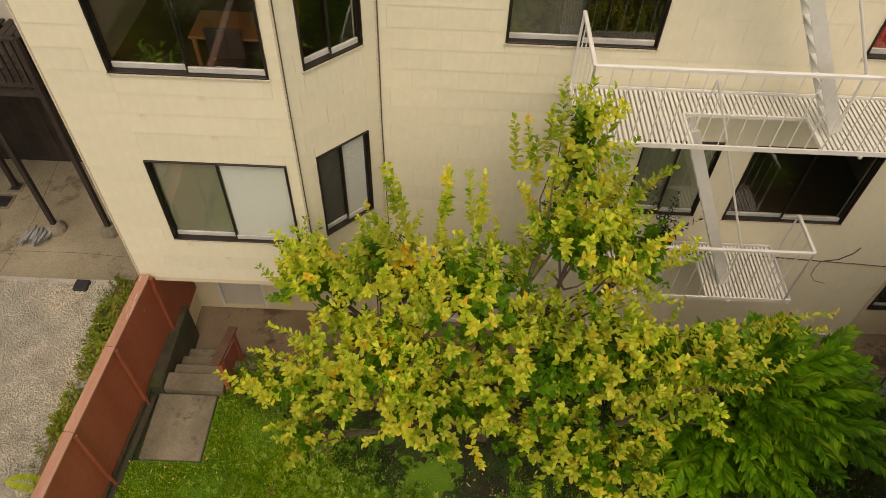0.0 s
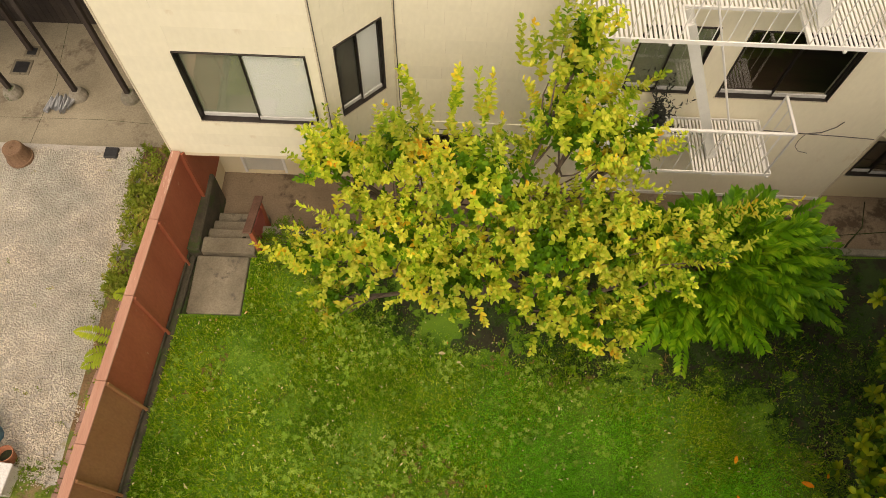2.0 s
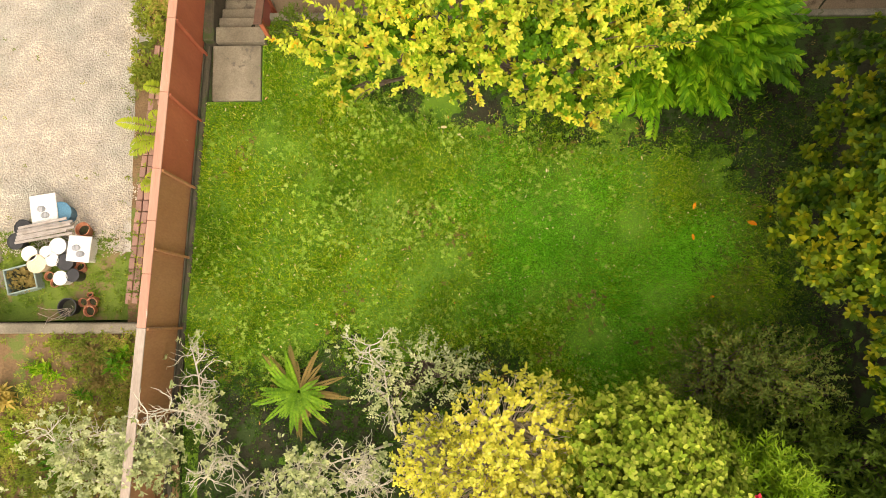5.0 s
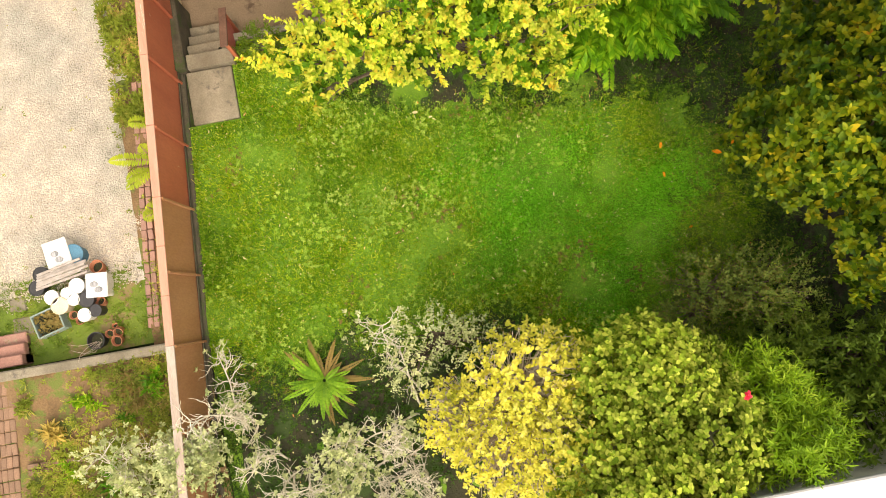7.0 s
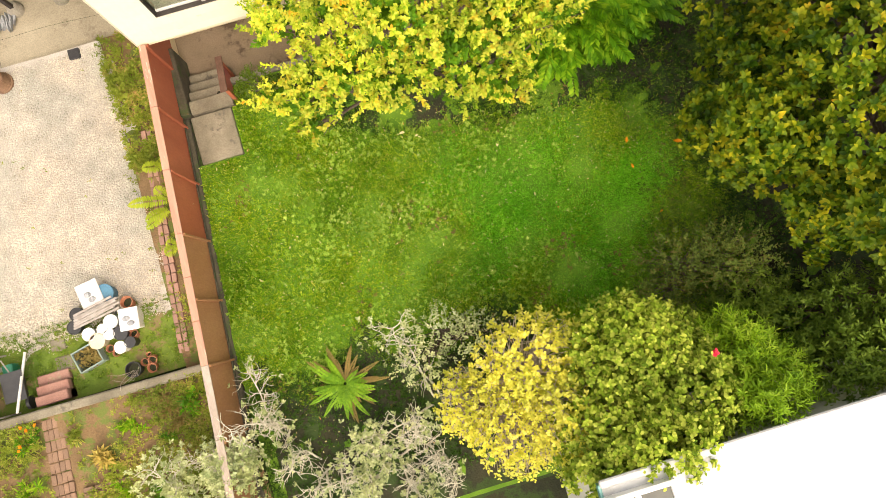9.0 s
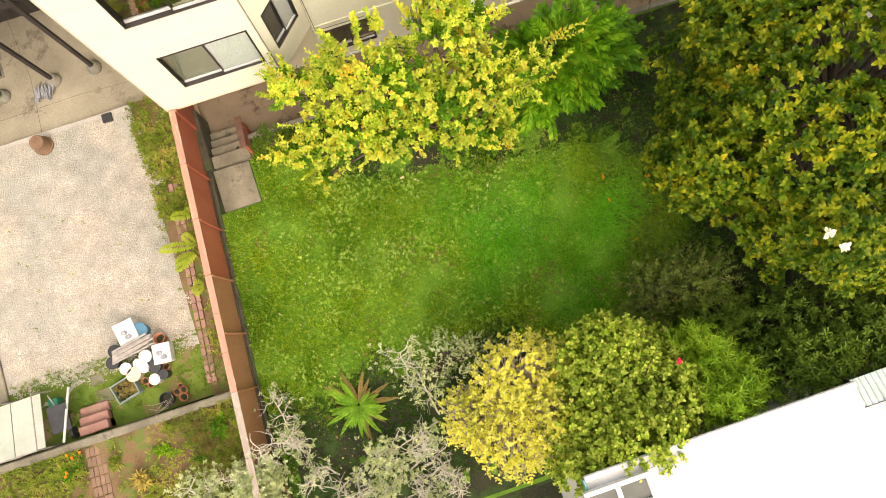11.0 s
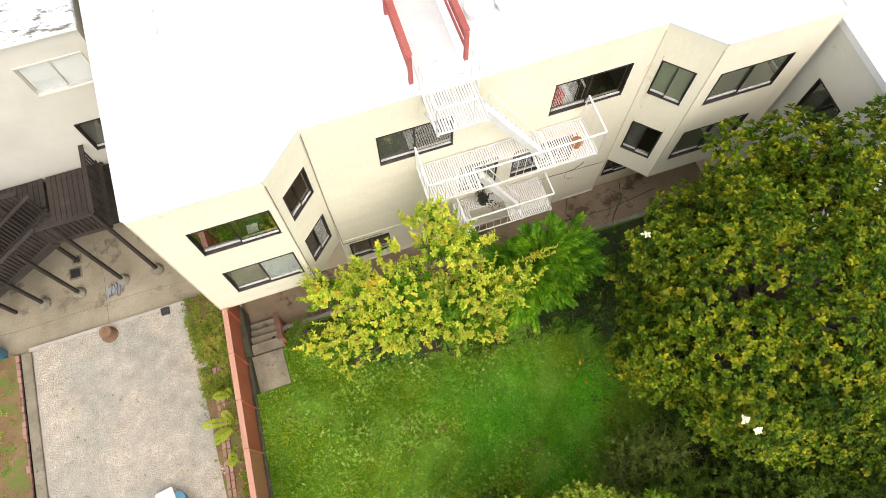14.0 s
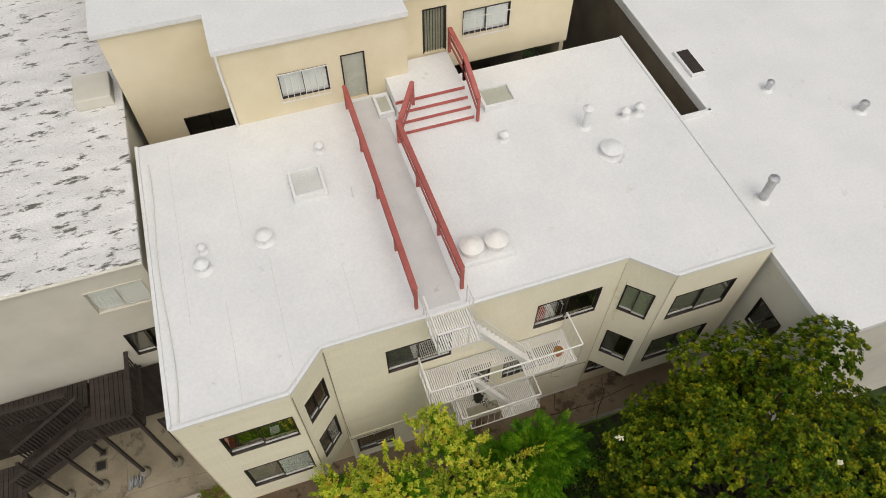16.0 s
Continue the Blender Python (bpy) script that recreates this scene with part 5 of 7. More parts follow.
def bush(name, label, lobes, n, count, leaf, wide, material, base, long=0.2, tilt=1.0, lift=0.6, shell=0.6, bark=M_BARK, twigs=40, low=-0.6):
    t = empty(name, *base, label=label, category="shrub")
    b = Build()
    for c, r in lobes:
        k = max(4, twigs // len(lobes))
        for _ in range(k):
            d = rand_dirs(1, 0.5)[0]
            mid = (base[0] + (c[0] - base[0]) * 0.7, base[1] + (c[1] - base[1]) * 0.7, base[2] + (c[2] - base[2]) * 0.6)
            pts = limb(b, (base[0] + RNG.normal(0, 0.12), base[1] + RNG.normal(0, 0.12), base[2] - 0.1), mid, 0.03, 0.014, 0.06, 5, 3)
            limb(b, pts[-1], [c[i] + d[i] * r[i] * 0.95 for i in range(3)], 0.013, 0.004, 0.08, 4, 3)
    part_at("woody_frame", b, bark, t, "bare stems and twigs")
    p, d = lobe_points(lobes, n, shell, low)
    d = unit(d + np.array([0, 0, lift]) + RNG.normal(0, 0.3, d.shape))
    leaf_part("leaves", [shoots(p, d, long, count, leaf, wide, tilt)], material, t)
    return t


def feathered(base, heading, long, pairs, leaf, wide, spread=0.75):
    """Arching shoots with leaves in two ranks, like long feathers."""
    arrays = []
    for o, h, far in zip(base, heading, long):
        s = np.linspace(0.12, 1, pairs)
        h = h / np.linalg.norm(h)
        spine = o + h * (far * s)[:, None] + np.array([0, 0, -1.0]) * (0.28 * far * s * s)[:, None]
        side = unit(np.cross(h, np.array([0.0, 0.0, 1.0])) + RNG.normal(0, 0.12, 3))
        up = unit(np.cross(side, h))
        size = leaf * (1.1 - 0.55 * s) * RNG.uniform(0.85, 1.15, pairs)
        for sg in (-1, 1):
            ax = unit(side * sg * spread + h * 0.75 - up * 0.15 + RNG.normal(0, 0.10, spine.shape))
            arrays.append(leaf_arrays(spine, ax, np.broadcast_to(up, spine.shape), size, np.full(pairs, wide), 0.2, 0.25))
    return arrays


lance = empty("lance_leaf_shrub", 4.6, 5.1, LAWN, label="deep green shrub with feathery shoots of long lance leaves", category="shrub")
lobes = [((3.9, 5.1, 1.35), (1.2, 1.1, 0.95)), ((5.0, 5.2, 1.3), (1.15, 1.0, 0.9)), ((3.5, 4.3, 1.0), (0.85, 0.6, 0.7)), ((4.7, 4.4, 0.95), (1.0, 0.7, 0.6)), ((5.7, 4.9, 0.9), (0.75, 0.6, 0.5))]
p, d = lobe_points(lobes, 380, 0.4, -0.1)
away = unit((p - np.array([4.4, 5.3, 0.6])) * np.array([1, 1, 0.6]))
d = unit(d * 0.4 + away * 0.9 + np.array([0, -0.1, 0.25]) + RNG.normal(0, 0.16, d.shape))
leaf_part("leaves", feathered(p - d * 0.3, d, RNG.uniform(0.45, 0.8, len(p)), 12, 0.26, 0.029), L_LANCE, lance)
b = Build()
for k in range(0, len(p), 6):
    pts = limb(b, (4.4 + RNG.normal(0, 0.3), 5.1 + RNG.normal(0, 0.2), LAWN - 0.05), tuple(p[k] - d[k] * 0.3), 0.02, 0.01, 0.06, 5, 3)
part_at("woody_frame", b, M_BARK, lance, "bare stems")
bush("golden_bush", "yellow-leaved bush with bare grey twigs", [((0.95, -1.65, 2.7), (1.1, 0.95, 1.15)), ((0.45, -2.7, 2.3), (0.95, 0.95, 1.0)), ((1.25, -2.7, 3.1), (0.8, 0.95, 1.15)), ((-0.35, -2.2, 1.5), (0.6, 0.8, 0.6))],
     2100, 5, 0.085, 0.03, L_GOLD, (0.6, -2.3, LAWN), 0.10, 1.1, 0.5, 0.6, M_TWIG, 1000)
bush("green_bush", "dense bush with round light green leaves", [((2.45, -1.9, 3.4), (1.05, 0.95, 1.2)), ((3.0, -2.7, 3.6), (1.0, 0.95, 1.2)), ((1.9, -3.0, 3.5), (0.95, 0.9, 1.3)), ((3.0, -2.0, 2.9), (0.9, 0.8, 1.0)), ((2.4, -3.2, 4.2), (0.9, 0.6, 1.0)), ((1.4, -3.3, 4.0), (0.6, 0.5, 0.8))],
     2500, 9, 0.105, 0.037, L_GREENB, (2.4, -2.6, LAWN), 0.16, 1.15, 0.5, 0.7)
lime = bush("lime_shrub", "lime green shrub with narrow leaves", [((4.15, -2.4, 3.2), (0.65, 0.7, 1.1)), ((4.6, -2.8, 3.0), (0.6, 0.55, 1.0)), ((4.1, -3.0, 4.0), (0.55, 0.45, 0.9)), ((4.6, -3.0, 3.7), (0.45, 0.35, 0.7))], 700, 14, 0.16, 0.014, L_LIME, (4.4, -2.7, LAWN), 0.3, 1.0, 0.7, 0.5)
q = np.array([[3.36, -2.02, 5.0]] * 2)
leaf_part("flower", [shoots(q, unit(np.array([[0, -0.1, 1.0]] * 2)), 0.02, 5, 0.07, 0.03, 1.2)], L_PETALR, lime, "single crimson flower")
bush("dark_hedge", "dark green overgrown hedge by the white house", [((6.3, -2.5, 1.9), (1.2, 0.9, 1.5)), ((7.6, -2.6, 2.0), (1.2, 0.9, 1.6)), ((9.1, -2.6, 2.1), (1.2, 0.9, 1.6)), ((10.6, -2.5, 2.1), (1.2, 0.9, 1.6)), ((5.6, -1.9, 1.3), (0.8, 0.7, 1.0)), ((6.2, -3.0, 3.3), (1.1, 0.5, 1.0)), ((7.8, -3.0, 3.2), (1.1, 0.5, 1.0)), ((9.4, -3.0, 3.2), (1.1, 0.5, 1.0)), ((5.6, -3.35, 3.6), (0.7, 0.4, 0.8)), ((7.0, -3.4, 3.7), (1.0, 0.32, 0.7)), ((8.6, -3.4, 3.6), (1.0, 0.32, 0.7))],
     2600, 10, 0.13, 0.022, L_DARK, (8.0, -2.6, LAWN), 0.25, 1.0, 0.5, 0.5)
bush("twiggy_red_shrub", "sparse twiggy shrub with reddish young leaves", [((4.7, -0.7, 1.2), (0.9, 0.6, 0.8)), ((5.5, -1.0, 1.4), (0.8, 0.7, 0.9)), ((4.3, -1.3, 0.9), (0.6, 0.5, 0.6))], 560, 9, 0.085, 0.02, L_RUSTY, (4.9, -1.0, LAWN), 0.28, 0.9, 0.6, 0.35, M_BARK, 70)
bush("pale_weedy_shrub", "low pale green shrub at the lawn's edge", [((-0.5, -0.6, 0.8), (0.8, 0.5, 0.6)), ((0.1, -0.9, 1.1), (0.6, 0.5, 0.8)), ((-1.0, -1.2, 1.0), (0.6, 0.5, 0.6))], 260, 8, 0.07, 0.02, L_GREY, (-0.4, -0.9, LAWN), 0.2, 1.0, 0.6, 0.4)
bush("low_dark_shrub", "low dark shrub beside the handrail", [((-2.8, 5.55, 0.35), (0.5, 0.4, 0.4)), ((-2.2, 5.2, 0.3), (0.5, 0.4, 0.35))], 260, 9, 0.07, 0.015, L_DARK, (-2.5, 5.4, LAWN), 0.15)


def wander(b, start, heading, long, r0, r1, curl, steps, sides, lift=0.0):
    """A crooked branch that keeps turning; returns its points and the way it goes at each."""
    p, h = Vector(start), Vector(heading).normalized()
    pts, ways = [p.copy()], [h.copy()]
    for _ in range(steps):
        h = (h + Vector((RNG.normal(0, curl), RNG.normal(0, curl), RNG.normal(0, curl * 0.6) + lift))).normalized()
        p = p + h * (long / steps)
        pts.append(p.copy()), ways.append(h.copy())
    b.tube(pts, [r0 + (r1 - r0) * k / steps for k in range(steps + 1)], sides)
    return pts, ways


def lichen_shrub(x, y, lean, spread, tall, stems, leafy):
    """An old shrub: crooked stems from one foot, spreading forks and fine bare twigs."""
    t = empty("lichen_shrub", x, y, LAWN, label="old shrub with crooked pale lichened branches, " + ("mostly bare" if leafy < 0.4 else "grey-green leaves at the tips"), category="shrub", group="lichened shrubs")
    b, tips = Build(), []
    for k in range(stems):
        a = 6.2832 * (k + RNG.uniform(0, 0.7)) / stems
        way = (spread * math.cos(a) + lean[0], spread * math.sin(a) + lean[1], tall * RNG.uniform(0.8, 1.1))
        pts, ways = wander(b, (x + 0.08 * math.cos(a), y + 0.08 * math.sin(a), LAWN - 0.1), way, math.hypot(*way), 0.024, 0.010, 0.24, 9, 6)
        for s in range(3, 10):
            for _ in range(3 if s > 5 else 2):
                out = Vector((RNG.normal(0, 1), RNG.normal(0, 1), RNG.uniform(-0.1, 0.5))) + ways[s] * 0.5
                q, w = wander(b, pts[s], out, spread * RNG.uniform(0.4, 0.8), 0.011, 0.006, 0.30, 6, 5)
                for n in range(2, 7):
                    side = Vector((RNG.normal(0, 1), RNG.normal(0, 1), RNG.uniform(-0.2, 0.6))) + w[n] * 0.7
                    e, _w = wander(b, q[n], side, RNG.uniform(0.12, 0.28), 0.005, 0.003, 0.35, 3, 4)
                    tips.append(tuple(e[-1]))
    part_at("woody_frame", b, M_LICHENBARK, t, "crooked pale lichened branches")
    tips = np.array(tips)
    field = lumps(tips[:, 0], tips[:, 1], 2.6, 41)
    tips = tips[RNG.random(len(tips)) < leafy * (0.35 + 0.9 * field)]
    tips = np.repeat(tips, 2 if leafy > 0.5 else 1, 0)
    tips = tips + RNG.normal(0, 0.07, tips.shape)
    leaf_part("leaves", [shoots(tips, rand_dirs(len(tips), 1.0), 0.08, 8, 0.085, 0.024, 1.1)], L_GREY, t)


def lumps(x, y, s, seed):
    """A cheap uneven field between 0 and 1."""
    r = np.random.default_rng(seed)
    f = np.zeros_like(x)
    for _ in range(9):
        k, ph = r.normal(0, s, 2), r.uniform(0, 6.28)
        f += np.sin(x * k[0] + y * k[1] + ph)
    return 0.5 + 0.5 * np.tanh(f / 2.5)


RNG = np.random.default_rng(23)
for a in ((-4.35, -2.0, (0.25, 1.2), 0.55, 1.5, 3, 0.2), (-5.3, -2.2, (0.1, 0.35), 0.5, 1.7, 5, 1.1), (-3.6, -2.75, (0.05, 0.2), 0.55, 1.4, 4, 0.25), (-2.15, -3.1, (0, 0.1), 0.45, 1.4, 4, 0.7), (-0.95, -2.2, (-0.3, 1.0), 0.65, 1.5, 4, 0.5), (-1.25, -3.2, (0, 0.1), 0.5, 1.2, 4, 0.1), (-5.9, -3.1, (0, 0.1), 0.6, 1.9, 4, 1.1)):
    lichen_shrub(*a)


def fronds(name, label, x, y, z, n, long, material, dry=0, rise=0.5, wide=0.05, facing=None, fan=3.1416):
    """A crown of arching fronds, each with paired leaflets."""
    t = empty(name, x, y, z, label=label, category="fern")
    arrays = {0: [], 1: []}
    for k in range(n + dry):
        a = 6.2832 * k / n * (1.0 if k < n else 1.7) + RNG.uniform(-0.2, 0.2)
        if facing is not None and k < n:
            a = facing + fan * (2 * (k + 0.5) / n - 1) + RNG.uniform(-0.35, 0.35)
        far = long * RNG.uniform(0.5, 1.08) * (1.0 if k < n else 1.15)
        s = np.linspace(0.08, 1, 22)
        up = rise * (1.0 if k < n else 0.35) * RNG.uniform(0.45, 1.35)
        h = np.array([math.cos(a), math.sin(a), 0.0])
        spine = np.array([x, y, z]) + h * (far * s)[:, None] + np.array([0, 0, 1.0]) * (far * up * (1.6 * s - 1.4 * s * s))[:, None]
        side = np.array([-h[1], h[0], 0.0])
        w = wide * np.sin(np.pi * np.clip(s * 0.93 + 0.06, 0, 1)) ** 0.7 * 1.9
        for sg in (-1, 1):
            ax = unit(np.broadcast_to(side * sg + h * 0.35 + np.array([0, 0, -0.1]), spine.shape) + RNG.normal(0, 0.06, spine.shape))
            arrays[0 if k < n else 1].append(leaf_arrays(spine, ax, np.broadcast_to(np.array([0, 0, 1.0]), spine.shape), w, np.full(len(s), far * 0.026), 0.1, 0.1))
    leaf_part("fronds", arrays[0], material, t)
    if dry:
        leaf_part("dry_fronds", arrays[1], L_FERNDRY, t, "withered brown outer fronds")
    return t


RNG = np.random.default_rng(5)
fronds("fern", "bright green sword fern with withered outer fronds", -2.75, -1.2, LAWN + 0.15, 48, 0.8, L_FERN, 22, 0.9, 0.032, -2.2, 2.5)
for x, y, s, way in ((-5.45, 3.80, 0.85, 2.65), (-5.5, 3.62, 0.65, 3.5), (-5.35, 4.55, 0.5, 2.5), (-5.55, 2.75, 0.3, 3.0)):
    fronds("frond_plant", "yellow-green frond plant in the fence bed", x, y, GRAVEL + 0.27, 2, s, L_FRONDY, 0, 0.7, 0.085, way, 0.3)


# ---------------------------------------------------------------- grass, stones and litter
def inside(x, y):
    return (x > fence_x(y) + 0.13) & ~((x < -3.5) & (y > 4.25)) & (y < 5.85)


def soil_and_shade(x, y):
    """How far a spot lies inside the dark bed, part soil and part painted tree shade."""
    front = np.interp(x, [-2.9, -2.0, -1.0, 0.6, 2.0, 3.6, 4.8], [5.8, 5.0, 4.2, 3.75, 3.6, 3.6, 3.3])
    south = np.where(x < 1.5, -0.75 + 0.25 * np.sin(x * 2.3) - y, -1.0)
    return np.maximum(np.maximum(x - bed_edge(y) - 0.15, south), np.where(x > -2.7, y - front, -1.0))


# dark bed: soil by the yellow tree, tree shade as colour beneath the magnolia
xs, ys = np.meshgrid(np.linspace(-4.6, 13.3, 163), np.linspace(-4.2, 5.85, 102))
zs = LAWN - 0.02 + np.clip(soil_and_shade(xs, ys) * 0.06, -0.09, 0.03) + 0.05 * (lumps(xs, ys, 5.0, 31) - 0.5) + 0.03 * (lumps(xs, ys, 16.0, 32) - 0.5)
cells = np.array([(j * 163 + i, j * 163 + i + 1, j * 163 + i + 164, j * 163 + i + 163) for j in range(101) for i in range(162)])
tagged(new("planting_bed", mesh_from("planting_bed", np.stack([xs.ravel(), ys.ravel(), zs.ravel()], 1), cells, M_SOIL)), "dark soil under the trees, also standing in for their shade", "bed", kind="structure")
def lush(x, y):
    """The deep green patch in the middle of the lawn: above 0 inside."""
    return 1.0 - ((x - 2.9) / 2.6) ** 2 - ((y - 1.1 + 0.2 * (x - 2.9)) / 1.95) ** 2 + 1.1 * (lumps(x, y, 1.3, 51) - 0.5)


def blades(name, label, n, material, low, high, where):
    """Single grass blades over the lawn, where the given field allows them."""
    x, y = RNG.uniform(-5.0, 10.5, n), RNG.uniform(-4.2, 5.85, n)
    ok = inside(x, y) & where(x, y) & (soil_and_shade(x, y) < RNG.normal(0.1, 0.4, n) + 0.8 * (lumps(x, y, 1.8, 21) - 0.5))
    x, y = x[ok], y[ok]
    n = len(x)
    hgt = RNG.uniform(low, high, n) * (0.6 + 0.8 * lumps(x, y, 2.5, 5))
    a = RNG.uniform(0, 6.28, n)
    root = np.stack([x, y, np.full(n, LAWN - 0.02)], 1)
    side = np.stack([np.cos(a), np.sin(a), 0 * a], 1) * RNG.uniform(0.007, 0.015, n)[:, None]
    tip = root + np.stack([RNG.normal(0, 0.6, n) * hgt, RNG.normal(0, 0.6, n) * hgt, hgt + 0.02], 1)
    ob = new(name, mesh_from(name, np.stack([root - side, root + side, tip], 1).reshape(-1, 3), np.arange(3 * n).reshape(-1, 3), material))
    tagged(ob, label, "grass", kind="stuff")


blades("grass", "short green grass blades on the lawn", 900000, L_GRASS, 0.025, 0.065, lambda x, y: (RNG.random(len(x)) < 0.35 + 0.65 * lumps(x, y, 2.2, 3)) & (lush(x, y) < RNG.normal(0.25, 0.35, len(x))))
blades("lush_grass", "deep green finer grass in the middle of the lawn", 1100000, L_LUSH, 0.02, 0.05, lambda x, y: lush(x, y) > RNG.normal(0.15, 0.35, len(x)))
n = 8500
x, y = RNG.uniform(-4.8, 6.0, n), RNG.uniform(-3.2, 5.8, n)
ok = inside(x, y) & (RNG.random(n) < (lumps(x, y, 1.7, 9) ** 2 + 0.06 + 0.35 * (y < 0.3)) * np.clip(0.95 - 0.16 * (x + 1.0), 0.12, 1.0) * np.clip(1.25 - lush(x, y), 0.25, 1)) & (x < bed_edge(y) + 0.3) & (soil_and_shade(x, y) < 0.1)
q = np.stack([x[ok], y[ok], np.full(ok.sum(), LAWN + 0.012)], 1)
tufts = leaf_part("weed_tufts", [shoots(q + RNG.normal(0, 0.02, q.shape) * np.array([1, 1, 0.1]), rand_dirs(len(q), 3.0), RNG.uniform(0.02, 0.07, len(q)), 22, 0.066, 0.0095, 1.3, 0.45, True)], L_TUFT, None)
tagged(tufts, "flat pale weed tufts in the lawn", "weeds", kind="stuff")
n = 2600
x, y = RNG.uniform(-4.6, 6.0, n), RNG.uniform(-2.0, 4.6, n)
ok = inside(x, y) & (lumps(x, y, 1.5, 61) * lumps(x, y, 3.1, 62) > 0.55)
q = np.stack([x[ok], y[ok], np.full(ok.sum(), LAWN + 0.02)], 1)
thatch = leaf_part("dead_thatch", [shoots(q, rand_dirs(len(q), 2.0), 0.05, 6, 0.07, 0.012, 1.25)], L_FERNDRY, None)
tagged(thatch, "brown dead patches in the lawn", "thatch", kind="stuff")
BIG = ((0.02, 3.72, 0.13), (0.29, 3.58, 0.09), (4.72, 2.21, 0.14), (4.63, 1.61, 0.13), (5.88, 1.76, 0.20), (6.1, 1.9, 0.12), (1.9, 2.9, 0.08), (4.9, 0.4, 0.1))
for x, y, size in BIG:
    q = np.array([[x, y, LAWN + 0.06]])
    ob = leaf_part("fallen_leaf", [leaf_arrays(q, unit(RNG.normal(0, 1, (1, 3)) * np.array([1, 1, 0.1])), np.array([[0.1, 0.1, 1.0]]), size, size * 0.24)], L_PETALO if x > 2 else L_FALLEN, None)
    tagged(ob, "large fallen orange leaf on the grass" if x > 2 else "large fallen pale leaf on the grass", "leaf", group="large fallen leaves")
RNG = np.random.default_rng(11)
n = 1500
x, y = RNG.uniform(-4.8, 6.5, n), RNG.uniform(-3.2, 5.8, n)
ok = inside(x, y)
q = np.stack([x[ok], y[ok], np.full(ok.sum(), LAWN + 0.05)], 1)
ax = rand_dirs(len(q)) * np.array([1, 1, 0.1])
litter = leaf_part("fallen_leaves", [leaf_arrays(q, unit(ax), unit(rand_dirs(len(q), 3.0)), RNG.uniform(0.02, 0.05, len(q)) * (1 + (RNG.random(len(q)) < 0.1)), RNG.uniform(0.006, 0.014, len(q)))], L_FALLEN, None)
tagged(litter, "scattered fallen yellow and red leaves on the grass", "leaves", kind="stuff")
# gravel
n = 64000
x, y = RNG.uniform(-10.95, -5.7, n), RNG.uniform(1.1, 7.95, n)
edge = -6.06 + 0.10 * np.sin(y * 2.1) + 0.06 * np.sin(y * 5.3) - np.maximum(0, 2.3 - y) * 0.35
ok = (x < edge + RNG.normal(0, 0.07, n)) & (y > 1.55 + 0.12 * np.sin(x * 2.3) + RNG.normal(0, 0.07, n)) & (y < 7.85 + RNG.normal(0, 0.04, n)) & (x > -10.85 + RNG.normal(0, 0.04, n))
x, y = x[ok], y[ok]
n = len(x)
c = np.stack([x, y, np.full(n, GRAVEL + 0.003)], 1)
octa = np.array([(1, 0, 0), (0, 1, 0), (-1, 0, 0), (0, -1, 0), (0, 0, 0.8), (0, 0, -0.5)])
rot = RNG.uniform(0, 6.28, n)
sz = RNG.uniform(0.010, 0.026, n)[:, None, None] * RNG.uniform(0.65, 1.3, (n, 6, 1))
px = octa[None, :, 0] * np.cos(rot)[:, None] - octa[None, :, 1] * np.sin(rot)[:, None]
py = octa[None, :, 0] * np.sin(rot)[:, None] + octa[None, :, 1] * np.cos(rot)[:, None]
v = c[:, None] + np.stack([px, py, np.broadcast_to(octa[None, :, 2], px.shape)], -1) * sz
of = np.array([(0, 1, 4), (1, 2, 4), (2, 3, 4), (3, 0, 4), (1, 0, 5), (2, 1, 5), (3, 2, 5), (0, 3, 5)])
stones = new("gravel_stones", mesh_from("gravel_stones", v.reshape(-1, 3), (of[None] + 6 * np.arange(n)[:, None, None]).reshape(-1, 3), M_STONES))
tagged(stones, "pale crushed gravel stones", "gravel", kind="stuff")


def weeds(name, label, x0, x1, y0, y1, z, n, leaf, material, count=8, cut=None):
    x, y = RNG.uniform(x0, x1, n), RNG.uniform(y0, y1, n)
    ok = lumps(x, y, 2.2, len(name)) > RNG.uniform(0.0, 0.6, n)
    if cut is not None:
        ok &= cut(x, y)
    q = np.stack([x[ok], y[ok], np.full(ok.sum(), z)], 1)
    ob = leaf_part(name, [shoots(q, rand_dirs(len(q), 2.5), 0.12, count, leaf, leaf * 0.2, 1.1, small=True)], material, None)
    tagged(ob, label, "weeds", kind="stuff")


weeds("fence_bed_weeds", "dry and green weeds along the fence", -6.25, -4.66, 1.0, 7.9, GRAVEL + 0.04, 1700, 0.10, L_WEED, cut=lambda x, y: (x < fence_x(y) - 0.1) & ((y > 5.5) | (x > -5.46 - 0.0854 * (5.6 - y)) | (RNG.random(len(x)) < 0.12)))
weeds("bed_scrub", "tangled dry and green scrub in the corner of the bed", -6.15, -4.75, 4.7, 7.9, GRAVEL + 0.12, 1500, 0.13, L_WEED, 10, cut=lambda x, y: x < fence_x(y) - 0.12)
weeds("garden_bed_weeds", "low weeds over the garden bed", -12, -5.1, -4, -0.05, 0.10, 7500, 0.09, L_WEED, cut=lambda x, y: ~((x > -9.35) & (x < -8.8)))
weeds("moss_tufts", "tufts of bright grass beside the gravel", -11.5, -5.2, 0.3, 1.9, GRAVEL + 0.01, 1700, 0.06, L_MOSSY)
weeds("gravel_weeds", "few weeds in the gravel", -10.8, -6.2, 1.3, 7.8, GRAVEL + 0.01, 60, 0.06, L_WEED)
weeds("far_bed_weeds", "low plants in the brown bed", -15, -11.6, 1.6, 7.8, GRAVEL + 0.1, 260, 0.10, L_WEED)
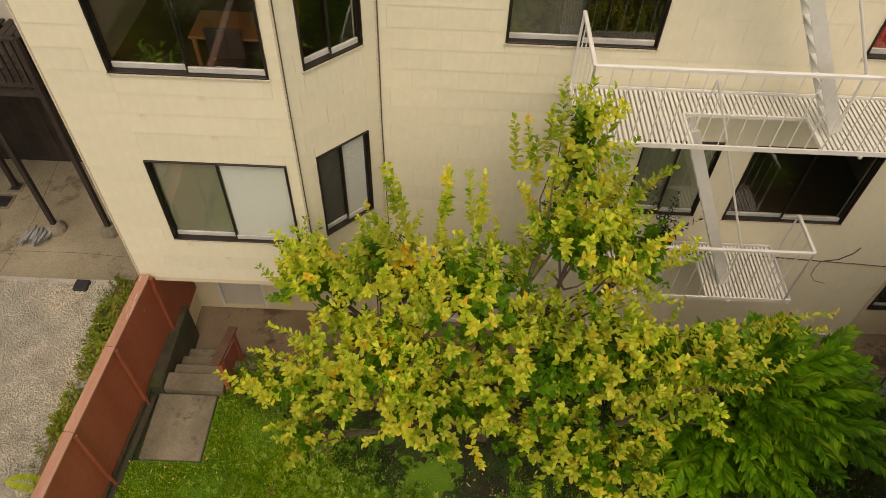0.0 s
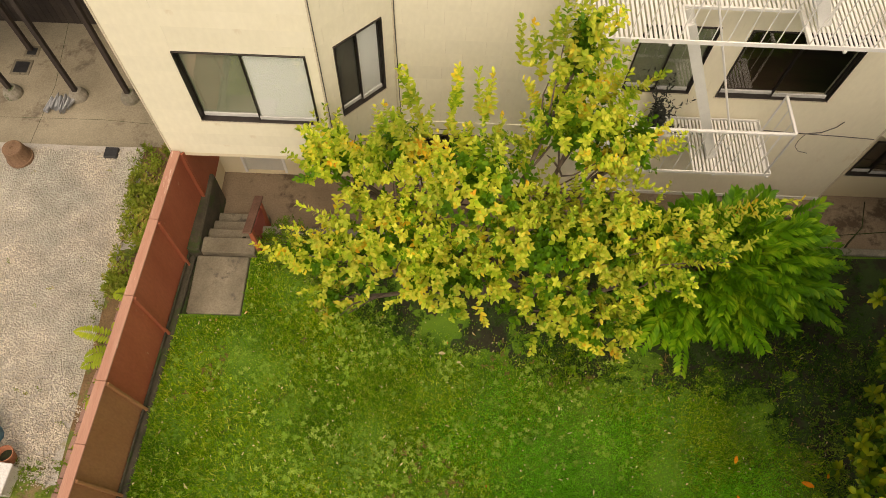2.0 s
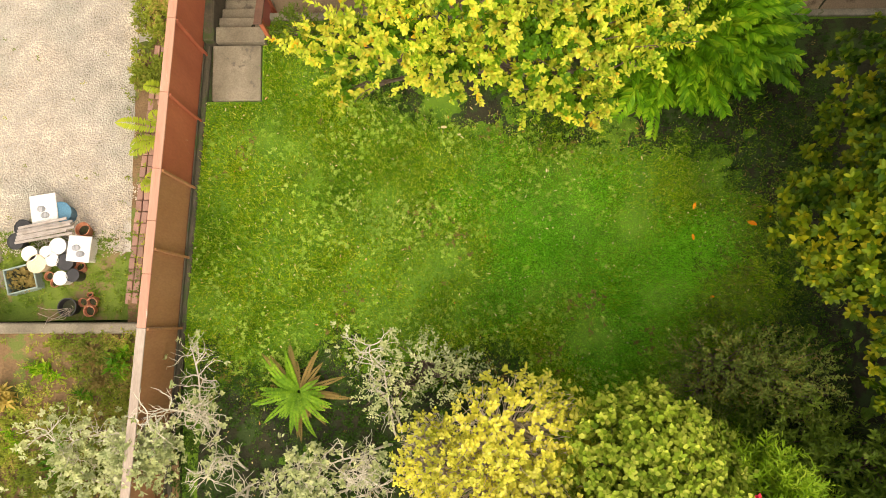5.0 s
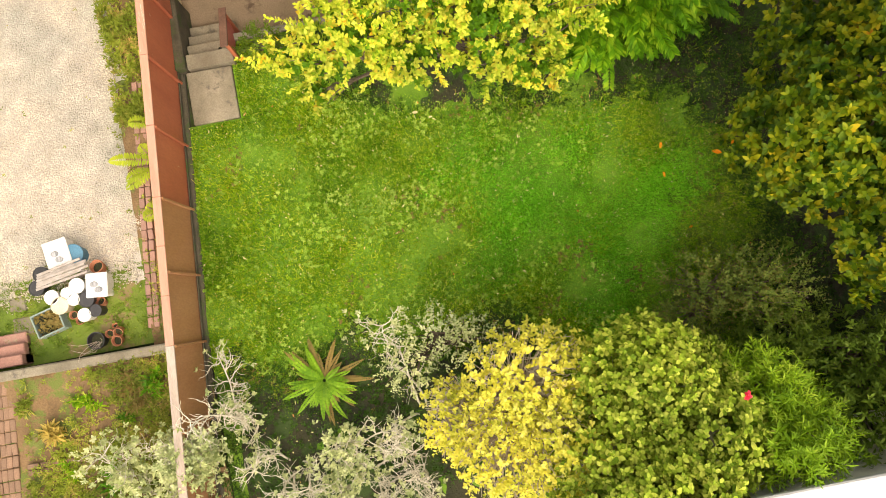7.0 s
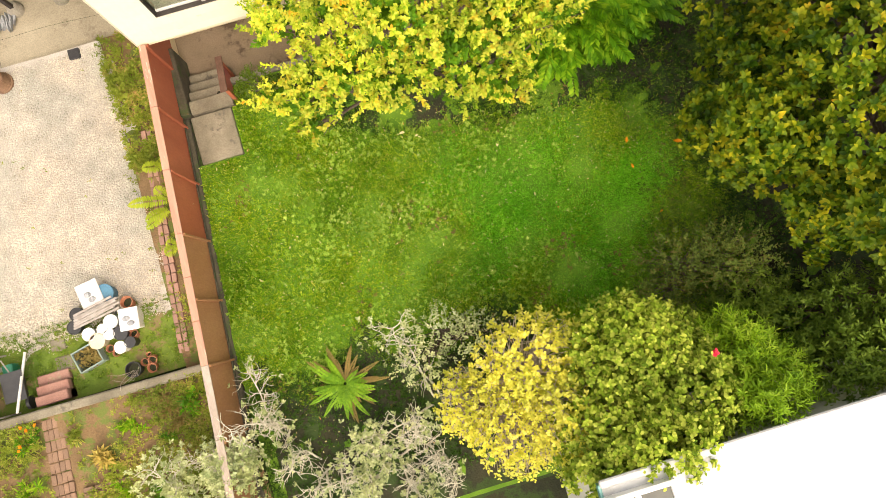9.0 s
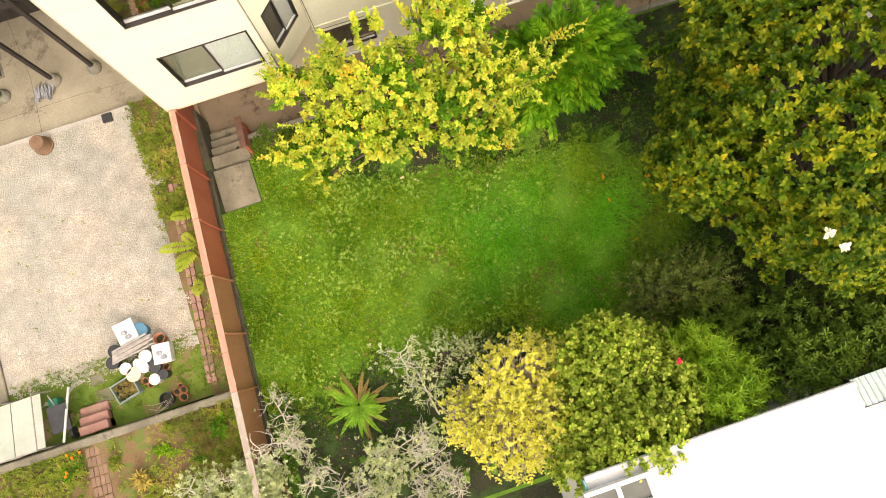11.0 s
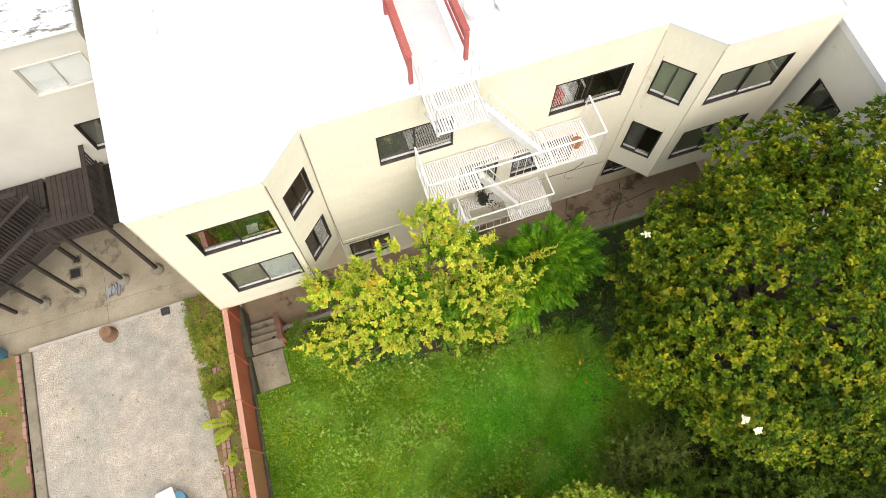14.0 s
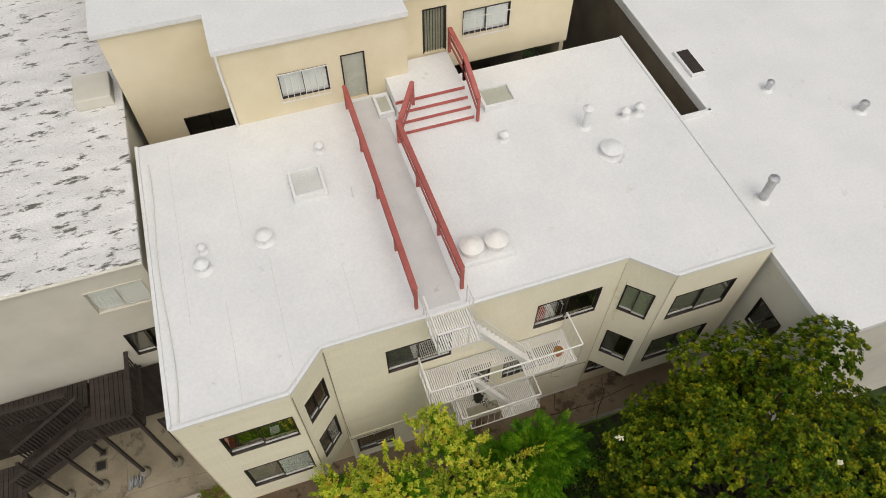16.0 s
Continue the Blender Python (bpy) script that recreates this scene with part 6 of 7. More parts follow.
weeds("soil_litter", "brown fallen leaves on the bare soil", -1.6, 9.5, -3.4, 5.6, LAWN + 0.03, 900, 0.07, L_FERNDRY, 3, cut=lambda x, y: (x > 5.3) | ((y > 3.5) & (x > -1.2)))
weeds("bed_margin_weeds", "scattered green weeds where the lawn thins out", 4.6, 7.6, -3.0, 4.2, LAWN + 0.01, 2600, 0.07, L_DARK, 7)
weeds("soil_cover", "creeping weeds on the soil, coloured dark for the trees' shade", -5.2, 7.5, -3.6, 5.8, LAWN + 0.0, 20000, 0.075, L_DARKCOVER, 7, cut=lambda x, y: (soil_and_shade(x, y) > -0.25) & inside(x, y))
weeds("bank_ivy", "dark ground cover along the lawn's foot", -3.2, 6.6, 5.3, 5.95, LAWN + 0.02, 500, 0.08, L_DARK)
for x, y, s, m, says in ((-8.1, -1.2, 0.45, L_STRAW, "clump of yellowed strap leaves"), (-6.6, -0.5, 0.3, L_FERNDRY, "withered brown plant"), (-6.65, -1.2, 0.25, L_LANCE, "small leafy green plant"), (-7.1, -2.3, 0.5, L_LANCE, "bushy dark green plant"), (-9.7, -0.5, 0.35, L_LANCE, "green marigold plant"), (-8.6, -0.6, 0.3, L_WEED, "low green plant"), (-7.4, -0.75, 0.35, L_GRASS, "spreading green plant"), (-7.9, -2.0, 0.3, L_GRASS, "spreading green plant"), (-6.0, -0.6, 0.4, L_LANCE, "light green leafy plant"), (-6.4, -0.9, 0.35, L_FERNDRY, "withered brown plant"), (-9.9, -1.6, 0.4, L_GRASS, "spreading green plant")):
    t = empty("garden_plant", x, y, 0.1, label=says + " in the bed", category="plant", group="bed plants")
    q = np.array([[x, y, 0.08]]) + RNG.normal(0, s * 0.25, (9, 3)) * np.array([1, 1, 0.1])
    leaf_part("leaves", [shoots(q, rand_dirs(9, 1.8), s * 0.5, 12, s * 0.6, s * 0.07, 0.9)], m, t)
for x, y in ((-9.55, -0.12), (-9.45, -0.2), (-9.65, -0.5), (-9.25, -0.15), (-9.7, -0.58)):
    t = empty("marigold", x, y, 0.3, label="orange marigold flower in the bed", category="flower", group="marigolds")
    leaf_part("petals", [shoots(np.array([[x, y, 0.38]] * 2), unit(np.array([[0, 0, 1.0]] * 2)), 0.02, 7, 0.05, 0.02, 1.2)], L_PETALO, t)
    part_at("stem", Build().tube([(x, y, 0.05), (x, y, 0.38)], 0.006, 5), M_BARK, t)


# ---------------------------------------------------------------- neighbour's yard
def brick_row(thing, points, z, long, wide, high, gap, m, across=False):
    """Bricks laid one after another along a line; they share two meshes."""
    shared = [Build().box(-long / 2, long / 2, -wide / 2, wide / 2, 0, high, 0.008).mesh("brick", m) for _ in range(2)]
    for (x0, y0), (x1, y1) in zip(points, points[1:]):
        far = math.dist((x0, y0), (x1, y1))
        n, a = int(far / (long + gap)), math.atan2(y1 - y0, x1 - x0)
        for k in range(n):
            t = (k + 0.5) / n
            ob = new("brick", shared[k % 2])
            ob.parent = thing
            o = thing.matrix_basis.translation
            ob.matrix_basis = Matrix.Translation((x0 + (x1 - x0) * t - o.x, y0 + (y1 - y0) * t - o.y, z + RNG.uniform(-0.012, 0.012) - o.z)) @ Matrix.Rotation(a + RNG.normal(0, 0.04), 4, "Z")


edging = empty("brick_edging", -6.0, 3, GRAVEL, label="row of weathered salmon bricks edging the fence bed", category="edging")
for off in (0.0, 0.13):
    brick_row(edging, [(-5.72 + off, 5.6), (-6.16 + off, 0.45)], GRAVEL - 0.02, 0.21, 0.11, 0.09, 0.012, M_BRICK)
edging2 = empty("brick_edging", -11.2, 4.5, GRAVEL, label="brick and timber edging beside the gravel", category="edging")
brick_row(edging2, [(-11.32, 7.85), (-11.42, 1.6)], GRAVEL - 0.02, 0.21, 0.11, 0.10, 0.012, M_BRICK)
part_at("timber", Build().beam((-11.05, 7.85, GRAVEL + 0.04), (-11.12, 1.6, GRAVEL + 0.04), 0.3, 0.1, c=0.02), M_CONCL, edging2, "grey-brown timber edge")
tagged(part("retaining_wall", Build().beam((-15, 0.12, -0.15), (-5.0, -0.02, -0.15), 0.2, 0.66, c=0.03), M_CONCL), "low rendered retaining wall before the garden bed", "wall", kind="structure")
bsteps = empty("yard_steps", -9.0, 0.45, GRAVEL, label="three worn pink concrete steps up to the garden bed", category="steps")
for k in range(3):
    part_at("step", Build().box(-9.36, -8.64, 0.2, 0.86 - 0.22 * k, -0.7, GRAVEL + 0.13 * (k + 1), 0.02), M_PINKCONC, bsteps)
path1 = empty("brick_path", -9.05, -1.2, 0.1, label="worn brick path through the garden bed", category="path")
for r in range(4):
    brick_row(path1, [(-9.22 + 0.115 * r, -0.10), (-9.42 + 0.115 * r, -3.4)], 0.035, 0.215, 0.108, 0.06, 0.008, M_BRICKPATH)
path2 = empty("brick_path", -7.6, -1.9, 0.1, label="narrow brick edging across the garden bed", category="path")
for r in range(2):
    brick_row(path2, [(-8.75, -1.78 - 0.12 * r), (-5.6, -1.92 - 0.12 * r)], 0.055, 0.215, 0.10, 0.07, 0.012, M_BRICKPATH)
for x, y, w in ((-8.79, 1.42, 0.33), (-8.72, 0.98, 0.42)):
    tagged(part("stepping_stone", Build().box(x - w / 2, x + w / 2, y - w * 0.42, y + w * 0.42, GRAVEL - 0.03, GRAVEL + 0.035, 0.015), M_CONCL), "square concrete stepping stone in mossy grass", "slab", group="stepping stones")


def bucket(x, y, r, h, m, name, label, lid=False, z=GRAVEL, tip=0.0, group="", cat="bucket", wall=0.9):
    t = empty(name, x, y, z, label=label, category=cat, group=group)
    t.rotation_euler = (tip, 0, 0)
    if lid:
        part("body", Build().lathe(0, 0, [(r * 0.85, 0), (r, h)], 18), m, t)
        part("lid", Build().lathe(0, 0, [(r * 1.06, h - 0.025), (r * 1.07, h + 0.012), (r * 0.95, h + 0.012), (r * 0.93, h + 0.002)], 18), m, t)
    else:
        part("body", Build().lathe(0, 0, [(r * 0.75, 0), (r * 0.95, h * 0.85), (r, h * 0.86), (r, h), (r * wall, h), (r * 0.66, 0.05)], 18), m, t)
        part("soil", Build().lathe(0, 0, [(r * 0.7, h * 0.3), (r * 0.78, h * 0.55), (0.01, h * 0.57)], 14), M_SOIL, t)
    return t


for x, y, r, m, says in ((-7.40, 1.56, 0.15, M_WHITEPL, "white"), (-7.62, 1.45, 0.11, M_WHITEPL, "small white"), (-7.93, 1.42, 0.14, M_WHITEPL, "white"), (-7.79, 1.23, 0.17, M_CREAMPL, "yellowed"), (-7.50, 1.30, 0.12, M_WHITEPL, "white"), (-7.33, 0.95, 0.13, M_WHITEPL, "white"), (-8.08, 1.92, 0.15, M_BLACKPL, "black"), (-8.20, 1.66, 0.15, M_BLACKPL, "black"), (-7.10, 1.00, 0.12, M_BLACKPL, "black"), (-7.25, 1.25, 0.15, M_BLACKPL, "black"), (-7.38, 2.2, 0.2, M_BLUEPL, "blue")):
    bucket(x, y, r, 0.30, m, "bucket", says + " plastic bucket with a lid in the clutter", True, group="buckets")
for x, y, r, says in ((-6.98, 1.84, 0.14, "in the clutter"), (-7.04, 1.13, 0.10, "in the clutter"), (-7.52, 0.88, 0.08, "on mossy grass"), (-7.62, 1.0, 0.09, "on mossy grass"), (-6.96, 0.52, 0.09, "by the wall"), (-6.78, 0.54, 0.10, "by the wall"), (-6.82, 0.34, 0.11, "by the wall"), (-6.86, 0.6, 0.06, "by the wall")):
    bucket(x, y, r, r * 1.7, M_TERRA, "flower_pot", "terracotta flower pot " + says, group="terracotta pots", cat="plant pot", tip=RNG.uniform(-0.5, 0.5), z=GRAVEL + 0.02)
bucket(-7.2, 0.40, 0.18, 0.28, M_BLACKPL, "flower_pot", "black plastic pot with dry stalks by the wall", cat="plant pot")
b = Build()
for k in range(9):
    limb(b, (-7.2 + RNG.normal(0, 0.05), 0.4, GRAVEL + 0.1), (-7.2 + RNG.normal(0, 0.2), 0.2 + RNG.normal(0, 0.15), 0.25 + RNG.uniform(0, 0.2)), 0.006, 0.003, 0.1, 4, 3)
tagged(part("dry_stalks", b, M_TWIG), "dry brown stalks in a black pot", "twigs")
upturned = empty("flower_pot", -8.55, 7.62, GRAVEL, label="large brown clay pot upturned on the gravel", category="plant pot")
part("body", Build().lathe(0, 0, [(0.25, 0), (0.255, 0.07), (0.235, 0.075), (0.19, 0.36), (0.175, 0.38), (0.04, 0.378), (0.03, 0.36)], 20), M_RUST, upturned)



def tray(name, label, x, y, w, d, h, turn, m, z=GRAVEL):
    t = empty(name, x, y, z, label=label, category="container")
    t.rotation_euler = (0, 0, turn)
    b = Build().box(-w / 2, w / 2, -d / 2, d / 2, 0, 0.03, 0.01)
    for a in ((-w / 2, w / 2, -d / 2, -d / 2 + 0.03), (-w / 2, w / 2, d / 2 - 0.03, d / 2), (-w / 2, -w / 2 + 0.03, -d / 2 + 0.03, d / 2 - 0.03), (w / 2 - 0.03, w / 2, -d / 2 + 0.03, d / 2 - 0.03)):
        b.box(*a, 0.03, h, 0.008)
    part("tub", b, m, t)
    return t


tub = tray("planter_tub", "grey-green plastic tub filled with brown leaves", -8.1, 0.95, 0.58, 0.5, 0.28, 0.25, M_TEALTUB)
part("leaf_litter", Build().box(-0.25, 0.25, -0.21, 0.21, 0.03, 0.2, 0.03), M_SOIL, tub)
q = np.stack([RNG.uniform(-0.23, 0.23, 160), RNG.uniform(-0.2, 0.2, 160), np.full(160, 0.21)], 1)
lf = leaf_part("dead_leaves", [leaf_arrays(q, rand_dirs(160, 0.3), rand_dirs(160, 2), 0.09, 0.03)], L_FERNDRY, None)
lf.parent = tub
for x, y, w, d, turn in ((-7.68, 2.25, 0.50, 0.62, 0.15), (-6.99, 1.50, 0.44, 0.50, -0.1)):
    t = empty("storage_box", x, y, GRAVEL, label="white plastic storage box with a lid in the clutter", category="box", group="storage boxes")
    t.rotation_euler = (0, 0, turn)
    part("body", Build().box(-w / 2 + 0.02, w / 2 - 0.02, -d / 2 + 0.02, d / 2 - 0.02, 0, 0.3, 0.02), M_WHITEPL, t)
    part("lid", Build().box(-w / 2, w / 2, -d / 2, d / 2, 0.3, 0.335, 0.012), M_WHITEPL, t)
    for dx, dy in ((0.03, -0.1), (-0.05, 0.02)):
        tagged(part("rag", Build().lathe(x + dx, y + dy, [(0.09, GRAVEL + 0.336), (0.07, GRAVEL + 0.36), (0.02, GRAVEL + 0.365)], 9, 0.7), M_TARP), "dark grey rag lying on a white lid", "rag", group="rags")
for k in range(6):
    o = 0.055 * k
    tagged(part("board", Build().beam((-8.18 + 0.3 * o, 1.62 + o, GRAVEL + 0.36 + 0.01 * k), (-7.1 - 0.2 * o + RNG.uniform(-0.1, 0.1), 1.80 + o, GRAVEL + 0.37 + 0.01 * k), 0.05, 0.025, c=0.004), M_GREYWOOD), "silvered scrap board lying across the buckets", "board", group="scrap boards")
pole = tagged(part("garden_pole", Build().tube([(-9.40, 1.45, GRAVEL + 0.25), (-9.50, 0.2, GRAVEL + 0.85)], 0.03, 8), M_WHITEPL), "pale plastic pole leaning on the wall", "pole")
cold = empty("cold_frame", -10.6, 0.85, GRAVEL, label="cold frame with cloudy panels and thin posts", category="cold frame")
for x0, x1 in ((-11.9, -10.72), (-10.70, -9.98)):
    part_at("panel", Build().hull8([(x0, 0.22, 0.35), (x1, 0.22, 0.35), (x1, 1.5, 0.05), (x0, 1.5, 0.05), (x0, 0.22, 0.37), (x1, 0.22, 0.37), (x1, 1.5, 0.07), (x0, 1.5, 0.07)]), M_FROST, cold)
for x in (-11.9, -10.71, -9.97):
    part_at("post", Build().tube([(x, 0.2, GRAVEL - 0.05), (x, 0.2, 0.75)], 0.022, 6), M_GREYWOOD, cold)
    part_at("post", Build().tube([(x, 1.52, GRAVEL - 0.05), (x, 1.52, 0.45)], 0.022, 6), M_GREYWOOD, cold)
part_at("crossbar", Build().tube([(-11.9, 0.2, 0.74), (-9.97, 0.2, 0.74)], 0.015, 6), M_GREYWOOD, cold)
part_at("crossbar", Build().tube([(-9.97, 0.2, 0.74), (-9.97, 1.52, 0.44)], 0.015, 6), M_GREYWOOD, cold)
barrow = empty("wheelbarrow", -9.65, 0.65, GRAVEL, label="black wheelbarrow resting by the wall", category="wheelbarrow")
part_at("tray", Build().hull8([(-9.82, 0.55, -0.1), (-9.5, 0.55, -0.1), (-9.5, 0.95, -0.1), (-9.82, 0.95, -0.1), (-9.9, 0.45, 0.12), (-9.42, 0.45, 0.12), (-9.42, 1.1, 0.12), (-9.9, 1.1, 0.12)]), M_BLACKPL, barrow)
part_at("wheel", Build().tube([(-9.62, 0.36, GRAVEL + 0.15), (-9.55, 0.36, GRAVEL + 0.15)], 0.15, 14), M_BLACKPL, barrow)
part_at("handle", Build().tube([(-9.6, 0.36, GRAVEL + 0.15), (-9.8, 1.4, 0.1)], 0.015, 6), M_GREYWOOD, barrow)
tagged(part("garden_crate", Build().box(-9.95, -9.72, 1.05, 1.3, GRAVEL, GRAVEL + 0.3, 0.02), M_GREENPL), "green plastic crate beside the wheelbarrow", "crate")
bucket(-11.9, 8.1, 0.26, 0.55, M_BLUEPL, "rain_barrel", "blue plastic barrel on the patio", True, z=PATIO, cat="barrel")
drain = empty("drain_box", -6.8, 7.82, PATIO, label="dark plastic drain box at the gravel's edge", category="drain")
part_at("box", Build().box(-6.93, -6.67, 7.70, 7.94, PATIO, GRAVEL + 0.06, 0.01), M_BLACKPL, drain)
for x, y, s in ((-9.35, 10.05, 0.3), (-9.25, 10.5, 0.2)):
    d = empty("drain_cover", x, y, PATIO, label="square dark drain cover in the concrete", category="drain", group="drain covers")
    part_at("rim", Build().box(x - s / 2 - 0.06, x + s / 2 + 0.06, y - s / 2 - 0.06, y + s / 2 + 0.06, PATIO, PATIO + 0.012, 0.004), M_CONCL, d)
    part_at("grate", Build().box(x - s / 2, x + s / 2, y - s / 2, y + s / 2, PATIO + 0.013, PATIO + 0.018), M_BLACKPL, d)
cloth = Build()
zig = [(-8.45 + 0.045 * k, 8.9 + (0.36 if k % 2 else 0.0) + RNG.uniform(-0.06, 0.06), PATIO + 0.06 + RNG.uniform(0, 0.05)) for k in range(12)]
cloth.tube(zig, [0.055] * 12, 7)
tagged(part("folded_cloth", cloth, M_TARP), "heap of striped grey cloth on the concrete", "cloth")
b = Build()
for pts in ([(-16, 8.9), (-11, 8.7), (-7.3, 8.75), (-4.8, 8.6)], [(-8.6, 7.95), (-8.5, 9.6), (-8.7, 11.4)]):
    b.tube([(x, y, PATIO) for x, y in pts], 0.004, 4)
tagged(part("patio_joints", b, M_SOIL), "dark joints in the patio concrete", "joint", kind="structure")
b = Build()
for pts in ([(6.3, 6.1), (6.5, 6.6), (6.35, 7.0), (6.6, 7.5)], [(7.6, 6.1), (7.9, 6.5), (8.3, 6.9), (8.5, 7.5)], [(5.2, 6.9), (6.4, 6.75), (7.8, 6.7), (9.5, 6.9)]):
    b.tube([(x, y, PATH_Z) for x, y in pts], [0.012, 0.02, 0.01, 0.015], 4)
tagged(part("path_cracks", b, M_SOIL), "dark cracks across the concrete path", "crack", kind="structure")

# wooden back stair of the white house
stairs = empty("wooden_back_stair", -8.5, 10.3, PATIO, label="dark weathered wooden landing and stair on posts", category="stair")
for x, top in ((-6.82, 3.95), (-7.92, 3.95), (-9.3, 3.0), (-10.4, 3.0)):
    part_at("post", Build().box(x - 0.048, x + 0.048, 9.282, 9.378, PATIO, top, 0.008), M_DECK, stairs)
    part_at("footing", Build().lathe(x, 9.33, [(0.20, PATIO), (0.19, PATIO + 0.08), (0.12, PATIO + 0.20), (0.05, PATIO + 0.20)], 14), M_KERB, stairs, "round concrete footing")
DECK_Z = 2.95
x = -8.28
while x < -6.78:
    part_at("plank", Build().box(x, x + 0.135, 9.4, 11.45, DECK_Z - 0.04, DECK_Z, 0.006), M_DECK, stairs)
    x += 0.145
for y in (9.45, 10.4, 11.4):
    part_at("joist", Build().box(-8.3, -6.76, y - 0.03, y + 0.03, DECK_Z - 0.2, DECK_Z - 0.045), M_DECK, stairs)


def timber_rail(a, c, z0, z1, gap=0.13):
    part_at("handrail", Build().beam((*a, z0 + 1.0), (*c, z1 + 1.0), 0.13, 0.04, c=0.005), M_DECK, stairs)
    part_at("lower_rail", Build().beam((*a, z0 + 0.12), (*c, z1 + 0.12), 0.04, 0.08, c=0.005), M_DECK, stairs)
    n = int(math.dist(a, c) / gap)
    for k in range(1, n):
        t = k / n
        x, y, z = a[0] + (c[0] - a[0]) * t, a[1] + (c[1] - a[1]) * t, z0 + (z1 - z0) * t
        part_at("baluster", Build().box(x - 0.02, x + 0.02, y - 0.02, y + 0.02, z + 0.12, z + 1.0), M_DECK, stairs)


timber_rail((-6.80, 9.33), (-6.80, 11.45), DECK_Z, DECK_Z)
timber_rail((-6.80, 9.33), (-8.25, 9.33), DECK_Z, DECK_Z)
for y in (9.4, 10.35):
    part_at("stringer", Build().beam((-8.3, y, DECK_Z - 0.1), (-11.2, y, 0.75), 0.05, 0.26), M_DECK, stairs)
for k in range(11):
    part_at("tread", Build().box(-8.58 - 0.26 * k, -8.30 - 0.26 * k, 9.42, 10.33, DECK_Z - 0.23 - 0.2 * k, DECK_Z - 0.19 - 0.2 * k, 0.005), M_DECK, stairs)
timber_rail((-8.3, 9.36), (-11.2, 9.36), DECK_Z, 0.75)
timber_rail((-8.3, 10.38), (-11.2, 10.38), DECK_Z, 0.75)
x = -8.36
while x > -12.4:
    part_at("plank", Build().box(x - 0.135, x, 10.55, 11.45, DECK_Z - 0.04, DECK_Z, 0.006), M_DECK, stairs)
    x -= 0.145
timber_rail((-8.6, 10.55), (-12.4, 10.55), DECK_Z, DECK_Z)
for x in (-9.3, -12.3):
    part_at("post", Build().box(x - 0.05, x + 0.05, 10.5, 10.6, PATIO, DECK_Z + 1.0, 0.006), M_DECK, stairs)
x = -13.2
while x < -11.2:
    part_at("plank", Build().box(x, x + 0.135, 9.2, 10.4, 0.66, 0.70, 0.006), M_DECK, stairs)
    x += 0.145
part_at("joist", Build().box(-13.2, -11.2, 9.3, 9.36, 0.46, 0.655), M_DECK, stairs)
for x in (-13.1, -11.3):
    part_at("post", Build().box(x - 0.05, x + 0.05, 9.28, 9.38, PATIO, 0.46, 0.006), M_DECK, stairs)

gate = empty("side_gate", -5.75, 10.0, PATIO, label="dark slatted wooden gate between the houses", category="gate")
for k in range(15):
    part_at("slat", Build().box(-6.72 + 0.13 * k, -6.61 + 0.13 * k, 9.98, 10.01, PATIO + 0.05, 1.75, 0.004), M_DECK, gate)
for z in (-0.2, 1.5):
    part_at("rail", Build().box(-6.75, -4.76, 10.012, 10.06, z, z + 0.1, 0.005), M_DECK, gate)

# added boards that hide the pale wall and give the darkness under the stair
under = empty("under_stair_dark_boards", -9, 11.4, PATIO, label="dark boards added for the darkness below the wooden stair", category="wall")
for k in range(56):
    part_at("board", Build().box(-13.0 + 0.144 * k, -12.86 + 0.144 * k, 11.36, 11.39, PATIO, 2.85, 0.004), M_DECK, under)
wilted = empty("withered_plant", 3.35, 7.22, 1.93, label="withered dark plant in a black pot on the platform", category="plant")
part("pot", Build().lathe(0, 0, [(0.11, 0), (0.15, 0.28), (0.13, 0.28), (0.12, 0.2)], 14), M_BLACKPL, wilted)
leaf_part("leaves", [shoots(np.array([[3.35, 7.22, 2.2]] * 16) + RNG.normal(0, 0.06, (16, 3)), rand_dirs(16, 2.4), 0.95, 20, 0.11, 0.016, 1.3)], L_WILT, wilted)
leaf_part("leaves", [shoots(np.array([[5.55, 6.75, 5.05]] * 7), rand_dirs(7, 1.5), 0.16, 7, 0.08, 0.014)], L_WEED, pot)

# cables on the facade
b = Build().tube([(-1.90, YB - 0.04, 7.8), (-1.91, YB - 0.04, 5.0), (-1.9, YB - 0.04, 1.8)], 0.008, 5)
tagged(part("facade_cable", b, M_CABLE), "thin dark cable down the bay's corner", "cable", group="facade cables")
b = Build().tube([(-0.93, YM - 0.03, 7.8), (-0.94, YM - 0.03, 4.0), (-0.9, YM - 0.03, 1.3), (0.3, YM - 0.03, 1.28)], 0.008, 5)
tagged(part("facade_cable", b, M_CABLE), "thin dark cable in the corner of the wall", "cable", group="facade cables")
b = Build().tube([(4.9, YM - 0.03, 1.66), (5.6, YM - 0.03, 1.62), (6.2, YM - 0.03, 1.58), (6.45, YM - 0.03, 1.64), (6.62, YM - 0.03, 1.80), (6.68, YM - 0.03, 1.95)], 0.010, 5).tube([(6.2, YM - 0.03, 1.58), (6.16, YM - 0.04, 1.40), (6.18, YM - 0.04, 1.22), (6.3, YM - 0.04, 1.08), (6.5, YM - 0.04, 1.02)], 0.006, 5).tube([(6.2, YM - 0.03, 1.58), (6.8, YM - 0.03, 1.55), (7.45, YM - 0.03, 1.5)], 0.008, 5)
tagged(part("facade_cable", b, M_CABLE), "loose dark cable looping on the wall", "cable", group="facade cables")

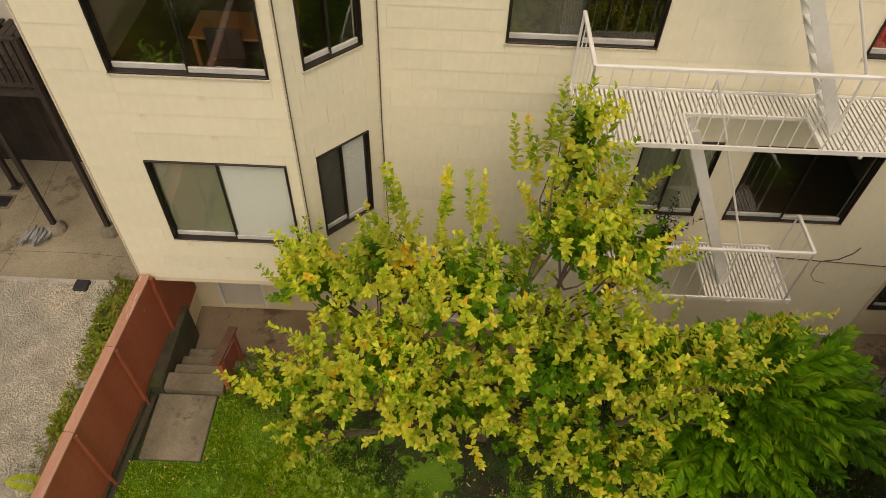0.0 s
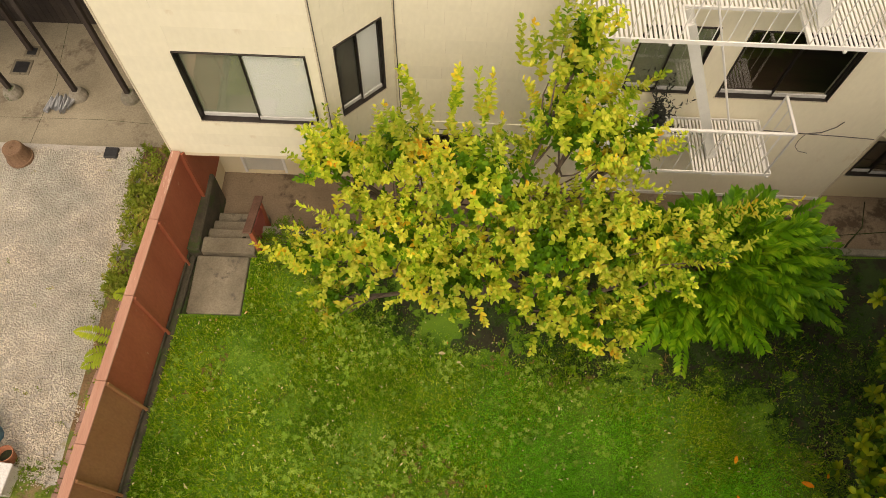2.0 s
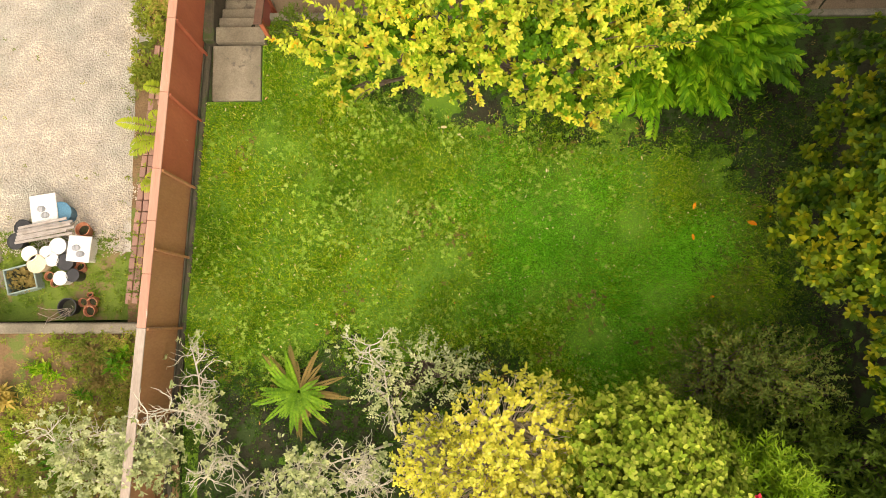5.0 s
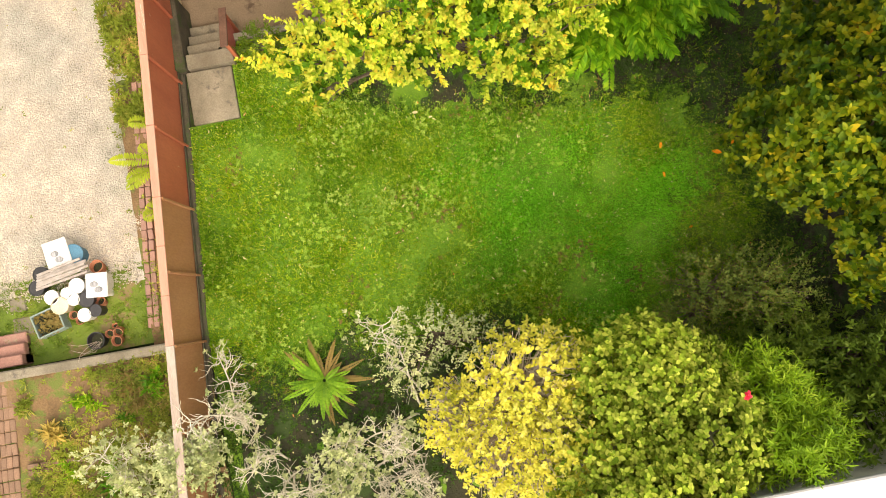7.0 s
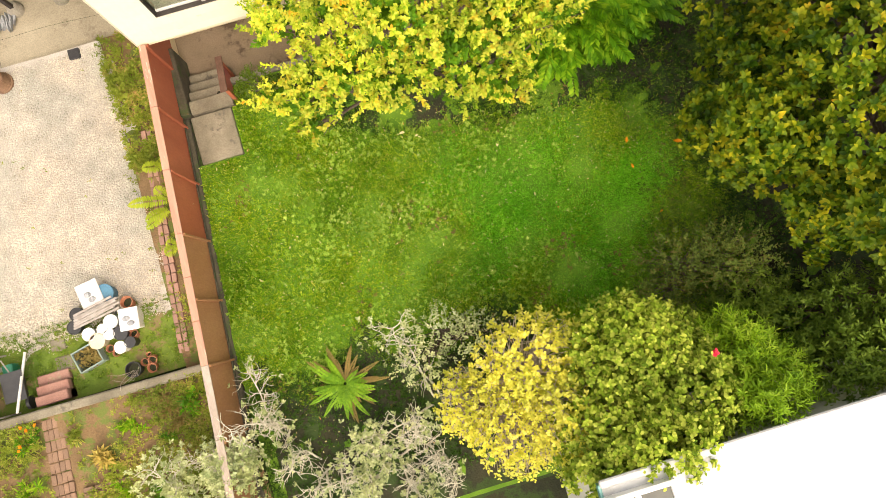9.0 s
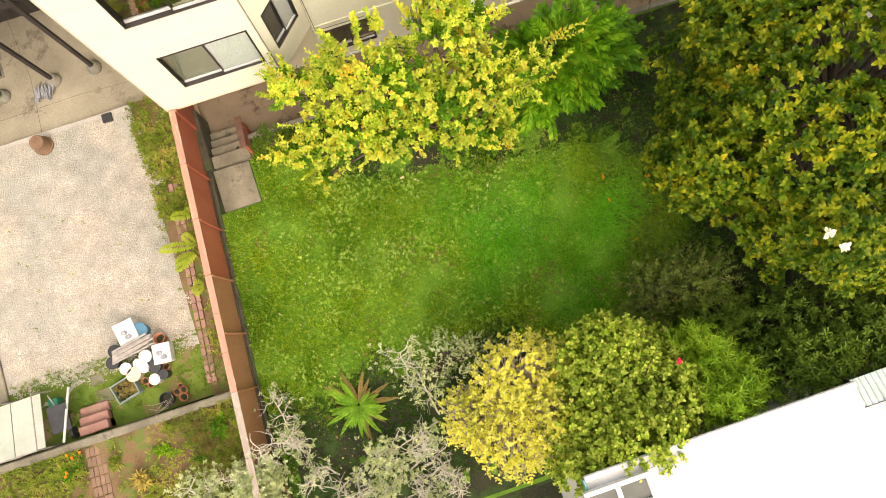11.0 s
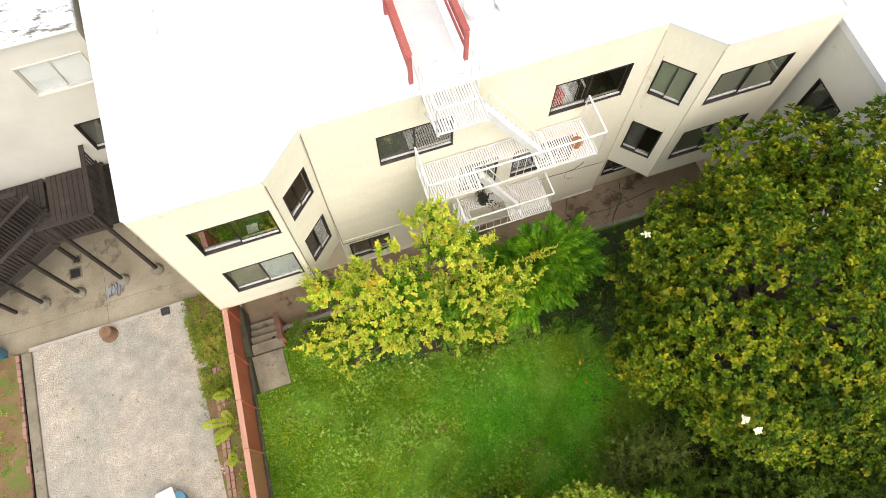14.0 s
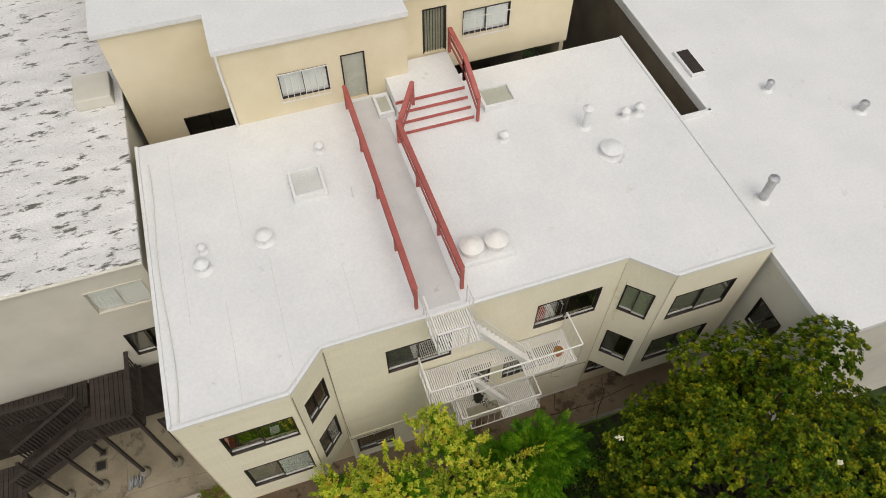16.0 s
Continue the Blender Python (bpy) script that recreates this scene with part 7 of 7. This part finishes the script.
# a few furnishings behind the windows
desk = empty("desk", -2.6, 7.5, 4.7, label="orange wooden desk behind the upper window", category="desk")
part_at("tabletop", Build().box(-3.2, -2.2, 7.3, 7.9, 5.40, 5.44, 0.008), M_WOODTABLE, desk)
for x, y in ((-3.15, 7.35), (-2.25, 7.35), (-3.15, 7.85), (-2.25, 7.85)):
    part_at("leg", Build().box(x - 0.025, x + 0.025, y - 0.025, y + 0.025, 4.7, 5.4, 0.004), M_WOODTABLE, desk)
chair = empty("chair", -2.75, 7.05, 4.7, label="dark chair with a white paper on its seat", category="chair")
part_at("seat", Build().box(-2.97, -2.53, 6.85, 7.25, 5.10, 5.15, 0.01), M_BLACKPL, chair)
part_at("backrest", Build().box(-2.97, -2.53, 7.22, 7.26, 5.2, 5.6, 0.01), M_BLACKPL, chair)
for x, y in ((-2.93, 6.9), (-2.57, 6.9), (-2.93, 7.2), (-2.57, 7.2)):
    part_at("leg", Build().box(x - 0.02, x + 0.02, y - 0.02, y + 0.02, 4.7, 5.1, 0.004), M_BLACKPL, chair)
tagged(part("paper", Build().box(-2.88, -2.62, 6.9, 7.12, 5.152, 5.158), M_PAPER), "white paper lying on a dark chair", "paper")
hp = empty("house_plant", -3.6, 7.1, 4.7, label="green house plant behind the upper window", category="plant")
leaf_part("leaves", [shoots(np.array([[-3.6, 7.1, 5.0]] * 12) + RNG.normal(0, 0.08, (12, 3)), rand_dirs(12, 1.2), 0.35, 9, 0.16, 0.03)], L_LANCE, hp)
part_at("pot", Build().lathe(-3.6, 7.1, [(0.1, 4.7), (0.14, 5.0), (0.12, 5.0)], 14), M_TERRA, hp)
for x, y, z, m, w, says in ((5.35, 7.95, 4.7, M_RED, 0.2, "red bag behind the window"), (5.75, 8.1, 4.7, M_PAPER, 0.22, "white box behind the window"), (8.1, 7.75, 4.7, M_WOODTABLE, 0.25, "brown wooden box behind the bay window")):
    t = empty("storage_box", x, y, z, label=says, category="box", group="indoor boxes")
    part("body", Build().box(-w, w, -0.15, 0.15, 0, 0.95, 0.02), m, t)

# ---------------------------------------------------------------- siding, piece by piece
COUNT = 0
STANDARD = shingle_build(0.615, 0.2935).mesh("shingle", M_SIDING)
rest = Build()
wall_parts = {}
for key, f in FACES.items():
    wall = under_building("wall", f.wall(), M_CORE, "outer wall behind cream shingle siding")
    near = key in ("west_bay", "west_cant", "middle")
    for u0, u1, z0, z1 in f.shingles(wide=3.1 if "bay" in key else 0.615, first=0.274 if key == "middle" else 0.265, seed=len(key)):
        m = f.matrix(u0, 0.0005, z0)
        if near and COUNT < 298 and (key != "middle" or (u0 < 3.6 and z0 > 2.4)):
            full = abs(u1 - u0 - 0.615) < 1e-4 and abs(z1 - z0 - 0.2935) < 1e-4
            ob = new("shingle", STANDARD if full else shingle_build(u1 - u0, z1 - z0).mesh("shingle", M_SIDING))
            ob.parent = wall
            ob.matrix_basis = Matrix.Translation(-building.location) @ m
            COUNT += 1
        else:
            s = shingle_build(u1 - u0, z1 - z0)
            rest.add([m @ Vector(p) for p in s.v], s.f)
more = under_building("shingle_rest", rest, M_SIDING, "cream cement shingles in staggered courses")
tagged(more, kind="stuff")
